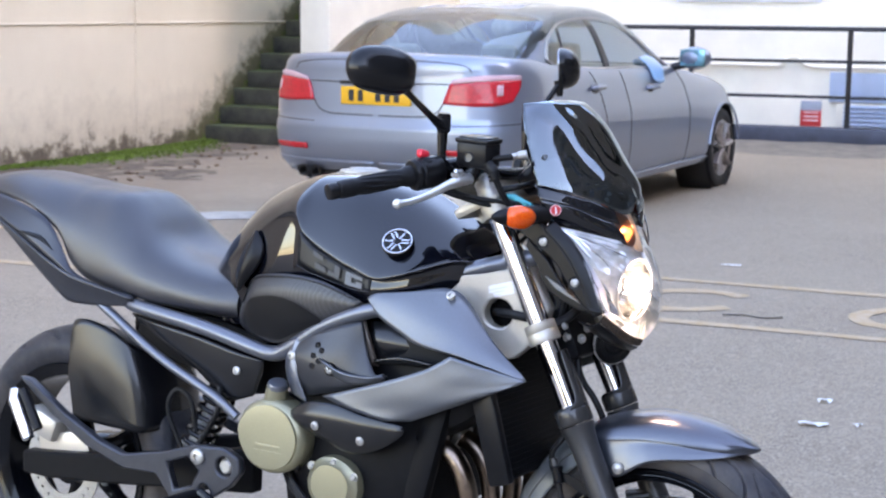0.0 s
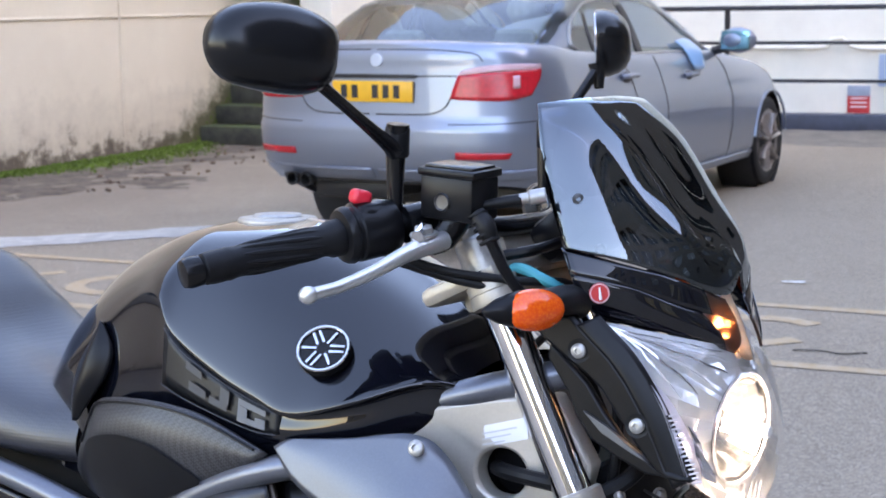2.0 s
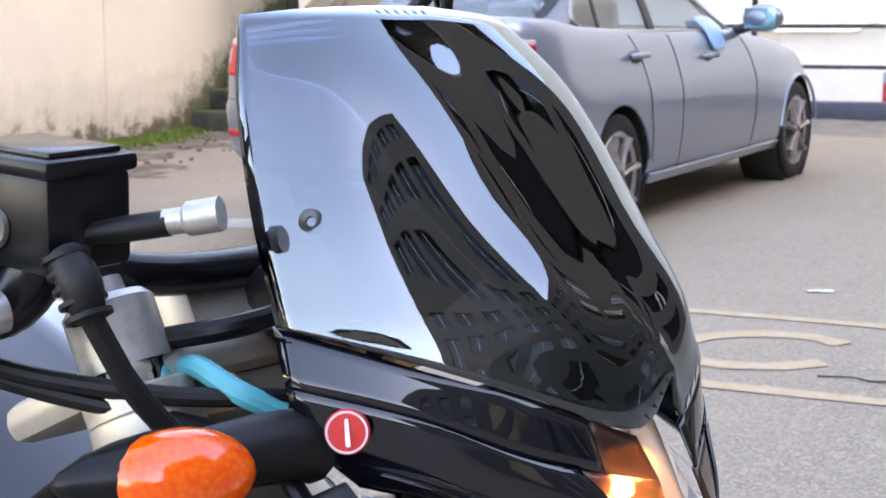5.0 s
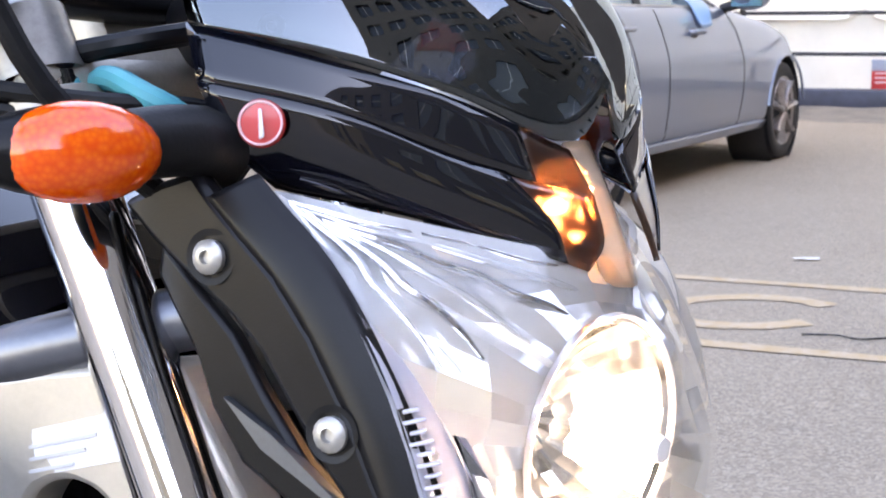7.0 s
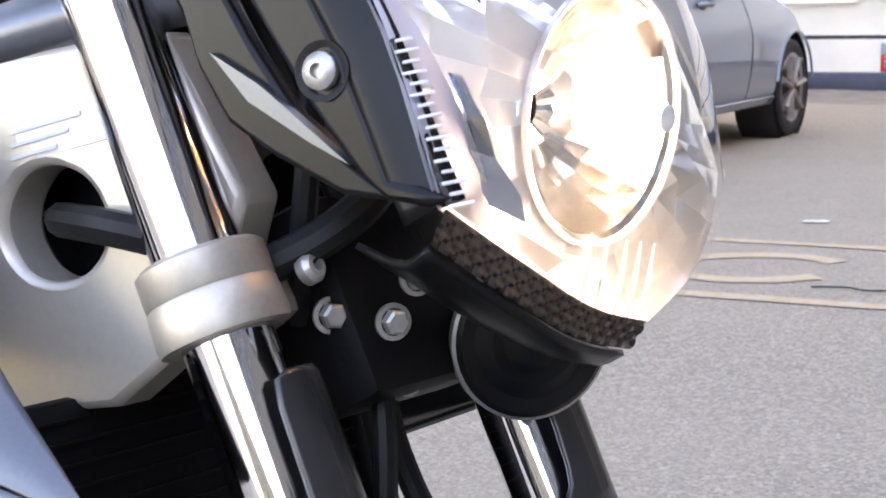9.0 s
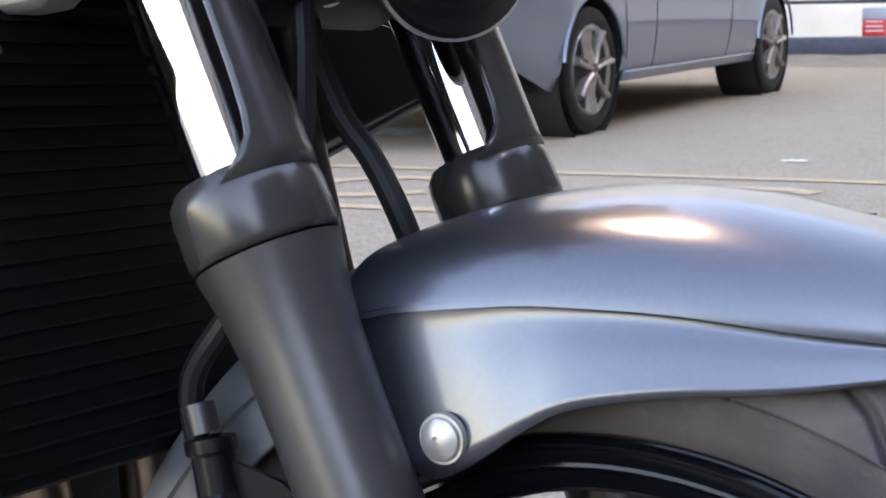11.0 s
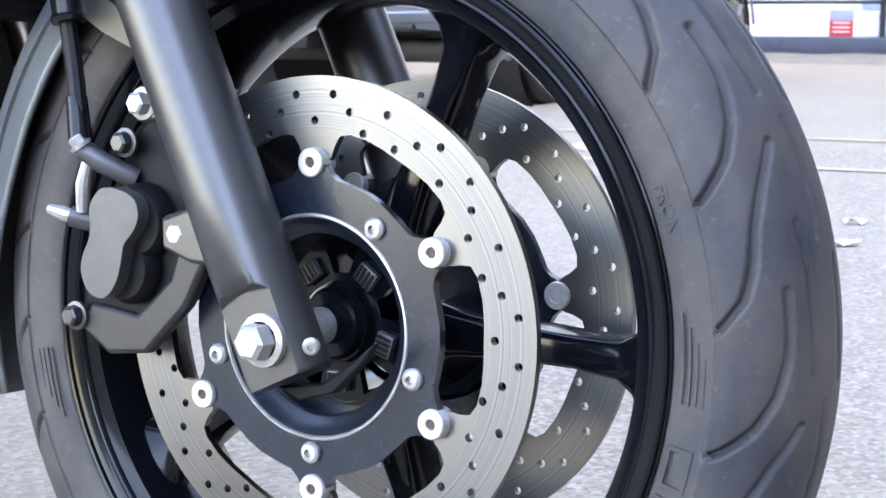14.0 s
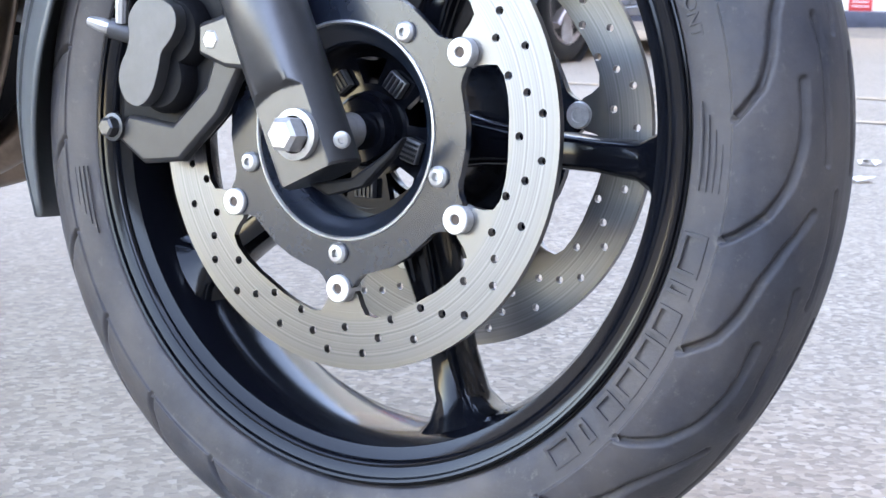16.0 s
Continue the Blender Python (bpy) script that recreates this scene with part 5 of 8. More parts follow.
for sd in (1, -1):
    # the far wing is sheared ahead to fit the camera's view
    rows = [[(x + (0.22 * (YC - y) if sd < 0 else 0), YC + sd * (y - YC), z) for x, y, z in r] for r in BASE]
    fine = [[tuple(p) for p in spline(r, 41)] for r in rows]
    cut = 34 if sd > 0 else 40
    part("screen_flank", surf([r[:cut:4] + [r[cut]] for r in fine[:2]], 18, 5), BLACK_PAINT, screen, "gloss black flank under the screen", solid=0.0015)
    part("screen_base", surf([r[:31:4] + [r[31]] for r in fine[1:]], 18, 10), BLACK_PAINT, screen, "gloss black screen base wing", solid=0.0015)
    if sd > 0:
        part("flank_tip", surf([r[34:40:2] + [r[40]] for r in fine[:2]], 10, 5), SMOKE_TIP, screen, "brown smoked tip of the flank", solid=0.003)
    part("screen_tip", surf([r[31:40:3] + [r[40]] for r in fine[1:]], 10, 10), SMOKE_TIP, screen, "brown smoked tip of the screen base", solid=0.003)
for x, y, z in ((-0.2525, -0.0715, 1.0755), (-0.2260, -0.0705, 1.0245)):
    part("screen_screw", bolt((x, y, z), (0.5, -0.86, 0.05), 0.0062, 0.003, 16), FORK_GREY, screen)
b = lathe([(0.0, 0.0030), (0.0100, 0.0026), (0.0108, 0.0)], (-0.2170, -0.0885, 0.982), (0.5, -0.85, 0.1), 28)
part("red_sticker", b, mat("sticker_red", (0.55, 0.02, 0.02), 0.3, coat=0.4), screen, "round red sticker with a pale mark")
part("sticker_border", lathe([(0.0088, 0.0031), (0.0092, 0.0034), (0.0097, 0.0034), (0.0100, 0.0031)], (-0.2170, -0.0885, 0.982), (0.5, -0.85, 0.1), 28), mat("sticker_pale", (0.75, 0.45, 0.45), 0.4), screen)
m = Matrix.Translation((-0.2154, -0.0913, 0.982)) @ pose(0, 0, 0, 0, 0, -31)
part("sticker_mark", box((0.0048, 0.0012, 0.013), m @ pose(0, 0, 0, 0, -18, 0), 0.0005), mat("sticker_white", (0.85, 0.8, 0.8), 0.4), screen)
# pilot lamp behind the smoked tips, and the peach-tinted clear strip between them
PILOT = Vector((-0.138, 0.028, 0.944))
part("pilot_reflector", lathe([(0.006, -0.014), (0.014, -0.010), (0.021, -0.003), (0.025, 0.006)], PILOT, (1, -0.35, -0.15), 16), BOWL_MIRROR, lamp, "small mirror dish of the pilot lamp", angle=8)
part("pilot_bulb", ellipsoid(PILOT + Vector((0.006, -0.002, 0)), 0.006, 0.0042, 0.0042), glow("pilot_light", (1.0, 0.66, 0.36), 36.0), lamp, "lit warm pilot bulb")
rows = [[(-0.134, 0.036, 0.974), (-0.131, YC, 0.975), (-0.135, 0.064, 0.974)], [(-0.121, 0.032, 0.946), (-0.116, YC, 0.946), (-0.123, 0.068, 0.946)], [(-0.106, 0.030, 0.908), (-0.101, YC, 0.906), (-0.108, 0.070, 0.908)]]
part("crown_strip", surf(rows, 10, 12), CROWN_GLOW_TINT, lamp, "clear strip tinted with lamp glow between the screen tips", solid=0.002)
# clocks behind the screen
b = box((0.07, 0.16, 0.05), pose(-0.30, YC, 1.035, 0, -40), 0.015)
part("instrument_pod", b, BLACK_PLASTIC, bike, "black instrument pod")
b = tube([(-0.30, 0.09, 1.02), (-0.29, 0.02, 1.03), (-0.30, -0.06, 1.02), (-0.34, -0.09, 1.01)], 0.006, 10, 20)
part("pod_stay", b, BLACK_PLASTIC, bike)


# ---- indicators ----
AMBER = bpy.data.materials.new("amber_lens")
AMBER.use_nodes = True
_b = AMBER.node_tree.nodes["Principled BSDF"]
_b.inputs["Base Color"].default_value = (1.0, 0.135, 0.004, 1)
_b.inputs["Roughness"].default_value = 0.12
_b.inputs["Transmission Weight"].default_value = 0.12
_b.inputs["Coat Weight"].default_value = 0.2
_w = AMBER.node_tree.nodes.new("ShaderNodeTexVoronoi")
_w.inputs["Scale"].default_value = 330
_bp = AMBER.node_tree.nodes.new("ShaderNodeBump")
_bp.inputs["Strength"].default_value, _bp.inputs["Distance"].default_value = 0.06, 0.001
AMBER.node_tree.links.new(ramp(AMBER.node_tree, _w.outputs["Distance"], [(0.0, (1.0, 0.150, 0.004)), (0.8, (0.88, 0.070, 0.002))]), _b.inputs["Base Color"])
_tc = AMBER.node_tree.nodes.new("ShaderNodeTexCoord")
AMBER.node_tree.links.new(_tc.outputs["Object"], _w.inputs["Vector"])
AMBER.node_tree.links.new(_w.outputs["Distance"], _bp.inputs["Height"])
AMBER.node_tree.links.new(_bp.outputs[0], _b.inputs["Normal"])


def indicator(sd):
    m = Matrix.Rotation(radians(60 if sd < 0 else -60), 4, "Z")
    u = m.to_3x3() @ Vector((-1, 0, 0))
    back = m.to_3x3() @ Vector((0, 1 if sd < 0 else -1, 0))
    c = Vector((-0.249, 0.015 + sd * 0.166, 0.970)) + u * 0.010
    ob = part("indicator", ellipsoid(c, 0.034, 0.022, 0.0215, m), AMBER, bike, "orange indicator lens in a black housing")
    h = lathe([(0.0, 0.030), (0.005, 0.026), (0.012, 0.014), (0.0165, 0.0), (0.0195, -0.014), (0.0200, -0.03)], c + u * 0.026 + back * 0.006, u, 24)
    part("housing", h, BLACK_PLASTIC, ob, "pointed black housing")
    part("stalk", tube([c + back * 0.016 - u * 0.014, c + Vector((0.006, -sd * 0.05, 0.004)), c + Vector((0.01, -sd * 0.078, 0.0))], [0.016, 0.016, 0.018], 14, 10), BLACK_RUBBER, ob, "black rubber stalk")
    return ob


indicator(-1)
indicator(1)

# ---- handlebar and controls ----
BAR = [(-0.515, -0.362, 1.008), (-0.478, -0.292, 1.022), (-0.440, -0.215, 1.037), (-0.395, -0.135, 1.050), (-0.360, -0.07, 1.040), (-0.355, 0.0, 1.038)]
full_bar = BAR + [(x, -y, z) for x, y, z in BAR[-2::-1]]
bar = part("handlebar", tube(full_bar, 0.0115, 14, 60), SATIN_BLACK, bike, "black tubular handlebar")
part("riser", box((0.035, 0.09, 0.09), pose(-0.362, 0, 1.0, 0, -26), 0.01), ALLOY, bar, "cast alloy bar clamp")
b = box((0.10, 0.24, 0.022), Matrix.Translation(on_fork(0.772, 0, -0.03)) @ Matrix.Rotation(radians(-26), 4, "Y"), 0.009)
part("top_yoke", b, ALLOY, bar, "cast alloy top yoke")
for y in (-0.1, 0.1):
    part("fork_cap", lathe([(0.0235, 0.775), (0.0235, 0.808), (0.020, 0.812), (0.012, 0.812), (0.011, 0.822), (0, 0.822)], on_fork(0, y), RAKE, 28), STEEL, bar)


def control(sd):
    P = [Vector((x, y * -sd, z)) for x, y, z in BAR]
    d = (P[0] - P[2]).normalized()
    g = part("grip", lathe([(0.0, 0.166), (0.011, 0.166), (0.0155, 0.162), (0.0165, 0.150), (0.0160, 0.140), (0.0168, 0.138), (0.0155, 0.130), (0.0158, 0.08), (0.0162, 0.03), (0.0190, 0.024), (0.0195, 0.006), (0.0175, 0.0)], P[2], d, 28), BLACK_RUBBER, bike, "black rubber handlebar grip")
    b = bmesh.new()
    for k in range(11):
        a = 2 * math.pi * k / 11
        u = d.orthogonal().normalized()
        w = d.cross(u)
        pts = []
        for i in range(8):
            aa = a + 0.10 * i
            pts.append(P[2] + d * (0.035 + 0.0125 * i) + 0.0147 * (math.cos(aa) * u + math.sin(aa) * w))
        tube(pts, [0.0012, 0.0028, 0.003, 0.003, 0.003, 0.003, 0.0028, 0.0012], 8, 0, b)
    part("grip_rib", b, BLACK_RUBBER, g)
    part("bar_end", lathe([(0.0, 0.186), (0.006, 0.1855), (0.0135, 0.184), (0.0155, 0.178), (0.0150, 0.166)], P[2], d, 28), SATIN_BLACK, g, "black bar end weight")
    s = part("switch_pod", lathe([(0.0185, 0.012), (0.0270, 0.010), (0.0295, 0.006), (0.0300, 0.002), (0.0285, 0.0), (0.0285, -0.004), (0.0300, -0.006), (0.0300, -0.038), (0.0265, -0.050), (0.0135, -0.054)], P[2], d, 36), BLACK_PLASTIC, bike, "black switch pod")
    part("pod_box", box((0.046, 0.050, 0.046), Matrix.Translation(P[2] - d * 0.022 + Vector((-0.002, 0, 0.007))) @ Matrix.Rotation(math.atan2(d.y, d.x), 4, "Z"), 0.016, seg=4), BLACK_PLASTIC, s)
    if sd < 0:
        k = Vector((0, 0, 0.036))
        b = box((0.022, 0.018, 0.016), Matrix.Translation(P[2] - d * 0.012 + k) @ Matrix.Rotation(math.atan2(d.y, d.x), 4, "Z") @ pose(0, 0, 0, 0, -14), 0.006, seg=4)
        part("kill_switch", b, mat("switch_red", (0.75, 0.02, 0.04), 0.35), s, "bright red stop switch")
    return g


control(-1)
control(1)
# front brake master cylinder and lever
MC = Matrix.Translation((-0.350, -0.148, 1.078)) @ pose(0, 0, 0, 4, 3, -4)
mc = part("brake_reservoir", box((0.066, 0.050, 0.047), MC, 0.005), BLACK_PLASTIC, bike, "black square brake fluid reservoir")
part("cap", box((0.071, 0.054, 0.009), MC @ Matrix.Translation((0, 0, 0.0255)), 0.003), BLACK_PLASTIC, mc)
part("cap_rim", box((0.060, 0.042, 0.004), MC @ Matrix.Translation((0, 0, 0.031)), 0.0015), SATIN_BLACK, mc)
b = lathe([(0.0, 0.0008), (0.0070, 0.0012), (0.0085, 0.0028), (0.0098, 0.001)], MC @ Vector((-0.003, -0.0255, -0.004)), (0, -1, 0), 24)
part("sight_glass", b, FORK_GREY, mc, "round sight glass")
b = tube([MC @ Vector((0, 0.0, -0.020)), MC @ Vector((-0.012, -0.014, -0.045)), MC @ Vector((-0.03, -0.035, -0.05))], [0.016, 0.014, 0.012], 14, 10)
part("cylinder", b, SATIN_BLACK, mc)
part("bar_clamp", lathe([(0.0125, -0.016), (0.020, -0.016), (0.0205, 0.0), (0.020, 0.016), (0.0125, 0.016)], (-0.402, -0.148, 1.048), Vector((-0.075, -0.14, -0.02)), 24), SATIN_BLACK, mc)
LEVER = [(-0.352, -0.172, 1.034), (-0.360, -0.200, 1.029), (-0.366, -0.228, 1.022), (-0.378, -0.262, 1.008), (-0.392, -0.300, 0.996), (-0.402, -0.336, 0.991)]
lever = part("brake_lever", tube(LEVER, [0.0098, 0.0102, 0.0084, 0.0070, 0.0062, 0.0064], 14, 30), mat("lever_silver", (0.66, 0.66, 0.65), 0.35, metal=0.85, var=0.05, vscale=80), bike, "silver front brake lever")
part("lever_ball", ellipsoid(LEVER[-1], 0.0092, 0.0092, 0.0088), lever.data.materials[0], lever)
part("lever_pivot", bolt((-0.362, -0.196, 1.040), (0, -0.2, 1), 0.0105, 0.010, socket=False), STEEL, lever)
b = tube([(-0.366, -0.190, 1.046), (-0.358, -0.215, 1.040)], 0.0065, 10)
part("lever_adjuster", b, CHROME, lever)
b = tube([(-0.320, -0.150, 1.070), (-0.300, -0.142, 1.074), (-0.284, -0.135, 1.077)], [0.0050, 0.0062, 0.0062], 12, 12)
part("switch_lead", b, BLACK_RUBBER, mc)
part("banjo_bolt", tube([(-0.286, -0.136, 1.077), (-0.278, -0.132, 1.0785), (-0.276, -0.131, 1.079), (-0.262, -0.125, 1.082)], [0.0060, 0.0060, 0.0080, 0.0080], 12), STEEL, mc, "bright banjo union")
# brake hose boot and cables
b = tube([(-0.318, -0.166, 1.062), (-0.306, -0.168, 1.050), (-0.302, -0.166, 1.034)], [0.009, 0.010, 0.007], 12, 10)
boot = part("hose_boot", b, BLACK_RUBBER, mc, "ribbed rubber boot")
for k in range(5):
    c = Vector((-0.3175, -0.166, 1.0615)).lerp(Vector((-0.3025, -0.1665, 1.036)), k / 4)
    part("boot_ring", lathe([(0.0085, -0.0018), (0.0112, -0.0012), (0.0112, 0.0012), (0.0085, 0.0018)], c, (0.45, 0, -0.9), 16), BLACK_RUBBER, boot)


def hose(pts, r, name="cable", material=None, label="black control cable", n=40):
    return part(name, tube(pts, r, 10, n), material or BLACK_RUBBER, bike, label)


hose([(-0.302, -0.166, 1.036), (-0.290, -0.150, 1.000), (-0.275, -0.120, 0.965), (-0.262, -0.06, 0.92), (-0.235, -0.03, 0.84), (-0.200, -0.02, 0.75), (-0.175, -0.040, 0.66), (-0.165, -0.070, 0.60), (-0.182, -0.088, 0.562), (-0.200, -0.090, 0.535), (-0.198, -0.090, 0.508), (-0.188, -0.091, 0.495), (-0.180, -0.092, 0.465), (-0.172, -0.095, 0.438), (-0.163, -0.099, 0.404)], 0.0058, "brake_hose", label="black rubber brake hose")
hose([(-0.42, -0.18, 1.02), (-0.37, -0.15, 1.000), (-0.31, -0.11, 0.99), (-0.27, -0.06, 0.985), (-0.30, 0.0, 0.96), (-0.36, 0.02, 0.92)], 0.0048)
hose([(-0.42, -0.18, 1.012), (-0.36, -0.14, 0.990), (-0.30, -0.10, 0.975), (-0.28, -0.05, 0.95), (-0.34, 0.0, 0.90)], 0.0048)
hose([(-0.43, 0.19, 1.02), (-0.36, 0.13, 1.04), (-0.30, 0.06, 1.01), (-0.30, 0.02, 0.95)], 0.005)
FAR_HOSE = [(-0.215, 0.0, 0.78), (-0.205, 0.0, 0.70), (-0.186, 0.0, 0.655), (-0.165, 0.0, 0.630), (-0.148, 0.0, 0.603), (-0.137, 0.01, 0.565), (-0.135, 0.03, 0.52)]
hose(FAR_HOSE, 0.0062, "brake_hose", label="black rubber brake hose")
hose([(-0.345, -0.07, 0.985), (-0.315, -0.085, 1.000), (-0.285, -0.088, 0.992), (-0.270, -0.070, 0.98)], 0.0060, "blue_strap", mat("turquoise_strap", (0.03, 0.36, 0.42), 0.5, var=0.1), "turquoise strap looped by the clocks")
HOSE_D = Vector((-0.22, 0.02, 0.9)).normalized()
clip = part("hose_clip", lathe([(0.006, -0.016), (0.0105, -0.016), (0.0115, -0.013), (0.0100, -0.011), (0.0100, 0.006), (0.0120, 0.008), (0.0120, 0.014), (0.006, 0.015)], (-0.1865, -0.091, 0.495), HOSE_D, 20), SATIN_BLACK, bike, "black hose clip")
part("clip_bracket", plate([(-0.182, 0.500), (-0.150, 0.494), (-0.125, 0.480), (-0.125, 0.462), (-0.155, 0.474), (-0.180, 0.488)], -0.090, -0.087), SATIN_BLACK, clip)
part("hose_sleeve", tube([(-0.1975, -0.090, 0.523), (-0.193, -0.0905, 0.510)], 0.0076, 12), FORK_GREY, clip)
part("hose_union", tube([(-0.172, -0.095, 0.432), (-0.164, -0.099, 0.405)], [0.0068, 0.0078], 12), SATIN_BLACK, clip)


# ---- mirrors ----
def mirror(sd):
    """Black mirror on a cranked stem; sd -1 is the right one."""
    k = -sd
    base = Vector((-0.418, -0.165 * k, 1.075))
    stem = part("mirror_stem", tube([base - Vector((0, 0, 0.05)), base, base + Vector((0, 0, 0.045)), base + Vector((0.004, -0.002 * k, 0.075))], [0.0085, 0.0085, 0.0105, 0.0120], 14), SATIN_BLACK, bike, "black mirror stem")
    part("collar", lathe([(0.0105, 0.0), (0.0125, 0.003), (0.0130, 0.03), (0.0115, 0.034), (0.0, 0.035)], base + Vector((0.002, 0, 0.040)), (0, 0, 1), 20), BLACK_RUBBER, stem)
    top = Vector((-0.422, -0.295 * k, 1.191)) if sd < 0 else Vector((-0.392, 0.252, 1.215))
    knee = base + Vector((0.002, -0.004 * k, 0.048))
    arm = [knee, knee.lerp(top, 0.12), knee.lerp(top, 0.6), top]
    part("arm", tube(arm, [0.0115, 0.0082, 0.0062, 0.0066], 12, 20), SATIN_BLACK, stem, "thin straight black arm")
    # housing: broad outside, flat glass side towards the rider
    w = Vector((-0.45, -0.89 * k, 0.02)).normalized()
    up = Vector((-0.05, 0.06 * k, 1)).normalized()
    nrm = w.cross(up).normalized()
    if nrm.x < 0:
        nrm = -nrm
    c = top + w * 0.054 + up * 0.028
    rings = []
    shape = loop_spline([(-0.088, 0.028), (-0.030, 0.048), (0.045, 0.046), (0.084, 0.026), (0.089, -0.004), (0.066, -0.030), (0.010, -0.042), (-0.050, -0.044), (-0.084, -0.030), (-0.093, 0.0)], 40)
    for d, f in ((0.0, 0.97), (0.004, 1.0), (0.014, 0.985), (0.026, 0.90), (0.036, 0.74), (0.042, 0.50), (0.0445, 0.2)):
        rings.append([c + w * x * f * 0.74 + up * z * f * 0.92 + nrm * d for x, z in shape])
    h = part("housing", loft(rings), SATIN_BLACK, stem, "rounded black mirror housing", angle=50)
    part("glass", loft([[c + w * x * 0.69 + up * z * 0.86 - nrm * e for x, z in shape] for e in (0.0005, 0.002)]), CHROME, stem, "mirror glass")
    if sd > 0:
        part("boot", lathe([(0.0062, -0.004), (0.0075, 0.006), (0.0100, 0.018), (0.0125, 0.026)], top - (up + w * 0.2).normalized() * 0.022, (up + w * 0.2), 18), SATIN_BLACK, stem)
    return stem


mirror(-1)
mirror(1)

# horn and lower bracket under the lamp
HC = Vector((-0.150, 0.045, 0.728))
HD = Vector((0.75, -0.62, -0.05)).normalized()
horn = part("horn", lathe([(0.0, -0.03), (0.020, -0.028), (0.036, -0.014), (0.0395, 0.0), (0.0395, 0.004), (0.037, 0.006), (0.030, 0.004), (0.022, 0.008), (0.016, 0.006), (0.009, 0.010), (0.0, 0.011)], HC, HD, 40), BLACK_PLASTIC, bike, "round black horn with a bright rim")
part("rim", lathe([(0.0395, -0.004), (0.0412, -0.002), (0.0412, 0.003), (0.0395, 0.004)], HC, HD, 40), STEEL, horn)
b = box((0.05, 0.12, 0.10), pose(-0.215, 0.01, 0.745, 0, -26), 0.01)
part("lamp_bracket", b, ENGINE_BLACK, bike, "black lamp bracket")
for x, y, z in ((-0.176, -0.030, 0.742), (-0.184, -0.006, 0.711), (-0.170, -0.020, 0.762), (-0.198, -0.048, 0.745)):
    part("bracket_nut", bolt((x - 0.004, y, z), (0.85, -0.52, 0.05), 0.0065, 0.008, socket=False), STEEL, bike)
hose([(-0.20, 0.0, 0.83), (-0.185, -0.04, 0.80), (-0.205, -0.07, 0.775), (-0.24, -0.08, 0.765), (-0.30, -0.07, 0.78)], 0.009, "wiring_sleeve", label="ribbed black wiring sleeve")
hose([(-0.225, -0.03, 0.90), (-0.205, -0.06, 0.83), (-0.22, -0.05, 0.74)], 0.006)
b = box((0.03, 0.12, 0.12), pose(-0.180, YC, 0.862, 0, -26), 0.012)
part("lamp_back", b, ENGINE_BLACK, bike, "black back of the headlight")

# ---- tank, seat and body ----
TAIL_GREY = mat("tail_dark_grey", (0.035, 0.037, 0.045), 0.30, metal=0.4, var=0.06, vscale=200)


def sided(rows, sd):
    return [[(x, y * -sd, z) for x, y, z in r] for r in rows]


TANK_ST = [
    (-1.000, [(0.0, 0.838), (-0.055, 0.833), (-0.080, 0.815), (-0.092, 0.790), (-0.095, 0.770), (-0.095, 0.740), (-0.09, 0.70)]),
    (-0.950, [(0.0, 0.903), (-0.062, 0.895), (-0.098, 0.868), (-0.115, 0.835), (-0.118, 0.810), (-0.122, 0.770), (-0.12, 0.70)]),
    (-0.880, [(0.0, 0.968), (-0.070, 0.957), (-0.112, 0.925), (-0.132, 0.885), (-0.135, 0.860), (-0.142, 0.800), (-0.14, 0.70)]),
    (-0.800, [(0.0, 1.006), (-0.078, 0.996), (-0.128, 0.965), (-0.148, 0.935), (-0.150, 0.915), (-0.158, 0.830), (-0.15, 0.71)]),
    (-0.748, [(0.0, 1.020), (-0.084, 1.010), (-0.138, 0.978), (-0.166, 0.945), (-0.160, 0.928), (-0.166, 0.840), (-0.16, 0.72)]),
    (-0.715, [(0.0, 1.024), (-0.088, 1.012), (-0.145, 0.970), (-0.179, 0.908), (-0.169, 0.896), (-0.174, 0.830), (-0.16, 0.73)]),
    (-0.640, [(0.0, 1.026), (-0.090, 1.010), (-0.150, 0.958), (-0.190, 0.872), (-0.178, 0.862), (-0.184, 0.815), (-0.17, 0.75)]),
    (-0.580, [(0.0, 1.012), (-0.092, 0.996), (-0.152, 0.942), (-0.196, 0.852), (-0.183, 0.843), (-0.188, 0.806), (-0.17, 0.76)]),
    (-0.530, [(0.0, 0.996), (-0.090, 0.980), (-0.150, 0.928), (-0.198, 0.840), (-0.185, 0.831), (-0.186, 0.806), (-0.165, 0.77)]),
    (-0.460, [(0.0, 0.960), (-0.084, 0.948), (-0.140, 0.910), (-0.186, 0.856), (-0.172, 0.847), (-0.170, 0.815), (-0.14, 0.78)]),
    (-0.400, [(0.0, 0.922), (-0.074, 0.914), (-0.115, 0.898), (-0.146, 0.876), (-0.138, 0.867), (-0.135, 0.830), (-0.11, 0.79)]),
    (-0.360, [(0.0, 0.892), (-0.058, 0.888), (-0.090, 0.882), (-0.112, 0.872), (-0.108, 0.863), (-0.105, 0.835), (-0.08, 0.80)]),
]
b = surf([[(x, y, z) for y, z in st] for x, st in TANK_ST], 56, 60, mirror=True)
tank = part("fuel_tank", b, BLACK_PAINT, bike, "gloss black fuel tank", angle=60)
b = lathe([(0.0, 0.006), (0.034, 0.006), (0.040, 0.005), (0.046, 0.006), (0.049, 0.003), (0.050, -0.004)], (-0.70, 0, 1.0195), (-0.03, 0, 1), 40)
part("filler_cap", b, ALLOY, tank, "silver fuel filler cap")
part("cap_flap", lathe([(0.0, 0.010), (0.028, 0.010), (0.031, 0.007), (0.031, 0.002)], (-0.70, 0, 1.0195), (-0.03, 0, 1), 32), STEEL, tank)
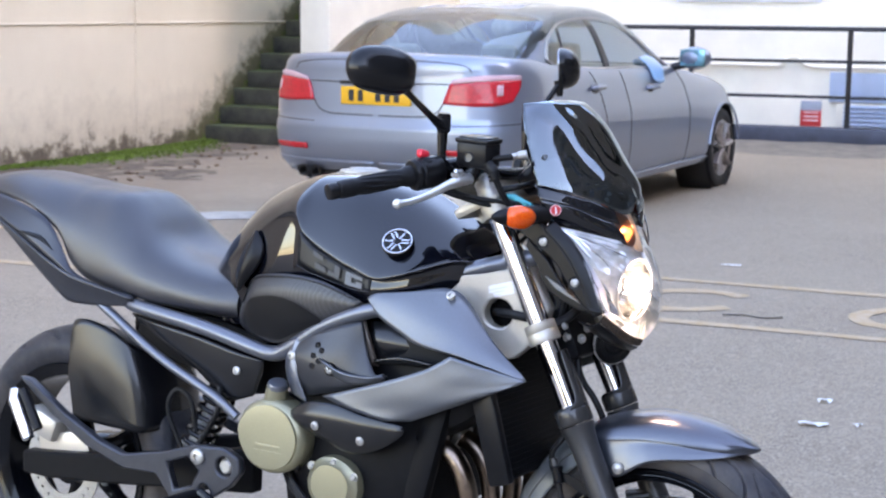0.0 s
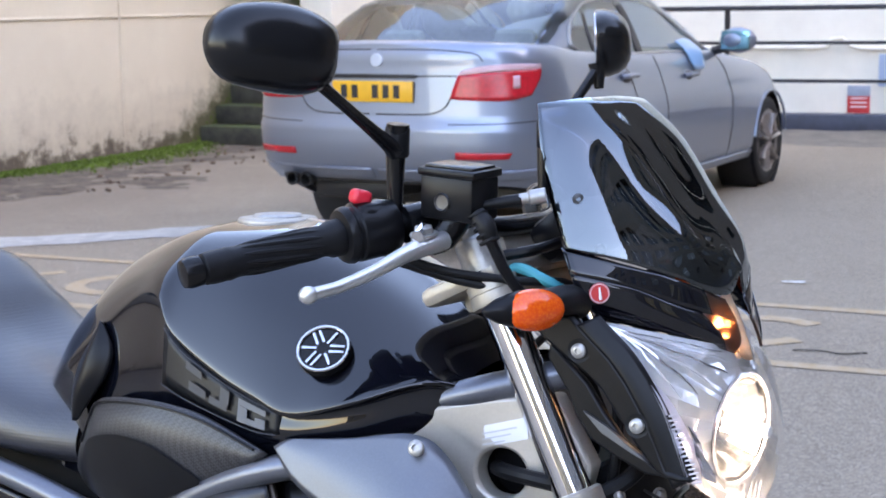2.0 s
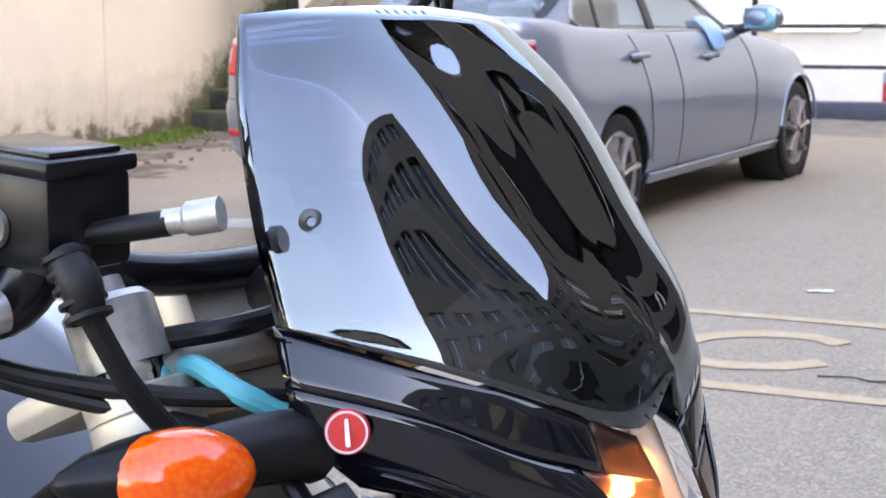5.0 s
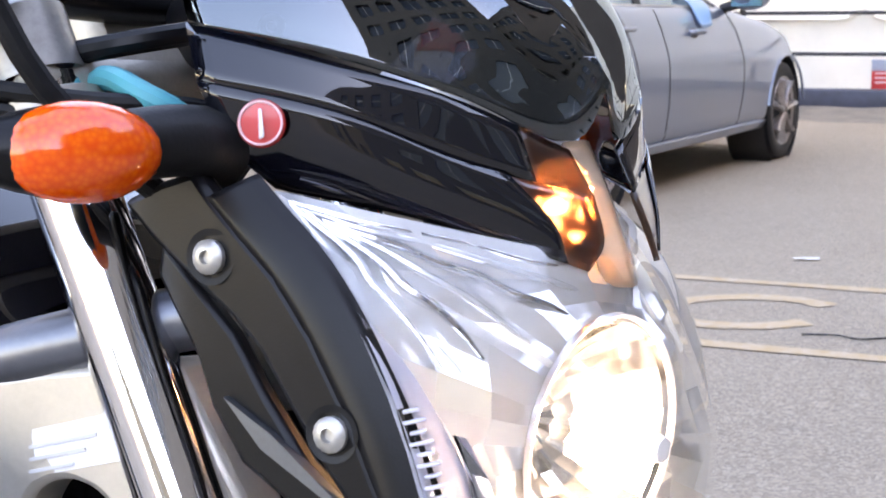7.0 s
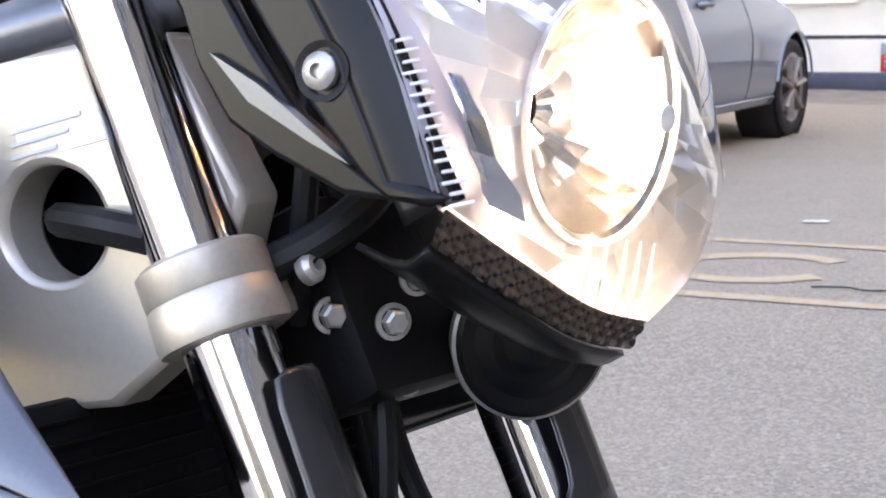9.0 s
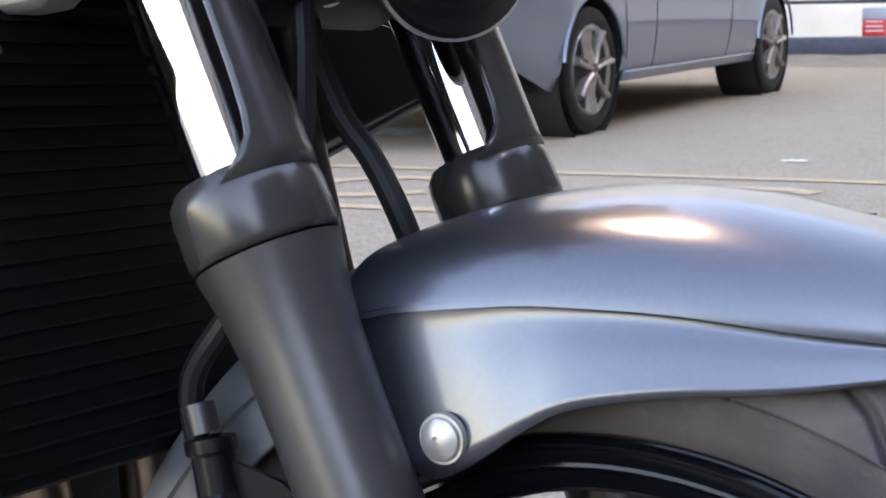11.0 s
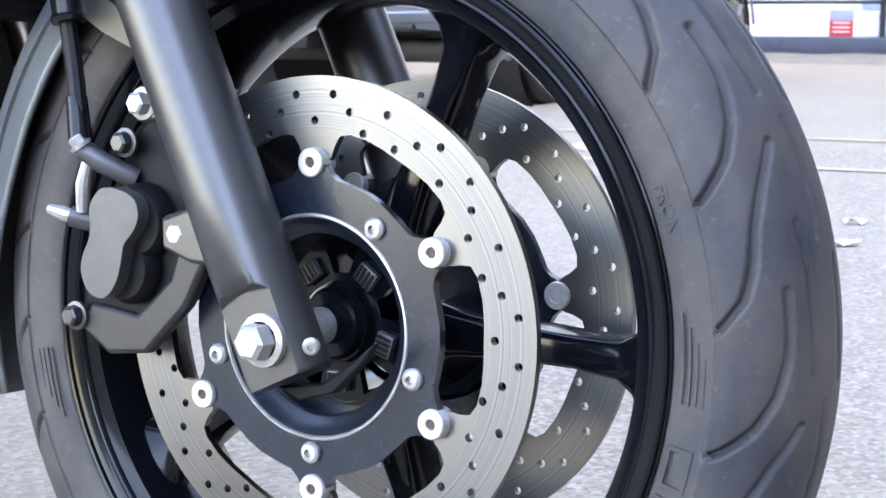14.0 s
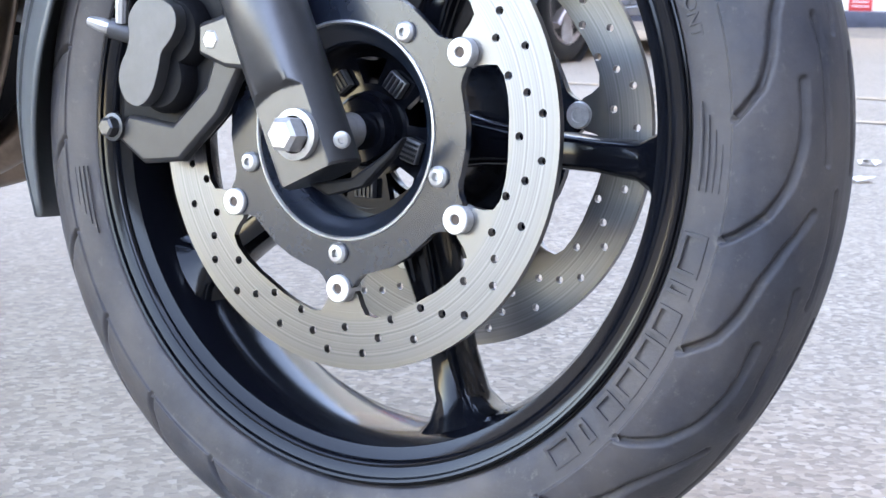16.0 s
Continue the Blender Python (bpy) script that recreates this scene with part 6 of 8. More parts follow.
# recessed side strip with a dark mark, sitting on the flank under the ridge
DARK_GLASSY = mat("tank_strip_black", (0.006, 0.0065, 0.008), 0.38, spec=0.3)
MARK_GREY = mat("mark_grey", (0.10, 0.104, 0.112), 0.5)
MARK_DARK = mat("mark_dark_grey", (0.030, 0.031, 0.035), 0.5)


def sheet_y(bm):
    """Gives the y of a sheet at x and z, from its nearest points."""
    a = np.array([v.co[:] for v in bm.verts])

    def at(x, z):
        d = (a[:, 0] - x) ** 2 + (a[:, 2] - z) ** 2
        k = np.argsort(d)[:4]
        w = 1 / (d[k] + 1e-7)
        return float((a[k, 1] * w).sum() / w.sum())
    return at


def tank_at(x, k):
    """A point of the tank's flank at x, k from the ridge (0) down to the lower edge (1)."""
    xs = [s[0] for s in TANK_ST]
    st = np.array([[p for p in s[1]] for s in TANK_ST])
    p3 = np.array([np.interp(x, xs, st[:, 4, i]) for i in range(2)])
    p4 = np.array([np.interp(x, xs, st[:, 5, i]) for i in range(2)])
    q = p3 + (p4 - p3) * k
    return q


for sd in (-1, 1):
    rows = []
    for k in (0.08, 0.5, 0.95):
        rows.append([(x, (tank_at(x, k)[0] - 0.003) * -sd, tank_at(x, k)[1]) for x in (-0.735, -0.70, -0.66, -0.62, -0.58, -0.55)])
    part("tank_strip", surf(rows, 20, 5), DARK_GLASSY, tank, "black strip with a grey mark on the tank", solid=0.004)
    b = bmesh.new()
    for x0, x1, k0, k1 in ((-0.606, -0.566, 0.22, 0.40), (-0.606, -0.592, 0.40, 0.80), (-0.606, -0.566, 0.66, 0.84), (-0.580, -0.566, 0.52, 0.66)):
        vs = []
        for x, k in ((x0, k0), (x1, k0), (x1, k1), (x0, k1)):
            q = tank_at(x, k)
            vs.append(b.verts.new((x, (q[0] - 0.0078) * -sd, q[1])))
        b.faces.new(vs)
    part("strip_mark", b, MARK_GREY, tank)
    for x0, x1, k0, k1 in ((-0.690, -0.664, 0.18, 0.34), (-0.684, -0.656, 0.52, 0.70), (-0.650, -0.622, 0.55, 0.72), (-0.634, -0.620, 0.20, 0.55)):
        b = bmesh.new()
        b.faces.new([b.verts.new((x, (tank_at(x, k)[0] - 0.0078) * -sd, tank_at(x, k)[1])) for x, k in ((x0, k0), (x1, k0), (x1, k1), (x0, k1))])
        part("strip_bar", b, MARK_DARK, tank)
    for k in (0.10, 0.93):
        part("strip_line", tube([(x, (tank_at(x, k)[0] - 0.0068) * -sd, tank_at(x, k)[1]) for x in (-0.733, -0.70, -0.66, -0.62, -0.58, -0.552)], 0.0007, 6, 30), MARK_DARK, tank)
    # round badge on the shoulder
    n = Vector((0.22, -0.70 * -sd, 0.68)).normalized()
    c = Vector((-0.503, -0.171 * -sd, 0.903))
    badge = part("badge", lathe([(0.0, 0.0042), (0.0255, 0.0042), (0.0262, 0.0058), (0.0295, 0.0058), (0.0305, 0.003), (0.0305, -0.004)], c, n, 40), SATIN_BLACK, bike, "round silver tank badge")
    part("badge_ring", lathe([(0.0262, 0.0060), (0.0270, 0.0072), (0.0290, 0.0072), (0.0298, 0.0058)], c, n, 40), CHROME, badge)
    u = n.orthogonal().normalized()
    w = n.cross(u)
    for k in range(6):
        a = math.pi * k / 3 + 0.26
        d = math.cos(a) * u + math.sin(a) * w
        s = n.cross(d)
        for off in ((-0.0036, 0.0036) if k % 2 == 0 else (0.0,)):
            b = box((0.017, 0.0030, 0.0022), Matrix.Translation(c + n * 0.0052 + d * 0.0155 + s * off) @ Matrix((d, s, n)).transposed().to_4x4(), 0.0005)
            part("badge_bar", b, CHROME, badge)


def carbon_nodes(nt, b, vec):
    mp = nt.nodes.new("ShaderNodeMapping")
    mp.inputs["Rotation"].default_value = (0.6, 0.5, 0.78)
    nt.links.new(vec, mp.inputs["Vector"])
    c = nt.nodes.new("ShaderNodeTexChecker")
    c.inputs["Scale"].default_value = 330
    nt.links.new(mp.outputs[0], c.inputs["Vector"])
    col = mix(nt, c.outputs["Fac"], (0.009, 0.009, 0.011), (0.033, 0.033, 0.037))
    nt.links.new(col, b.inputs["Base Color"])
    b.inputs["Roughness"].default_value = 0.36
    bump_to(nt, b, c.outputs["Fac"], 0.15, 0.0008)


KNEE_PAD = surface_mat("woven_black_pad", carbon_nodes)
for sd in (-1, 1):
    # knee panel below the tank
    rows = [
        [(-0.862, -0.158, 0.783), (-0.830, -0.174, 0.811), (-0.760, -0.188, 0.822), (-0.703, -0.194, 0.823), (-0.646, -0.198, 0.816), (-0.560, -0.199, 0.788)],
        [(-0.876, -0.162, 0.748), (-0.830, -0.185, 0.775), (-0.760, -0.198, 0.785), (-0.703, -0.203, 0.785), (-0.646, -0.205, 0.785), (-0.565, -0.202, 0.782)],
        [(-0.884, -0.160, 0.718), (-0.835, -0.180, 0.715), (-0.765, -0.192, 0.712), (-0.712, -0.198, 0.728), (-0.660, -0.202, 0.748), (-0.572, -0.202, 0.778)],
        [(-0.884, -0.152, 0.700), (-0.838, -0.170, 0.688), (-0.768, -0.184, 0.682), (-0.712, -0.192, 0.704), (-0.660, -0.197, 0.732), (-0.580, -0.199, 0.772)],
    ]
    b = surf(rows, 30, 22)
    knee_y = sheet_y(b)
    b.free()
    knee = part("knee_panel", surf(sided(rows, sd), 30, 22), KNEE_PAD, bike, "black panel under the tank with woven grip pad", solid=0.006)
    top = ((-0.862, 0.732), (-0.840, 0.762), (-0.797, 0.776), (-0.753, 0.778), (-0.706, 0.769), (-0.650, 0.745))
    low = ((-0.866, 0.702), (-0.838, 0.694), (-0.795, 0.691), (-0.757, 0.692), (-0.712, 0.712), (-0.652, 0.739))
    rows = []
    for f in (0.0, 0.3, 0.65, 1.0):
        mid = [(p[0] + (q[0] - p[0]) * f, p[1] + (q[1] - p[1]) * f) for p, q in zip(top, low)]
        rows.append([(x, knee_y(x, z) - 0.0042, z) for x, z in mid])
    part("knee_inset", surf(sided(rows, sd), 24, 12), BLACK_PLASTIC, knee, "plain black inset")
    b = tube([(x, (knee_y(x, z) - 0.003) * -sd, z) for x, z in ((-0.868, 0.752), (-0.850, 0.790), (-0.828, 0.8075), (-0.760, 0.8175), (-0.703, 0.8185), (-0.646, 0.8115), (-0.575, 0.7905))], 0.0016, 8, 40)
    part("pad_rim", b, BLACK_PLASTIC, knee)
    # leaf-shaped piece between tank and seat
    rows = [
        [(-0.864, -0.138, 0.897), (-0.858, -0.146, 0.898), (-0.852, -0.146, 0.895)],
        [(-0.881, -0.140, 0.870), (-0.858, -0.160, 0.872), (-0.833, -0.152, 0.868)],
        [(-0.898, -0.143, 0.840), (-0.866, -0.168, 0.840), (-0.835, -0.160, 0.837)],
        [(-0.906, -0.146, 0.805), (-0.880, -0.169, 0.806), (-0.856, -0.163, 0.806)],
        [(-0.900, -0.148, 0.775), (-0.892, -0.161, 0.774), (-0.884, -0.161, 0.774)],
    ]
    part("tank_flank", surf(sided(rows, sd), 12, 20), BLACK_PLASTIC, tank, "black leaf-shaped piece between tank and seat", solid=0.005)


def vinyl_nodes(nt, b, vec):
    """Black vinyl with small pressed dots."""
    v = nt.nodes.new("ShaderNodeTexVoronoi")
    v.inputs["Scale"].default_value, v.inputs["Randomness"].default_value = 240, 0.15
    nt.links.new(vec, v.inputs["Vector"])
    n = noise_tex(nt, vec, 14, 6, 0.65)
    nt.links.new(ramp(nt, n, [(0.3, (0.012, 0.012, 0.016)), (0.7, (0.019, 0.019, 0.024))]), b.inputs["Base Color"])
    nt.links.new(ramp(nt, n, [(0.3, (0.34, 0.34, 0.34)), (0.7, (0.42, 0.42, 0.42))]), b.inputs["Roughness"])
    b.inputs["Specular IOR Level"].default_value = 0.85
    bump_to(nt, b, v.outputs["Distance"], 0.30, 0.0012)


SEAT_VINYL = surface_mat("seat_vinyl", vinyl_nodes)
SEAT_ST = [
    (-0.905, [(0.0, 0.806), (-0.070, 0.804), (-0.115, 0.786), (-0.140, 0.748), (-0.136, 0.716), (-0.10, 0.70)]),
    (-0.980, [(0.0, 0.800), (-0.080, 0.800), (-0.135, 0.783), (-0.158, 0.751), (-0.153, 0.720), (-0.11, 0.705)]),
    (-1.080, [(0.0, 0.814), (-0.085, 0.817), (-0.142, 0.802), (-0.168, 0.764), (-0.162, 0.727), (-0.12, 0.712)]),
    (-1.150, [(0.0, 0.845), (-0.085, 0.846), (-0.138, 0.828), (-0.168, 0.780), (-0.164, 0.734), (-0.12, 0.72)]),
    (-1.205, [(0.0, 0.900), (-0.080, 0.896), (-0.130, 0.866), (-0.163, 0.800), (-0.162, 0.743), (-0.12, 0.73)]),
    (-1.260, [(0.0, 0.940), (-0.075, 0.934), (-0.121, 0.903), (-0.157, 0.822), (-0.158, 0.750), (-0.115, 0.738)]),
    (-1.320, [(0.0, 0.948), (-0.074, 0.942), (-0.116, 0.914), (-0.150, 0.845), (-0.154, 0.764), (-0.11, 0.752)]),
    (-1.365, [(0.0, 0.950), (-0.073, 0.944), (-0.114, 0.920), (-0.146, 0.864), (-0.150, 0.795), (-0.105, 0.78)]),
    (-1.405, [(0.0, 0.952), (-0.072, 0.946), (-0.112, 0.924), (-0.142, 0.886), (-0.146, 0.850), (-0.10, 0.84)]),
    (-1.500, [(0.0, 0.962), (-0.070, 0.957), (-0.108, 0.942), (-0.134, 0.918), (-0.136, 0.900), (-0.09, 0.89)]),
    (-1.620, [(0.0, 0.970), (-0.064, 0.966), (-0.098, 0.953), (-0.115, 0.934), (-0.114, 0.917), (-0.08, 0.905)]),
    (-1.740, [(0.0, 0.948), (-0.050, 0.944), (-0.075, 0.934), (-0.085, 0.920), (-0.08, 0.91), (-0.06, 0.90)]),
]
b = surf([[(x, y, z) for y, z in st] for x, st in SEAT_ST], 28, 72, mirror=True)
part("seat", b, SEAT_VINYL, bike, "black stepped vinyl seat", angle=60)

for sd in (-1, 1):
    # tail fairing under the pillion seat
    edge = [(-1.720, -0.098, 0.928), (-1.600, -0.128, 0.920), (-1.500, -0.145, 0.900), (-1.430, -0.154, 0.876), (-1.380, -0.160, 0.822), (-1.340, -0.164, 0.772), (-1.260, -0.167, 0.749), (-1.165, -0.165, 0.735)]
    crease = [(-1.720, -0.122, 0.905), (-1.600, -0.152, 0.876), (-1.500, -0.167, 0.837), (-1.430, -0.173, 0.803), (-1.370, -0.175, 0.777), (-1.330, -0.175, 0.764), (-1.250, -0.175, 0.748), (-1.160, -0.169, 0.729)]
    under = [(-1.720, -0.100, 0.885), (-1.600, -0.135, 0.860), (-1.500, -0.152, 0.800), (-1.430, -0.158, 0.753), (-1.380, -0.160, 0.719), (-1.345, -0.160, 0.703), (-1.265, -0.162, 0.704), (-1.175, -0.164, 0.712)]
    part("tail_panel", surf(sided([edge, crease], sd), 36, 6), TAIL_GREY, bike, "dark grey tail panel", solid=0.004)
    part("tail_underpanel", surf(sided([crease, [tuple((p + q) / 2 + e for p, q, e in zip(a, c, (0, 0.002, 0))) for a, c in zip(crease, under)], under], sd), 36, 8), TAIL_GREY, bike, "dark grey underside of the tail", solid=0.004)
    # slot between seat and tail panel
    part("tail_slot", tube([(x, y * -sd, z) for x, y, z in ((-1.512, -0.166, 0.846), (-1.465, -0.170, 0.842), (-1.430, -0.1665, 0.832), (-1.390, -0.1665, 0.806))], [0.0015, 0.004, 0.0045, 0.001], 8, 16), BLACK_RUBBER, bike)
    # main side tube and the lower brace
    t = [(-1.185, -0.150, 0.716), (-1.142, -0.160, 0.711), (-0.966, -0.172, 0.690), (-0.845, -0.178, 0.668), (-0.785, -0.182, 0.660), (-0.745, -0.184, 0.672), (-0.655, -0.190, 0.728), (-0.560, -0.192, 0.768), (-0.48, -0.172, 0.785), (-0.42, -0.13, 0.785)]
    part("frame_tube", tube([(x, y * -sd, z) for x, y, z in t], 0.0152, 18, 60), FRAME_GREY, bike, "blue-grey painted frame tube")
    t = [(-1.300, -0.150, 0.722), (-1.247, -0.158, 0.698), (-1.093, -0.168, 0.617), (-0.939, -0.172, 0.554), (-0.880, -0.165, 0.515)]
    part("frame_brace", tube([(x, y * -sd, z) for x, y, z in t], 0.0100, 14, 30), FRAME_GREY, bike, "blue-grey painted frame brace")
    # black side panel between the tubes
    rows = [
        [(-1.190, -0.140, 0.690), (-1.110, -0.160, 0.682), (-0.980, -0.170, 0.668), (-0.880, -0.176, 0.650), (-0.815, -0.172, 0.640)],
        [(-1.160, -0.132, 0.665), (-1.080, -0.152, 0.640), (-0.980, -0.165, 0.620), (-0.890, -0.172, 0.610), (-0.818, -0.168, 0.612)],
        [(-1.080, -0.120, 0.622), (-1.020, -0.135, 0.596), (-0.960, -0.148, 0.566), (-0.905, -0.155, 0.545), (-0.850, -0.150, 0.560)],
    ]
    sp = part("side_panel", surf(sided(rows, sd), 26, 14), SHINY_PLASTIC, bike, "satin black side panel", solid=0.005)
    part("panel_bolt", bolt((-0.876, 0.173 * sd, 0.612), (0.05, sd, 0.12), 0.0090, 0.006), STEEL, sp)
    # grey air scoop fairing: upper and lower arm meeting at the tip
    upper = [
        [(-0.549, -0.200, 0.797), (-0.516, -0.210, 0.767), (-0.464, -0.216, 0.741), (-0.420, -0.220, 0.724), (-0.338, -0.214, 0.712), (-0.212, -0.190, 0.680)],
        [(-0.540, -0.199, 0.803), (-0.490, -0.204, 0.795), (-0.425, -0.206, 0.780), (-0.375, -0.204, 0.764), (-0.310, -0.198, 0.730), (-0.211, -0.189, 0.681)],
        [(-0.530, -0.197, 0.808), (-0.456, -0.192, 0.818), (-0.385, -0.176, 0.829), (-0.348, -0.165, 0.808), (-0.288, -0.172, 0.740), (-0.210, -0.188, 0.682)],
    ]
    sc = part("air_scoop", surf(sided(upper, sd), 40, 14), GREY_PAINT, bike, "grey metallic air scoop fairing", solid=0.005)
    lower = [
        [(-0.350, -0.224, 0.712), (-0.300, -0.212, 0.700), (-0.255, -0.200, 0.690), (-0.212, -0.190, 0.680)],
        [(-0.400, -0.232, 0.682), (-0.350, -0.226, 0.668), (-0.290, -0.212, 0.664), (-0.216, -0.192, 0.676)],
        [(-0.490, -0.236, 0.648), (-0.430, -0.236, 0.626), (-0.350, -0.226, 0.626), (-0.262, -0.204, 0.654)],
        [(-0.625, -0.230, 0.603), (-0.560, -0.236, 0.588), (-0.480, -0.238, 0.578), (-0.425, -0.228, 0.582)],
    ]
    part("scoop_lower", surf(sided(lower, sd), 16, 24), GREY_PAINT, sc, "lower arm of the air scoop", solid=0.005)
    duct = [[(-0.600, -0.186, 0.748), (-0.580, -0.190, 0.752), (-0.562, -0.184, 0.754)], [(-0.582, -0.188, 0.712), (-0.563, -0.193, 0.715), (-0.546, -0.186, 0.716)], [(-0.562, -0.186, 0.668), (-0.545, -0.191, 0.667), (-0.528, -0.184, 0.666)]]
    part("duct_band", surf(sided(duct, sd), 8, 14), mat("brown_grey_duct", (0.075, 0.060, 0.050), 0.34, metal=0.5), sc, "brownish rim of the inner duct", solid=0.004)
    part("duct_wall", surf(sided([[(-0.560, -0.168, 0.752), (-0.490, -0.155, 0.750), (-0.420, -0.140, 0.745)], [(-0.545, -0.182, 0.715), (-0.480, -0.172, 0.712), (-0.410, -0.155, 0.708)], [(-0.528, -0.168, 0.668), (-0.470, -0.160, 0.668), (-0.400, -0.145, 0.668)]], sd), 14, 14), SHINY_PLASTIC, sc, "black rounded inner duct", solid=0.004)
    part("duct_fin", surf(sided([[(-0.530, -0.196, 0.682), (-0.467, -0.202, 0.695), (-0.402, -0.198, 0.690)], [(-0.520, -0.190, 0.674), (-0.460, -0.194, 0.681), (-0.405, -0.192, 0.680)]], sd), 16, 4), SHINY_PLASTIC, sc, "black curved fin in the scoop", solid=0.005)
    part("scoop_bolt", bolt((-0.372, 0.188 * sd, 0.818), (0.1, sd, 0.35), 0.0088, 0.006), STEEL, sc)
    # dark intake panel with vent holes and flares
    rows = [
        [(-0.700, -0.196, 0.708), (-0.660, -0.202, 0.722), (-0.600, -0.204, 0.742), (-0.560, -0.198, 0.752)],
        [(-0.712, -0.208, 0.668), (-0.655, -0.218, 0.672), (-0.590, -0.216, 0.685), (-0.545, -0.200, 0.700)],
        [(-0.712, -0.204, 0.625), (-0.660, -0.216, 0.625), (-0.590, -0.220, 0.632), (-0.520, -0.212, 0.658)],
        [(-0.690, -0.194, 0.588), (-0.640, -0.206, 0.600), (-0.570, -0.214, 0.622), (-0.492, -0.210, 0.655)],
    ]
    b = surf(rows, 22, 18)
    panel_y = sheet_y(b)
    b.free()
    ip = part("intake_panel", surf(sided(rows, sd), 22, 18), mat("dark_grey_plastic", (0.032, 0.034, 0.040), 0.32, metal=0.4, var=0.08, vscale=200), bike, "dark grey engine intake panel with vent holes", solid=0.004)
    for x, z in ((-0.6495, 0.6965), (-0.6385, 0.6873), (-0.6564, 0.6761), (-0.642, 0.6673), (-0.6582, 0.6558)):
        part("vent_hole", lathe([(0.0, 0.0006), (0.0052, 0.0006), (0.0058, 0.0010), (0.0064, -0.002)], (x, (0.0008 - panel_y(x, z)) * sd, z), (0, sd, 0.16), 14), RADIATOR, ip)
    part("bolt_recess", lathe([(0.0, 0.0005), (0.0115, 0.0005), (0.0128, 0.0014), (0.0140, -0.002)], (-0.614, (0.0006 - panel_y(-0.614, 0.655)) * sd, 0.655), (0, sd, 0.1), 24), RADIATOR, ip)
    part("intake_bolt", bolt((-0.614, (0.0012 - panel_y(-0.614, 0.655)) * sd, 0.655), (0.05, sd, 0.1), 0.0086, 0.006), STEEL, ip)
    part("intake_fin", surf(sided([[(-0.640, -0.224, 0.672), (-0.585, -0.234, 0.655), (-0.520, -0.232, 0.652), (-0.492, -0.222, 0.660)], [(-0.600, -0.222, 0.640), (-0.560, -0.228, 0.634), (-0.515, -0.224, 0.640), (-0.492, -0.216, 0.650)]], sd), 16, 6), GREY_PAINT, ip, "grey flared fin", solid=0.004)
    rows = [
        [(-0.738, -0.188, 0.690), (-0.715, -0.200, 0.702), (-0.695, -0.200, 0.700)],
        [(-0.738, -0.196, 0.640), (-0.715, -0.212, 0.645), (-0.698, -0.212, 0.640)],
        [(-0.728, -0.190, 0.590), (-0.700, -0.206, 0.588), (-0.676, -0.210, 0.580)],
    ]
    rp = part("engine_mount_panel", surf(sided(rows, sd), 10, 18), FRAME_GREY, bike, "grey engine mount panel", solid=0.006)
    part("mount_bolt", bolt((-0.714, 0.207 * sd, 0.668), (0, sd, 0.1), 0.0092, 0.006), STEEL, rp)
    # black lower panel over the engine
    rows = [
        [(-0.708, -0.216, 0.562), (-0.665, -0.226, 0.585), (-0.600, -0.234, 0.592), (-0.520, -0.240, 0.580), (-0.440, -0.232, 0.572)],
        [(-0.700, -0.222, 0.548), (-0.655, -0.236, 0.562), (-0.590, -0.243, 0.565), (-0.520, -0.244, 0.560), (-0.438, -0.234, 0.556)],
        [(-0.668, -0.222, 0.530), (-0.630, -0.234, 0.532), (-0.575, -0.238, 0.526), (-0.520, -0.238, 0.524), (-0.470, -0.230, 0.530)],
        [(-0.640, -0.210, 0.515), (-0.600, -0.220, 0.506), (-0.560, -0.224, 0.500), (-0.520, -0.224, 0.505), (-0.488, -0.220, 0.518)],
    ]
    lp = part("lower_panel", surf(sided(rows, sd), 24, 14), SHINY_PLASTIC, bike, "black engine side panel", solid=0.004)
    for x, z in ((-0.632, 0.546), (-0.528, 0.532)):
        part("lower_bolt", bolt((x, 0.2385 * sd, z), (0, sd, -0.15), 0.0088, 0.006), STEEL, lp)
    # silver headstock plate with a round hole
    hole = circle(-0.317, 0.783, 0.027, 32)
    out = [(-0.42, 0.825), (-0.395, 0.848), (-0.330, 0.862), (-0.262, 0.872), (-0.222, 0.800), (-0.235, 0.745), (-0.285, 0.700), (-0.345, 0.690), (-0.40, 0.74)]
    hp = part("headstock_plate", plate(out, 0.112 * sd, 0.085 * sd, holes=[hole], bend=lambda x, z: -0.25 * sd * max(0, x + 0.33) + 0.35 * sd * max(0, -0.34 - x)), PLATE_ALLOY, bike, "silver headstock side plate with a round hole", bevel=0.004)
    if sd < 0:
        lab = [(-0.346, 0.830), (-0.290, 0.846), (-0.288, 0.823), (-0.342, 0.808)]
        part("plate_label", plate(lab, -0.1135, -0.1125, bend=lambda x, z: 0.25 * max(0, x + 0.33) - 0.35 * max(0, -0.34 - x)), mat("label_white", (0.72, 0.72, 0.74), 0.5), hp, "small white data label")
        for k in range(3):
            part("label_bar", plate([(-0.337, 0.8250 - 0.006 * k), (-0.300 - 0.006 * k, 0.8355 - 0.0077 * k), (-0.300 - 0.006 * k, 0.8337 - 0.0077 * k), (-0.337, 0.8232 - 0.006 * k)], -0.1142, -0.1136, bend=lambda x, z: 0.25 * max(0, x + 0.33) - 0.35 * max(0, -0.34 - x)), mat("label_grey", (0.52, 0.52, 0.53), 0.6), hp)
    part("hole_shade", plate(circle(-0.317, 0.783, 0.030, 20), 0.070 * sd, 0.066 * sd), RADIATOR, hp)
    part("upper_tube", tube([(-0.40, 0.112 * sd, 0.850), (-0.34, 0.104 * sd, 0.870), (-0.26, 0.075 * sd, 0.892)], 0.016, 14, 16), FRAME_GREY, hp)
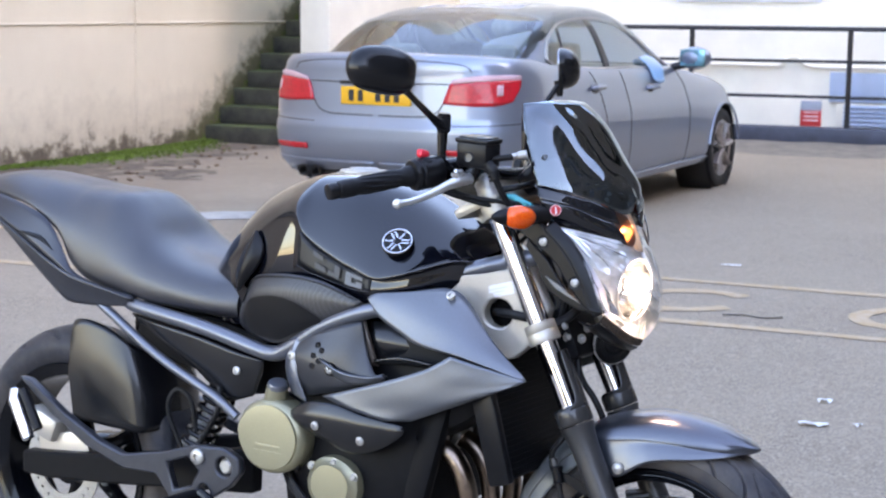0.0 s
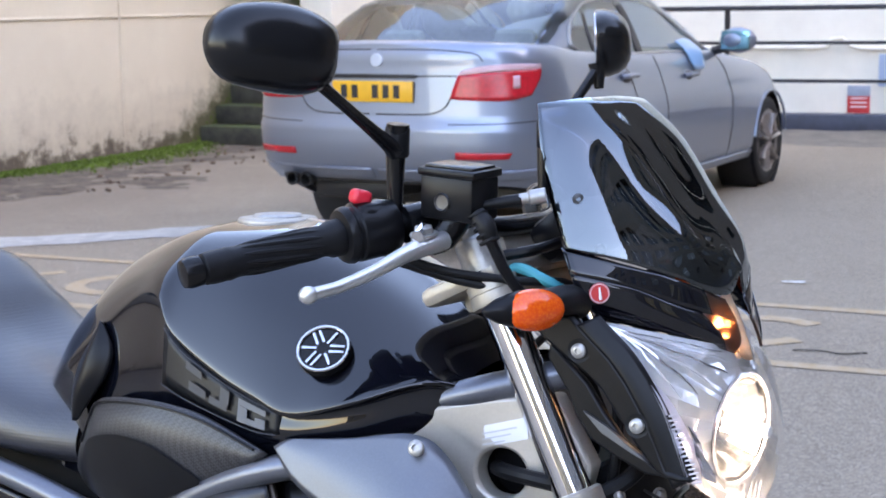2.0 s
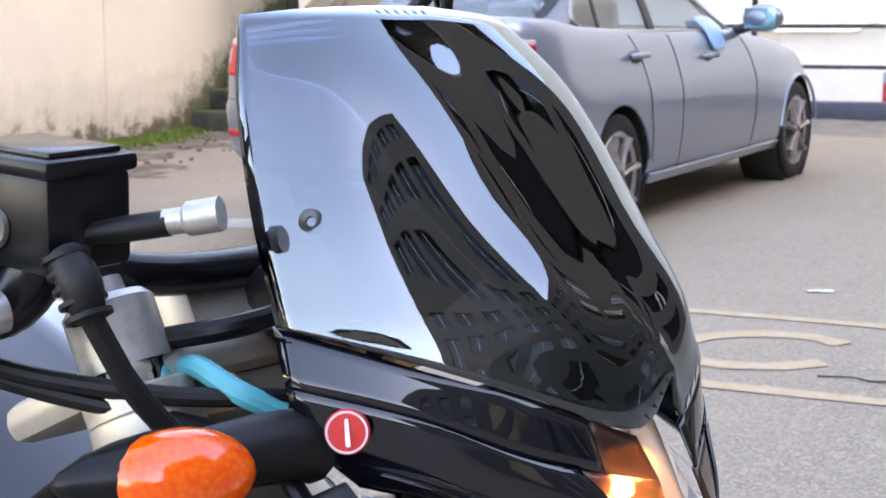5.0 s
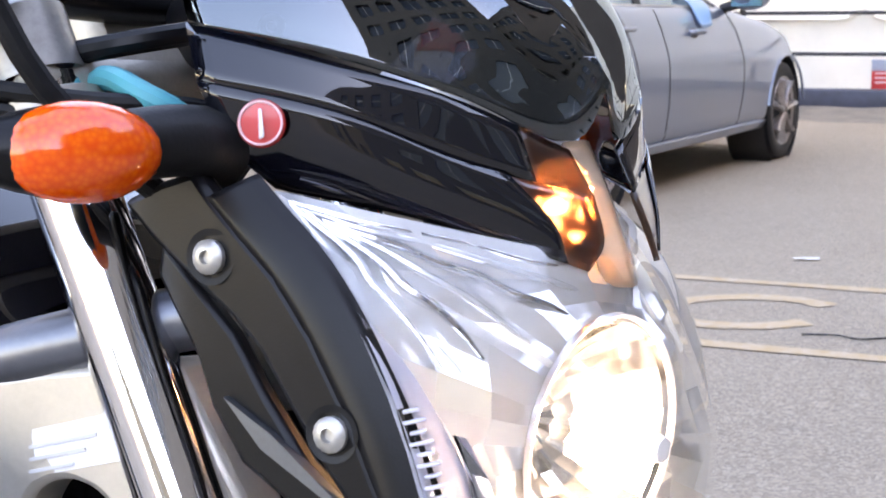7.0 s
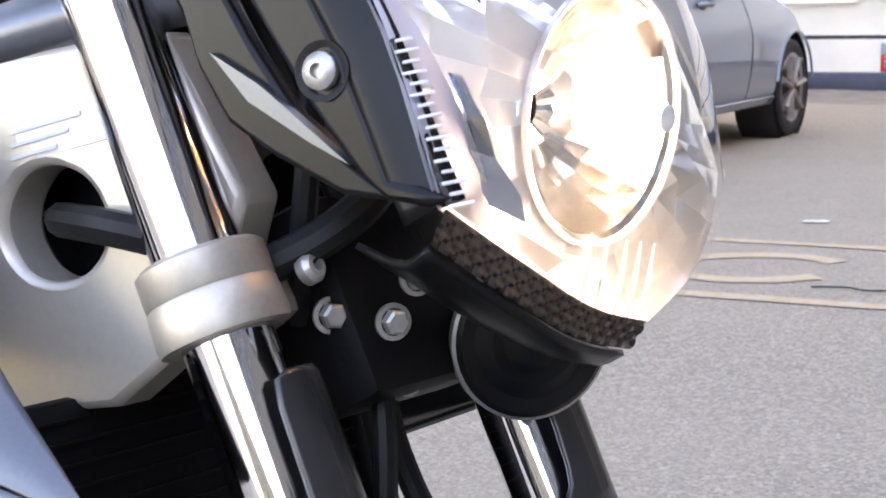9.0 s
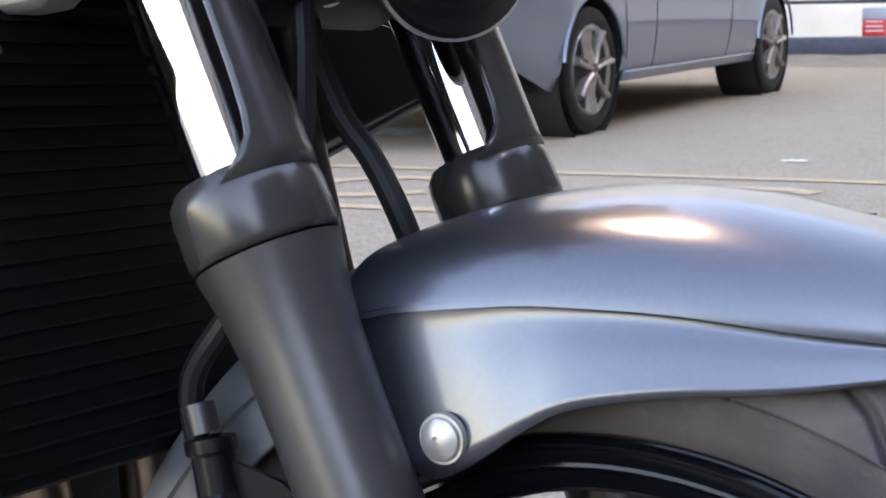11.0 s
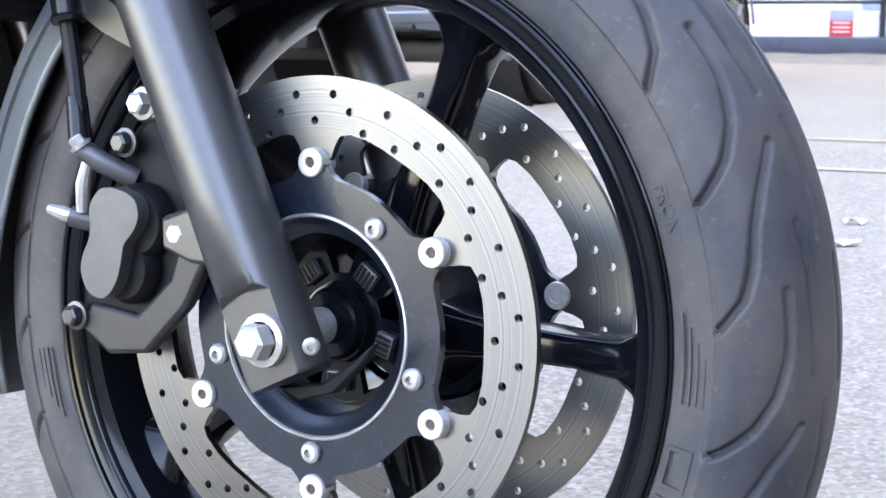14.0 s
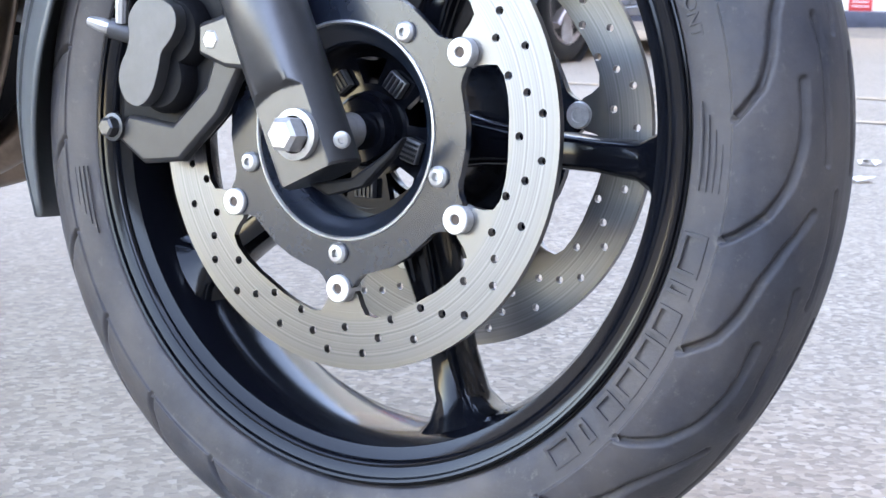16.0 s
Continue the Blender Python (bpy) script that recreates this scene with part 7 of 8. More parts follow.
hose([(-0.335, -0.085, 0.782), (-0.31, -0.105, 0.785), (-0.27, -0.112, 0.784), (-0.235, -0.09, 0.775)], 0.0085, "wiring_loom", label="black wiring loom through the plate")

# ---- engine, exhaust and swinging arm ----
b = box((0.34, 0.36, 0.26), pose(-0.60, 0, 0.48, 0, -8), 0.04)
part("engine_block", b, ENGINE_BLACK, bike, "black four-cylinder engine")
part("cylinder_head", box((0.24, 0.34, 0.22), pose(-0.47, 0, 0.63, 0, -30), 0.03), ENGINE_BLACK, bike, "black cylinder head")
part("airbox", box((0.42, 0.22, 0.12), pose(-0.68, 0, 0.72, 0, 8), 0.03), ENGINE_BLACK, bike, "black airbox")
part("rear_frame_fill", box((0.36, 0.18, 0.14), pose(-1.05, 0, 0.64, 0, 12), 0.03), ENGINE_BLACK, bike, "black battery tray")
cover = loop_spline([(-0.838, 0.495), (-0.830, 0.535), (-0.800, 0.565), (-0.752, 0.578), (-0.705, 0.562), (-0.678, 0.525), (-0.676, 0.485), (-0.700, 0.445), (-0.752, 0.428), (-0.808, 0.445)], 56)
cx, cz = -0.757, 0.503
rings = []
for f, y in ((1.0, -0.160), (1.0, -0.205), (0.985, -0.214), (0.90, -0.222), (0.86, -0.223), (0.845, -0.2275), (0.70, -0.2285), (0.3, -0.229)):
    rings.append([Vector((cx + (x - cx) * f, y, cz + (z - cz) * f)) for x, z in cover])
clutch = part("clutch_cover", loft(rings), COVER_GOLD, bike, "champagne painted clutch cover")
b = bmesh.new()
box((0.060, 0.002, 0.007), Matrix.Translation((cx + 0.005, -0.2290, cz - 0.018)), 0.0005, b)
box((0.066, 0.002, 0.0018), Matrix.Translation((cx + 0.005, -0.2290, cz - 0.028)), 0.0005, b)
part("cover_mark", b, COVER_GOLD, clutch)
part("filler_neck", tube([(-0.765, -0.19, 0.555), (-0.752, -0.20, 0.600)], [0.026, 0.022], 20), COVER_GOLD, clutch)
part("oil_cap", lathe([(0.0, 0.014), (0.018, 0.013), (0.0205, 0.009), (0.0205, 0.0)], (-0.752, -0.201, 0.598), (0.2, -0.3, 0.9), 12), FRAME_GREY, clutch, "grey oil filler cap")
cov2 = loop_spline([(-0.675, 0.430), (-0.655, 0.468), (-0.615, 0.480), (-0.570, 0.462), (-0.555, 0.420), (-0.575, 0.385), (-0.625, 0.375), (-0.665, 0.392)], 40)
rings = []
for f, y in ((1.0, -0.150), (1.0, -0.192), (0.97, -0.200), (0.78, -0.206), (0.72, -0.212), (0.3, -0.213)):
    rings.append([Vector((-0.615 + (x + 0.615) * f, y, 0.428 + (z - 0.428) * f)) for x, z in cov2])
pick = part("pickup_cover", loft(rings), COVER_GOLD, bike, "champagne painted ignition cover")
for x, z in ((-0.665, 0.455), (-0.612, 0.470), (-0.565, 0.448), (-0.57, 0.395)):
    part("cover_bolt", bolt((x, -0.199, z), (0, -1, 0), 0.0065, 0.008, socket=False), STEEL, pick)
for k, y in enumerate((-0.135, -0.045, 0.045, 0.135)):
    p = [(-0.44, y, 0.53), (-0.385, y, 0.505), (-0.355, y * 0.98, 0.45), (-0.355, y * 0.9, 0.37), (-0.40, y * 0.75, 0.27), (-0.52, y * 0.5, 0.22)]
    hd = part("exhaust_header", tube(p, 0.019, 14, 30), PIPE_STEEL, bike, "heat-tinted steel exhaust header")
    part("flange", lathe([(0.019, 0), (0.027, 0), (0.027, 0.012), (0.019, 0.012)], (-0.425, y, 0.525), (0.85, 0, -0.5), 16), STEEL, hd)
part("downtube", box((0.05, 0.035, 0.30), pose(-0.425, -0.165, 0.50, 0, 14), 0.012), ENGINE_BLACK, bike, "black frame downtube")
part("sump", box((0.34, 0.26, 0.12), pose(-0.60, 0, 0.30, 0, 0), 0.04), ENGINE_BLACK, bike, "black engine sump")
for k in range(3):
    hose([(-0.80 + 0.03 * k, -0.12, 0.46), (-0.72, -0.19, 0.40 + 0.01 * k), (-0.62, -0.19, 0.36), (-0.50, -0.16, 0.42 + 0.02 * k)], 0.005, n=20)
hose([(-0.70, -0.20, 0.44), (-0.685, -0.212, 0.50), (-0.690, -0.205, 0.55)], 0.005, n=16)

# foot rest bracket, plate shaped
BRACKET = mat("bracket_dark_grey", (0.045, 0.048, 0.058), 0.36, metal=0.5, var=0.1, vscale=60)
br = [(-1.460, 0.530), (-1.430, 0.528), (-1.330, 0.470), (-1.220, 0.420), (-1.150, 0.402), (-1.030, 0.428), (-0.960, 0.452), (-0.880, 0.456), (-0.843, 0.440), (-0.838, 0.410), (-0.862, 0.380), (-0.930, 0.335), (-0.985, 0.300), (-1.02, 0.33), (-1.060, 0.375), (-1.150, 0.372), (-1.26, 0.405), (-1.36, 0.46)]
hl = [circle(-0.880, 0.418, 0.020, 20), [(-1.03, 0.405), (-0.975, 0.425), (-0.945, 0.40), (-0.965, 0.365), (-1.01, 0.35)], circle(-0.93, 0.36, 0.014, 16)]
for sd in (-1, 1):
    ft = part("footrest_bracket", plate(br, 0.205 * sd, 0.185 * sd, holes=hl), BRACKET, bike, "dark grey footrest bracket with cut-outs", bevel=0.004)
    part("footrest_bolt", bolt((-0.945, 0.205 * sd, 0.430), (0, sd, 0), 0.0165, 0.010), STEEL, ft)
    part("pivot", lathe([(0.0, 0.010), (0.012, 0.010), (0.016, 0.006), (0.016, -0.02)], (-0.880, 0.19 * sd, 0.418), (0, sd, 0), 24), STEEL, ft)
    part("pillion_peg", tube([(-1.455, 0.215 * sd, 0.500), (-1.448, 0.225 * sd, 0.482), (-1.395, 0.235 * sd, 0.405)], [0.014, 0.015, 0.014], 12), CHROME, ft, "folded silver pillion peg")
    part("peg_rubber", tube([(-1.435, 0.215 * sd, 0.505), (-1.380, 0.222 * sd, 0.425)], 0.011, 10), BLACK_RUBBER, ft)
    part("swing_arm", loft([[Vector((x, (0.115 + dy) * sd, z + dz)) for dy, dz in ((-0.018, -h), (0.018, -h), (0.018, h), (-0.018, h))] for x, z, h in ((-0.86, 0.40, 0.05), (-1.0, 0.375, 0.04), (-1.25, 0.338, 0.032), (-1.44, 0.318, 0.030), (-1.52, 0.315, 0.026))]), ENGINE_BLACK, bike, "black box-section swinging arm", bevel=0.006)
part("foot_peg", tube([(-0.955, -0.20, 0.345), (-0.955, -0.27, 0.345), (-0.958, -0.31, 0.347)], [0.014, 0.016, 0.013], 12), BLACK_RUBBER, bike, "black rubber footrest")
part("brake_pedal", tube([(-0.93, -0.215, 0.36), (-0.86, -0.225, 0.335), (-0.78, -0.23, 0.325), (-0.74, -0.235, 0.335)], [0.010, 0.009, 0.008, 0.010], 10, 16), SATIN_BLACK, bike, "black brake pedal")

# shock absorber
sh0, sh1 = Vector((-0.955, -0.095, 0.575)), Vector((-1.04, -0.115, 0.405))
b = bmesh.new()
pts = []
for i in range(7 * 14 + 1):
    a = 2 * math.pi * i / 14
    d = (sh1 - sh0).normalized()
    u = d.orthogonal().normalized()
    w = d.cross(u)
    pts.append(sh0.lerp(sh1, 0.1 + 0.75 * i / 98) + 0.030 * (math.cos(a) * u + math.sin(a) * w))
shock = part("shock_spring", tube(pts, 0.0058, 8), SATIN_BLACK, bike, "black coil shock absorber")
part("damper", tube([sh0, sh1], 0.019, 16), STEEL, shock)
part("spring_seat", lathe([(0.0, 0.0), (0.035, 0.0), (0.035, 0.012), (0.0, 0.012)], sh1, (sh0 - sh1), 20), SATIN_BLACK, shock)
hose([(-1.045, -0.14, 0.42), (-1.075, -0.15, 0.50), (-1.055, -0.15, 0.545), (-1.02, -0.145, 0.53), (-1.005, -0.14, 0.46)], 0.0052, "brake_hose", label="black rubber brake hose", n=30)
hose([(-0.985, -0.17, 0.43), (-0.95, -0.17, 0.48), (-0.925, -0.168, 0.53), (-0.93, -0.16, 0.57)], 0.006, n=20)

# rear wheel with hugger
RX = Vector((-1.44, 0, 0.312))
REAR_TYRE = [(0.0, 0.312), (0.028, 0.309), (0.055, 0.299), (0.074, 0.282), (0.080, 0.268), (0.079, 0.252), (0.073, 0.238), (0.064, 0.226)]
b = lathe([(0.222, -0.066), (0.230, -0.070), (0.228, -0.074), (0.212, -0.068), (0.200, -0.06), (0.196, 0), (0.200, 0.06), (0.212, 0.068), (0.228, 0.074), (0.230, 0.070), (0.222, 0.066), (0.210, 0.0)], RX, (0, 1, 0), 72, closed=True)
lathe([(0.02, -0.07), (0.05, -0.07), (0.06, 0.0), (0.05, 0.07), (0.02, 0.07)], RX, (0, 1, 0), 32, b, closed=True)
for k in range(5):
    a = radians(30 + 72 * k)
    u = Vector((math.cos(a), 0, math.sin(a)))
    tube([RX + u * 0.045, RX + u * 0.12, RX + u * 0.2], [0.024, 0.017, 0.024], 10, 0, b)
rear_wheel = part("rear_wheel", b, WHEEL_BLACK, bike, "five-spoke black cast rear wheel")
ty = new("tyre", tyre_mesh("tyre", RX, REAR_TYRE, 0.312, 24, [([(0.075, 0), (0.06, 5), (0.045, 12), (0.035, 22)], 0.008, 0.005)], 34))
ty.parent = rear_wheel
b = plate([(RX.x + 0.11 * math.cos(radians(5 * k)), RX.z + 0.11 * math.sin(radians(5 * k))) for k in range(72)], -0.085, -0.080, holes=[[(RX.x + 0.07 * math.cos(radians(10 * k)), RX.z + 0.07 * math.sin(radians(10 * k))) for k in range(36)]] + [circle(RX.x + 0.09 * math.cos(radians(15 * k)), RX.z + 0.09 * math.sin(radians(15 * k)), 0.004, 8) for k in range(24)])
part("rear_disc", b, STEEL, bike, "drilled steel rear brake disc")
part("rear_calliper", box((0.09, 0.05, 0.06), pose(-1.475, -0.10, 0.405, 0, 20), 0.014), PLATE_ALLOY, bike, "silver rear brake calliper")
part("calliper_bracket", box((0.15, 0.012, 0.07), pose(-1.42, -0.098, 0.355, 0, -12), 0.004), PLATE_ALLOY, bike)


# the hugger: near side cheek, front wall and far cheek of one curved sheet
hug = [
    [(-1.400, -0.105, 0.628), (-1.400, -0.112, 0.540), (-1.385, -0.112, 0.432)],
    [(-1.388, -0.105, 0.651), (-1.380, -0.113, 0.550), (-1.365, -0.113, 0.430)],
    [(-1.360, -0.105, 0.657), (-1.345, -0.114, 0.555), (-1.330, -0.114, 0.429)],
    [(-1.320, -0.103, 0.652), (-1.300, -0.113, 0.552), (-1.285, -0.113, 0.427)],
    [(-1.280, -0.100, 0.637), (-1.255, -0.110, 0.545), (-1.235, -0.112, 0.425)],
    [(-1.245, -0.092, 0.617), (-1.215, -0.100, 0.535), (-1.195, -0.104, 0.423)],
    [(-1.222, -0.070, 0.598), (-1.192, -0.076, 0.520), (-1.178, -0.080, 0.425)],
    [(-1.208, -0.035, 0.585), (-1.178, -0.038, 0.505), (-1.168, -0.040, 0.430)],
    [(-1.204, 0.0, 0.580), (-1.172, 0.0, 0.500), (-1.162, 0.0, 0.430)],
]
b = surf(hug, 14, 64, mirror=True)
part("rear_hugger", b, SHINY_PLASTIC, bike, "satin black rear tyre hugger", solid=0.004)


# ---- the parked car: x ahead, y to its left, rear axle over the origin ----
CAR_PAINT = mat("silver_blue_car_paint", (0.236, 0.272, 0.342), 0.40, metal=0.8, coat=0.8, var=0.04, vscale=500)
CAR_GLASS = tinted("car_glass", (0.88, 0.97, 0.93), 0.95, 0.01, 1.75)
CAR_BLACK = mat("car_black_trim", (0.015, 0.015, 0.016), 0.5, var=0.1)
CAR_CLOTH = mat("car_seat_cloth", (0.24, 0.25, 0.215), 0.8, var=0.15, vscale=30)
LAMP_RED = mat("lamp_red", (0.50, 0.010, 0.018), 0.25, coat=0.15, var=0.25, vscale=40)
LAMP_PALE = mat("lamp_pale", (0.55, 0.33, 0.35), 0.25, coat=0.2)
CAR_WHEEL = mat("car_alloy_wheel", (0.40, 0.36, 0.34), 0.35, metal=0.85, var=0.2, vscale=30)
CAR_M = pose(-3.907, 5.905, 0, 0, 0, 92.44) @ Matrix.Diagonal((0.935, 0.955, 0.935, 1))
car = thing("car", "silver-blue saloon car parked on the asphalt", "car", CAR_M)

HALF_PLAN = spline([(-1.120, 0.0), (-1.112, 0.40), (-1.070, 0.66), (-0.960, 0.82), (-0.760, 0.895), (-0.30, 0.918), (0.6, 0.922), (1.8, 0.922), (2.9, 0.905), (3.35, 0.82), (3.60, 0.60), (3.70, 0.30), (3.72, 0.0)], 260)
PLAN_D = np.r_[0, np.cumsum(np.hypot(*np.diff(HALF_PLAN, axis=0).T))]


def deck(x):
    return float(np.interp(x, (-1.12, -1.05, -0.6, -0.3, 0.3, 1.2, 1.9, 2.2, 2.7, 3.2, 3.6, 3.72), (1.125, 1.140, 1.125, 1.085, 1.05, 1.03, 1.01, 0.97, 0.91, 0.82, 0.72, 0.66)))


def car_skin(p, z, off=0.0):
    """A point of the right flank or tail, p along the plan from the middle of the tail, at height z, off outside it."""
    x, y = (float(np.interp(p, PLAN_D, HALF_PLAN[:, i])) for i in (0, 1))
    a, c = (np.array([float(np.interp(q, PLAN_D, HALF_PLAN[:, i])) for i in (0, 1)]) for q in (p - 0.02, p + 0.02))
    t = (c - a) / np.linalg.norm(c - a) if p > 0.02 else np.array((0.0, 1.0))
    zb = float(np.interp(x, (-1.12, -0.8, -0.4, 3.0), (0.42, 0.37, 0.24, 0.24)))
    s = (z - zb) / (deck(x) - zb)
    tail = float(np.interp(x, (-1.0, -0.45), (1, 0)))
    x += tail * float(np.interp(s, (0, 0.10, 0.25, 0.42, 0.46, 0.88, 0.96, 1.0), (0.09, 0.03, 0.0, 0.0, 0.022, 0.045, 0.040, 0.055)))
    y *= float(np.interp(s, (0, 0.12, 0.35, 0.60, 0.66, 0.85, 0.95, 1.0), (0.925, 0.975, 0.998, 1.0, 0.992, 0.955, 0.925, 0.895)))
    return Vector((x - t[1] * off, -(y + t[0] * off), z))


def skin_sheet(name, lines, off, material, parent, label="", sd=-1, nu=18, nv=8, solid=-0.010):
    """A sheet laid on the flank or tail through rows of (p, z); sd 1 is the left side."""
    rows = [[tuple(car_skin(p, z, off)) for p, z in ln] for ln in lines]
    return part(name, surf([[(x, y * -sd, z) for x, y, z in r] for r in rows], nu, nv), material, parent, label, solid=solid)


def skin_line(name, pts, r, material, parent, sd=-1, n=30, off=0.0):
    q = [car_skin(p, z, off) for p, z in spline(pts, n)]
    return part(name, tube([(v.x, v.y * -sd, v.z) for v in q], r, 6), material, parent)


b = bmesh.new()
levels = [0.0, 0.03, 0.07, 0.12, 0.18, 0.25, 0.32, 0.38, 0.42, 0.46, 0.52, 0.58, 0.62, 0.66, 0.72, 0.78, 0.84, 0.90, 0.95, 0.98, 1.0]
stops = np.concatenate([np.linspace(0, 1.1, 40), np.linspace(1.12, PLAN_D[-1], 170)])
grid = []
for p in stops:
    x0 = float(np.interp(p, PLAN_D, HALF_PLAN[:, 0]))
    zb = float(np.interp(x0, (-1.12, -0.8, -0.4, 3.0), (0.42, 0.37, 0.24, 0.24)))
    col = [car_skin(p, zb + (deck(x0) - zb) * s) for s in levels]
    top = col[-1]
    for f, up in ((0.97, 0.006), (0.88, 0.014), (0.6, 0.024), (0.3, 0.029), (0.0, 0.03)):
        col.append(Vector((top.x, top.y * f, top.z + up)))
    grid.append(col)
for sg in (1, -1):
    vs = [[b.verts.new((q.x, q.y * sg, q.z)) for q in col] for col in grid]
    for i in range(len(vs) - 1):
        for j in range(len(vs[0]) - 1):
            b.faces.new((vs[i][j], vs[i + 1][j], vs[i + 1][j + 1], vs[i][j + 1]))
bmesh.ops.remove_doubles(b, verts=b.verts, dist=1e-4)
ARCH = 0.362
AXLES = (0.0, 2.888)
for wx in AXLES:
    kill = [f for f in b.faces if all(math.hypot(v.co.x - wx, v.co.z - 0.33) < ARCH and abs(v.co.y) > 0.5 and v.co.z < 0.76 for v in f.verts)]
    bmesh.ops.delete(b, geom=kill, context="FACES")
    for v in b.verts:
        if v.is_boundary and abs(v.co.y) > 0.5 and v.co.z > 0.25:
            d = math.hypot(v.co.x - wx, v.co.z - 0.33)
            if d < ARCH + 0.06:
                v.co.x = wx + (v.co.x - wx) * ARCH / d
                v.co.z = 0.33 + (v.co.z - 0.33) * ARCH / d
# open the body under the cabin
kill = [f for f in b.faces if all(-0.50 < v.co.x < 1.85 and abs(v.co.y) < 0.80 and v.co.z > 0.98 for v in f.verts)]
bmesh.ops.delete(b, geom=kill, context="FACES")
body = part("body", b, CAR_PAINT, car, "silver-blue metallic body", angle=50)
part("underbody", box((4.0, 1.5, 0.12), Matrix.Translation((1.45, 0, 0.29)), 0.03), CAR_BLACK, car, "black underbody")
part("bumper_underside", box((0.5, 1.3, 0.05), Matrix.Translation((-0.75, 0, 0.42)), 0.02), CAR_BLACK, car)
for wx in AXLES:
    for sd in (-1, 1):
        part("wheel_well", lathe([(0.0, -0.26), (ARCH + 0.015, -0.26), (ARCH + 0.015, 0.0)], (wx, 0.885 * sd, 0.33), (0, sd, 0), 32), CAR_BLACK, car)
        w = part("wheel", lathe([(0.06, 0.010), (0.10, -0.02), (0.19, -0.015), (0.215, 0.0), (0.228, 0.012), (0.226, -0.16), (0.0, -0.16)], (wx, 0.882 * sd, 0.325), (0, sd, 0), 40), CAR_BLACK, car, "alloy road wheel")
        part("tyre", lathe([(0.222, 0.005), (0.235, 0.014), (0.29, 0.016), (0.315, 0.004), (0.3255, -0.03), (0.3255, -0.16), (0.30, -0.20)], (wx, 0.882 * sd, 0.325), (0, sd, 0), 48), BLACK_RUBBER, w)
        for k in range(7):
            a = radians(360 / 7 * k + 10)
            u = Vector((math.cos(a), 0, math.sin(a)))
            c = Vector((wx, 0.885 * sd, 0.325))
            part("spoke", tube([c + u * 0.03, c + u * 0.12, c + u * 0.215 + Vector((0, 0.004 * sd, 0))], [0.036, 0.028, 0.042], 8, 0, flat=0.5), CAR_WHEEL, w)
        part("hub", lathe([(0.0, 0.016), (0.03, 0.014), (0.05, 0.0), (0.05, -0.03)], (wx, 0.882 * sd, 0.325), (0, sd, 0), 20), CAR_WHEEL, w)
        part("rim_ring", lathe([(0.205, 0.0), (0.226, 0.014), (0.230, 0.008), (0.215, -0.02)], (wx, 0.882 * sd, 0.325), (0, sd, 0), 40), CAR_WHEEL, w)
        a = [(ARCH + 0.004, radians(8 + 164 * i / 24)) for i in range(25)]
        part("arch_lip", tube([(wx + r * math.cos(q), (0.915 if 0.33 + r * math.sin(q) < 0.6 else 0.912) * sd, 0.33 + r * math.sin(q)) for r, q in a], 0.010, 6), CAR_PAINT, body)

# cabin: clear glass with painted roof and pillars over it
CAB = [
    (-0.680, [(0.64, 1.120), (0.61, 1.130), (0.50, 1.136), (0.25, 1.142), (0.0, 1.144)]),
    (-0.450, [(0.745, 1.095), (0.68, 1.185), (0.60, 1.235), (0.30, 1.258), (0.0, 1.263)]),
    (-0.150, [(0.790, 1.065), (0.705, 1.245), (0.625, 1.350), (0.33, 1.385), (0.0, 1.390)]),
    (0.200, [(0.800, 1.045), (0.705, 1.275), (0.605, 1.422), (0.33, 1.458), (0.0, 1.466)]),
    (0.650, [(0.805, 1.035), (0.705, 1.280), (0.595, 1.436), (0.33, 1.474), (0.0, 1.483)]),
    (1.050, [(0.805, 1.030), (0.705, 1.265), (0.600, 1.412), (0.33, 1.452), (0.0, 1.460)]),
    (1.400, [(0.800, 1.020), (0.700, 1.205), (0.610, 1.325), (0.35, 1.370), (0.0, 1.380)]),
    (1.750, [(0.790, 1.005), (0.710, 1.105), (0.640, 1.180), (0.35, 1.220), (0.0, 1.230)]),
    (2.120, [(0.770, 0.970), (0.735, 0.985), (0.670, 0.995), (0.35, 1.005), (0.0, 1.010)]),
]
part("glasshouse", surf([[(x, -y, z) for y, z in st] for x, st in CAB], 24, 60, mirror=True), CAR_GLASS, car, "clear greenish car windows", angle=60)


def cab_at(x, k):
    xs = [s[0] for s in CAB]
    st = np.array([s[1] for s in CAB])
    k0 = min(int(k), 3)
    a = [np.interp(x, xs, st[:, k0, i]) for i in range(2)]
    c = [np.interp(x, xs, st[:, k0 + 1, i]) for i in range(2)]
    return [p + (q - p) * (k - k0) for p, q in zip(a, c)]


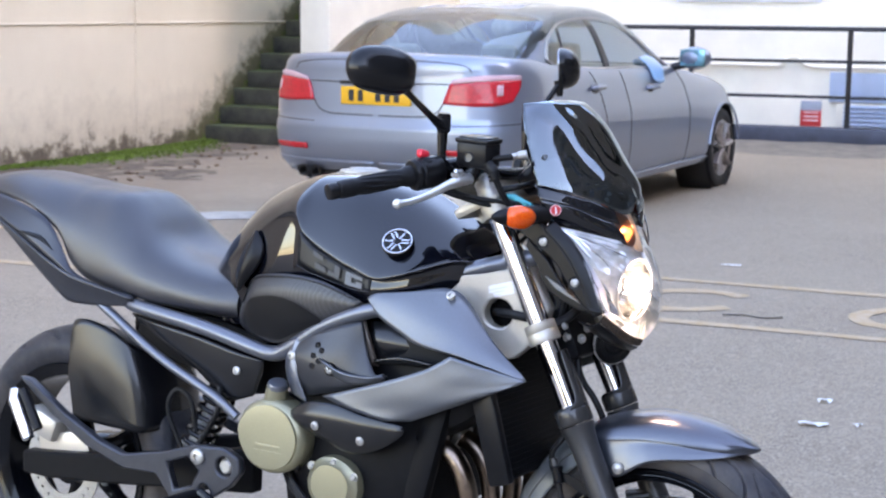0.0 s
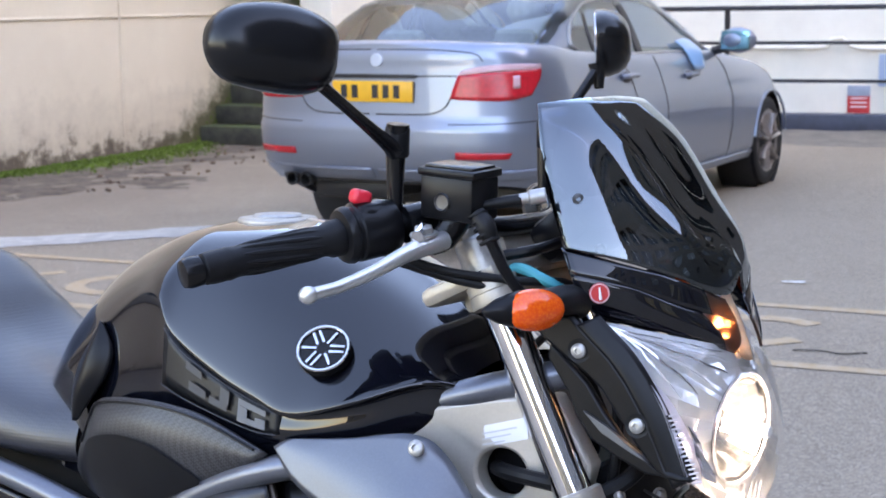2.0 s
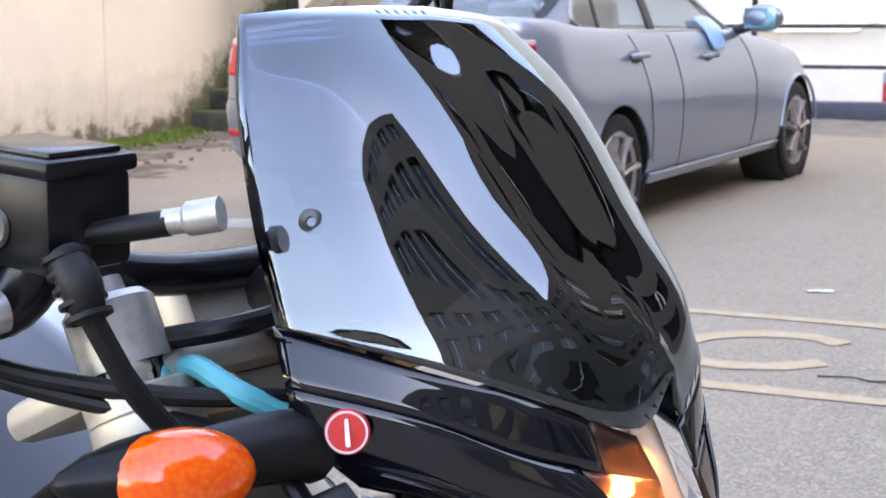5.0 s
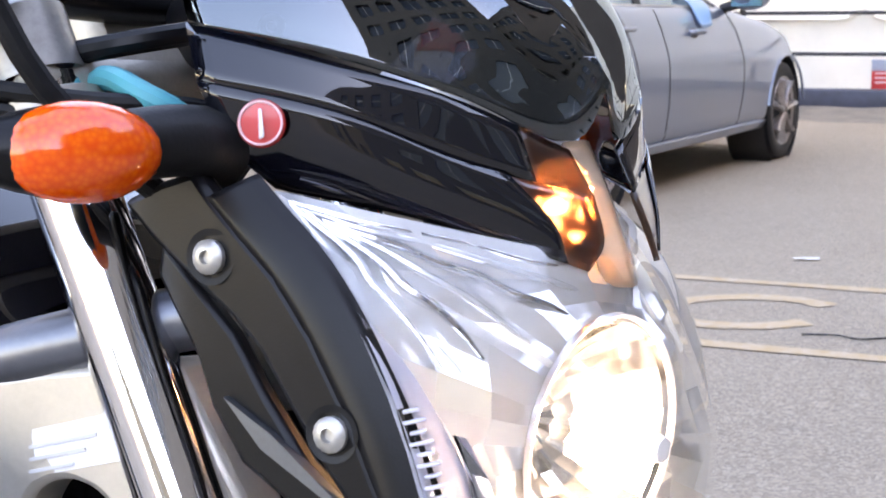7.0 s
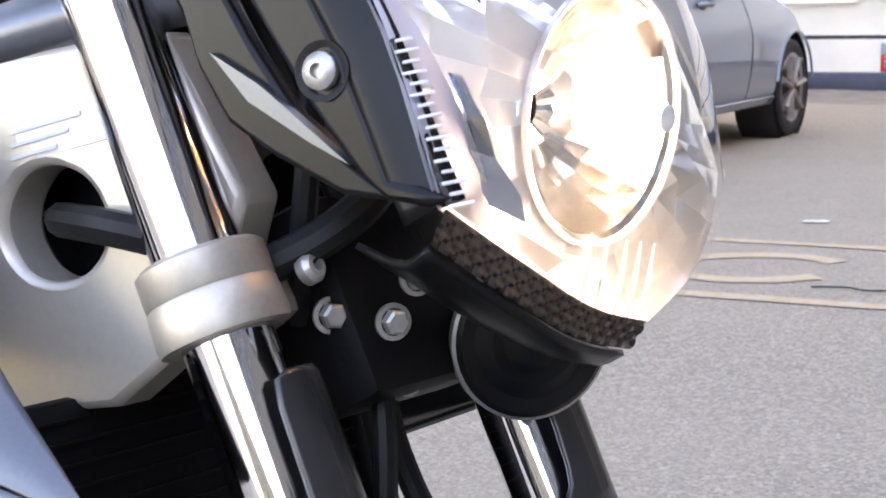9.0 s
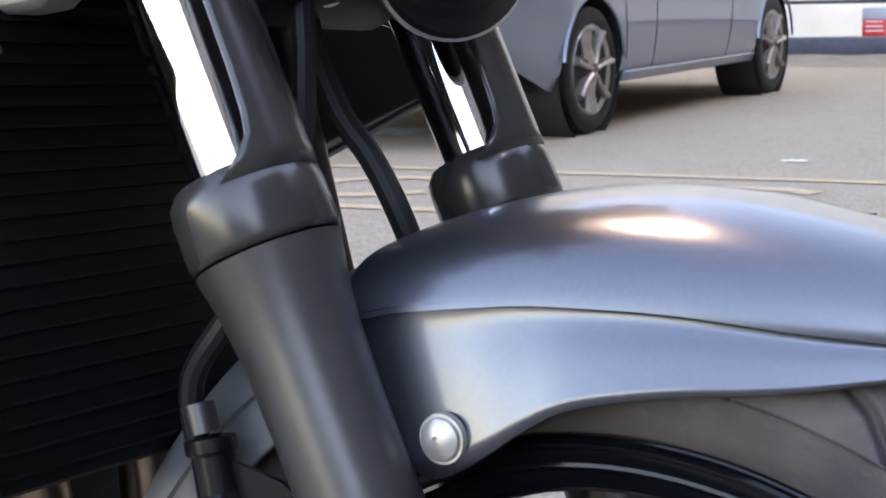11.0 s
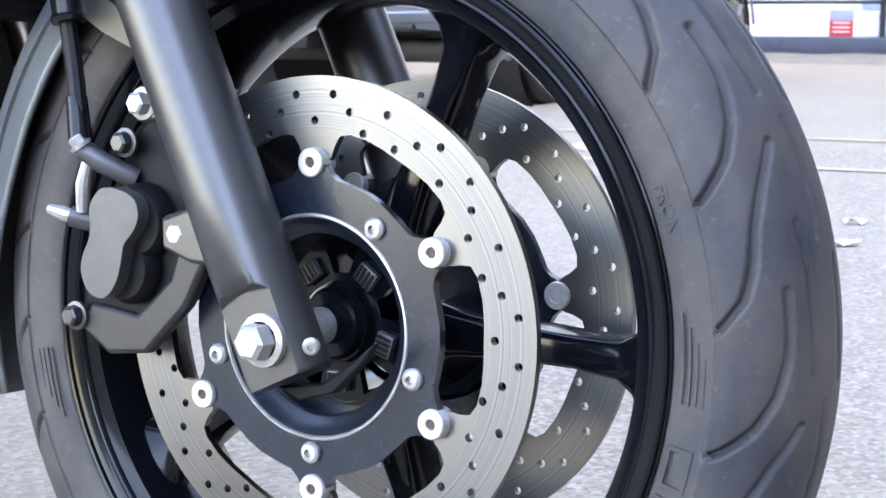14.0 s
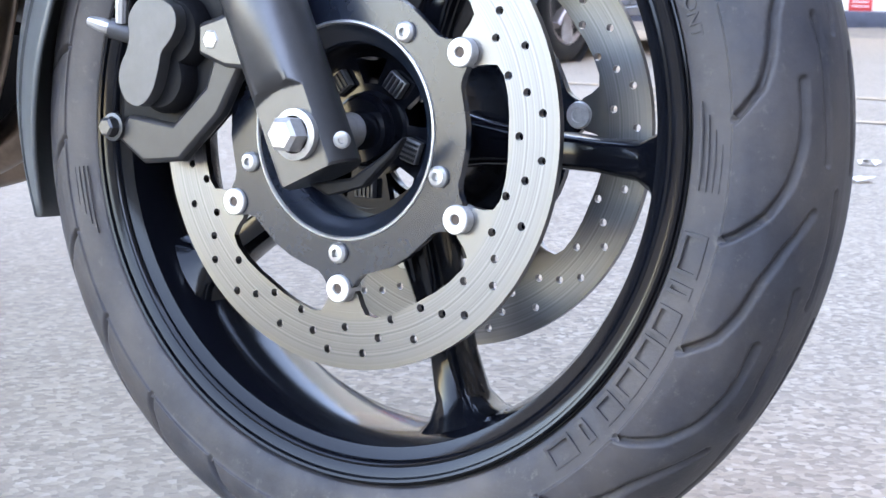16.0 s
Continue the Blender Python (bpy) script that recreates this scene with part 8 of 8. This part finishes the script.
roof_rows = [[(x, -(cab_at(x, k)[0] + 0.006), cab_at(x, k)[1] + 0.006) for x in (-0.02, 0.15, 0.4, 0.7, 1.0, 1.14)] for k in (1.75, 2.2, 3.0, 3.6, 4.0)]
part("roof", surf(roof_rows, 20, 20, mirror=True), CAR_PAINT, car, "painted steel roof", solid=0.02)
for sd in (-1, 1):
    def pil(pts, w0, w1):
        return surf([[(x + w, (cab_at(x + w, k)[0] + 0.008) * sd, cab_at(x + w, k)[1] + 0.004) for x, k in pts] for w in (w0, (w0 + w1) / 2, w1)], 14, 6)

    part("rear_pillar", pil([(-0.40, 0.0), (-0.34, 0.6), (-0.22, 1.2), (-0.06, 1.7), (0.04, 2.0)], -0.20, 0.13), CAR_PAINT, car, solid=0.02)
    part("roof_rail", surf([[(x, (cab_at(x, k)[0] + 0.007) * sd, cab_at(x, k)[1] + 0.004) for x in (-0.02, 0.15, 0.4, 0.7, 1.0, 1.14)] for k in (1.55, 1.7, 1.95)], 18, 5), CAR_PAINT, car, solid=0.02)
    part("door_pillar", pil([(0.62, 0.0), (0.62, 0.6), (0.60, 1.2), (0.58, 1.7)], -0.045, 0.045), CAR_BLACK, car, solid=0.01)
    part("quarter_bar", pil([(-0.02, 0.0), (0.0, 0.6), (0.04, 1.2), (0.08, 1.6)], -0.016, 0.016), CAR_BLACK, car, solid=0.01)
    part("front_pillar", pil([(2.06, 0.3), (1.78, 1.0), (1.45, 1.6), (1.16, 1.95)], -0.045, 0.035), CAR_PAINT, car, solid=0.02)
    part("window_trim", tube([(x, (cab_at(x, 0)[0] + 0.016) * sd, cab_at(x, 0)[1] + 0.006) for x in (-0.22, 0.1, 0.5, 0.9, 1.4, 1.85)], 0.010, 6), STEEL, car, "bright window trim")
    part("roof_trim", tube([(x, (cab_at(x, k)[0] + 0.012) * sd, cab_at(x, k)[1] + 0.003) for x, k in ((-0.22, 0.05), (-0.27, 0.35), (-0.20, 0.9), (-0.04, 1.35), (0.14, 1.56), (0.5, 1.62), (0.9, 1.6), (1.25, 1.4), (1.6, 0.9), (1.82, 0.35))], 0.009, 6, 40), STEEL, car)
    for x in (0.26, 1.27):
        z = 0.925 - 0.04 * (x > 1)
        h = part("door_handle", tube([(x - 0.11, 0.893 * sd, z), (x - 0.09, 0.918 * sd, z + 0.004), (x + 0.06, 0.918 * sd, z + 0.004), (x + 0.09, 0.893 * sd, z)], 0.015, 8), CAR_PAINT, car, "painted door handle")
        part("handle_cup", ellipsoid((x - 0.03, 0.884 * sd, z - 0.006), 0.075, 0.016, 0.034), CAR_BLACK, h)
    for xs in ([(0.42, 0.36), (0.36, 0.70), (0.30, 0.90), (0.22, 1.03)], [(0.80, 0.28), (0.80, 0.7), (0.77, 0.9), (0.74, 1.02)], [(1.98, 0.28), (2.02, 0.6), (1.97, 0.85), (1.86, 0.99)]):
        skin_line("door_gap", [(x + PLAN_D[100] - HALF_PLAN[100, 0], z) for x, z in xs], 0.0035, CAR_BLACK, body, sd)
    skin_sheet("sill", [[(x + PLAN_D[100] - HALF_PLAN[100, 0], z) for x in (0.40, 1.0, 1.8, 2.5)] for z in (0.30, 0.25)], 0.006, CAR_PAINT, body, sd=sd, solid=-0.02)
    mir = part("door_mirror", ellipsoid((1.86, 1.0 * sd, 1.085), 0.075, 0.125, 0.085), CAR_PAINT, car, "door mirror with a blue-green tinted face")
    part("mirror_glass", box((0.012, 0.20, 0.125), Matrix.Translation((1.802, 1.0 * sd, 1.085)) @ pose(0, 0, 0, 0, 0, 8 * sd), 0.005), mat("mirror_teal", (0.20, 0.42, 0.46), 0.08, metal=0.7), mir)
    part("mirror_foot", tube([(1.88, 0.82 * sd, 1.01), (1.87, 0.93 * sd, 1.04)], 0.03, 8), CAR_BLACK, mir)
# pale blue sheet on the door corner: a sky reflection put into colour
part("blue_reflection_patch", surf([[(1.22, -0.800, 1.10), (1.38, -0.795, 1.11), (1.56, -0.785, 1.09)], [(1.30, -0.845, 1.03), (1.42, -0.85, 1.02), (1.60, -0.845, 1.015)], [(1.32, -0.895, 0.93), (1.40, -0.895, 0.91), (1.52, -0.895, 0.92)]], 10, 10), mat("painted_blue_reflection", (0.22, 0.42, 0.66), 0.3, coat=0.5), car, "pale blue sheet painted as a sky reflection on the door corner", solid=0.004)
# seats seen through the glass
for x, y, w in ((-0.02, 0.36, 0.50), (-0.02, -0.36, 0.50), (0.95, 0.38, 0.48), (0.95, -0.38, 0.48)):
    s = part("seat_back", box((0.14, w, 0.62), pose(x, y, 0.72, 0, -14), 0.06), CAR_CLOTH, car, "dark cloth car seat")
    part("headrest", box((0.09, 0.26, 0.17), pose(x - 0.10, y, 1.12, 0, -14), 0.04), CAR_CLOTH, s)
part("parcel_shelf", box((0.42, 1.30, 0.03), Matrix.Translation((-0.36, 0, 1.075)), 0.01), CAR_BLACK, car)
part("dashboard", box((0.40, 1.35, 0.20), pose(1.75, 0, 0.92, 0, 8), 0.06), CAR_CLOTH, car)
part("inner_mirror", box((0.03, 0.22, 0.06), pose(1.28, 0, 1.31), 0.012), CAR_BLACK, car)
# rear lamps, plate, bumper strips
for sd in (-1, 1):
    lam = skin_sheet("rear_lamp", [[(0.515, 0.990), (0.66, 1.003), (0.82, 1.014), (0.985, 1.018)], [(0.480, 0.925), (0.65, 0.930), (0.82, 0.943), (0.965, 0.968)], [(0.455, 0.866), (0.62, 0.858), (0.77, 0.860), (0.89, 0.882)]], 0.002, LAMP_RED, car, "red rear lamp cluster", sd)
    skin_sheet("pale_band", [[(0.535, 1.012), (0.66, 1.036), (0.82, 1.045), (0.985, 1.040)], [(0.515, 0.988), (0.66, 1.001), (0.82, 1.012), (0.985, 1.017)]], 0.009, LAMP_PALE, lam, "", sd, 14, 4, -0.004)
    skin_sheet("lamp_window", [[(0.80, 0.985), (0.84, 0.988)], [(0.79, 0.920), (0.83, 0.923)]], 0.011, LAMP_PALE, lam, "", sd, 6, 4, -0.003)
    skin_sheet("reflector", [[(0.50, 0.592), (0.64, 0.592), (0.80, 0.592)], [(0.50, 0.558), (0.64, 0.558), (0.78, 0.560)]], 0.003, LAMP_RED, car, "red bumper reflector", sd, 10, 4)
    skin_line("boot_gap", [(0.02, 1.122), (0.40, 1.120), (0.62, 1.100), (0.66, 1.06)], 0.0035, CAR_BLACK, body, sd)
    skin_line("boot_gap", [(0.455, 0.868), (0.42, 0.820), (0.36, 0.792), (0.26, 0.783), (0.02, 0.782)], 0.0045, CAR_BLACK, body, sd)
    skin_line("boot_crease", [(0.50, 0.985), (0.36, 0.985), (0.26, 0.982)], 0.004, CAR_BLACK, body, sd)
    skin_line("bumper_line", [(0.45, 0.735), (0.70, 0.740), (0.95, 0.752), (1.15, 0.765)], 0.0035, CAR_BLACK, body, sd)
    skin_sheet("bumper_lip", [[(0.02, 0.485), (0.45, 0.485), (0.75, 0.490), (0.95, 0.50)], [(0.02, 0.455), (0.45, 0.455), (0.75, 0.460), (0.95, 0.47)], [(0.02, 0.43), (0.45, 0.43), (0.75, 0.435), (0.95, 0.45)]], 0.012, CAR_PAINT, body, "bumper lower lip", sd, 20, 6, 0.010)
TAIL_X = car_skin(0.05, 0.91).x
part("handle_strip", box((0.03, 0.52, 0.022), Matrix.Translation((TAIL_X + 0.004, 0, 0.982)), 0.006), CAR_BLACK, body)
plate_ = part("number_plate", box((0.012, 0.49, 0.111), Matrix.Translation((TAIL_X - 0.014, 0, 0.902)), 0.003), mat("plate_yellow", (0.80, 0.40, 0.02), 0.4, var=0.05), car, "yellow rear number plate")
for yy in (0.17, 0.105, -0.02, -0.085, -0.15):
    part("plate_bar", box((0.004, 0.036, 0.070), Matrix.Translation((TAIL_X - 0.021, yy, 0.902)), 0), CAR_BLACK, plate_)
part("roundel", lathe([(0.0, 0.010), (0.032, 0.009), (0.037, 0.004), (0.037, 0.0)], car_skin(0.02, 1.065), (-1, 0, 0.1), 28), mat("badge_pale", (0.45, 0.50, 0.58), 0.3, metal=0.5), car, "plain pale round badge")
for yy in (0.46, 0.55):
    part("exhaust_tip", lathe([(0.030, -0.06), (0.036, 0.0), (0.038, 0.015), (0.032, 0.015), (0.028, -0.06)], (-1.05, yy, 0.41), (-1, 0, 0), 20), CAR_BLACK, car, "black exhaust tip")
part("exhaust_box", box((0.4, 0.5, 0.14), Matrix.Translation((-0.72, 0.25, 0.36)), 0.05), CAR_BLACK, car)
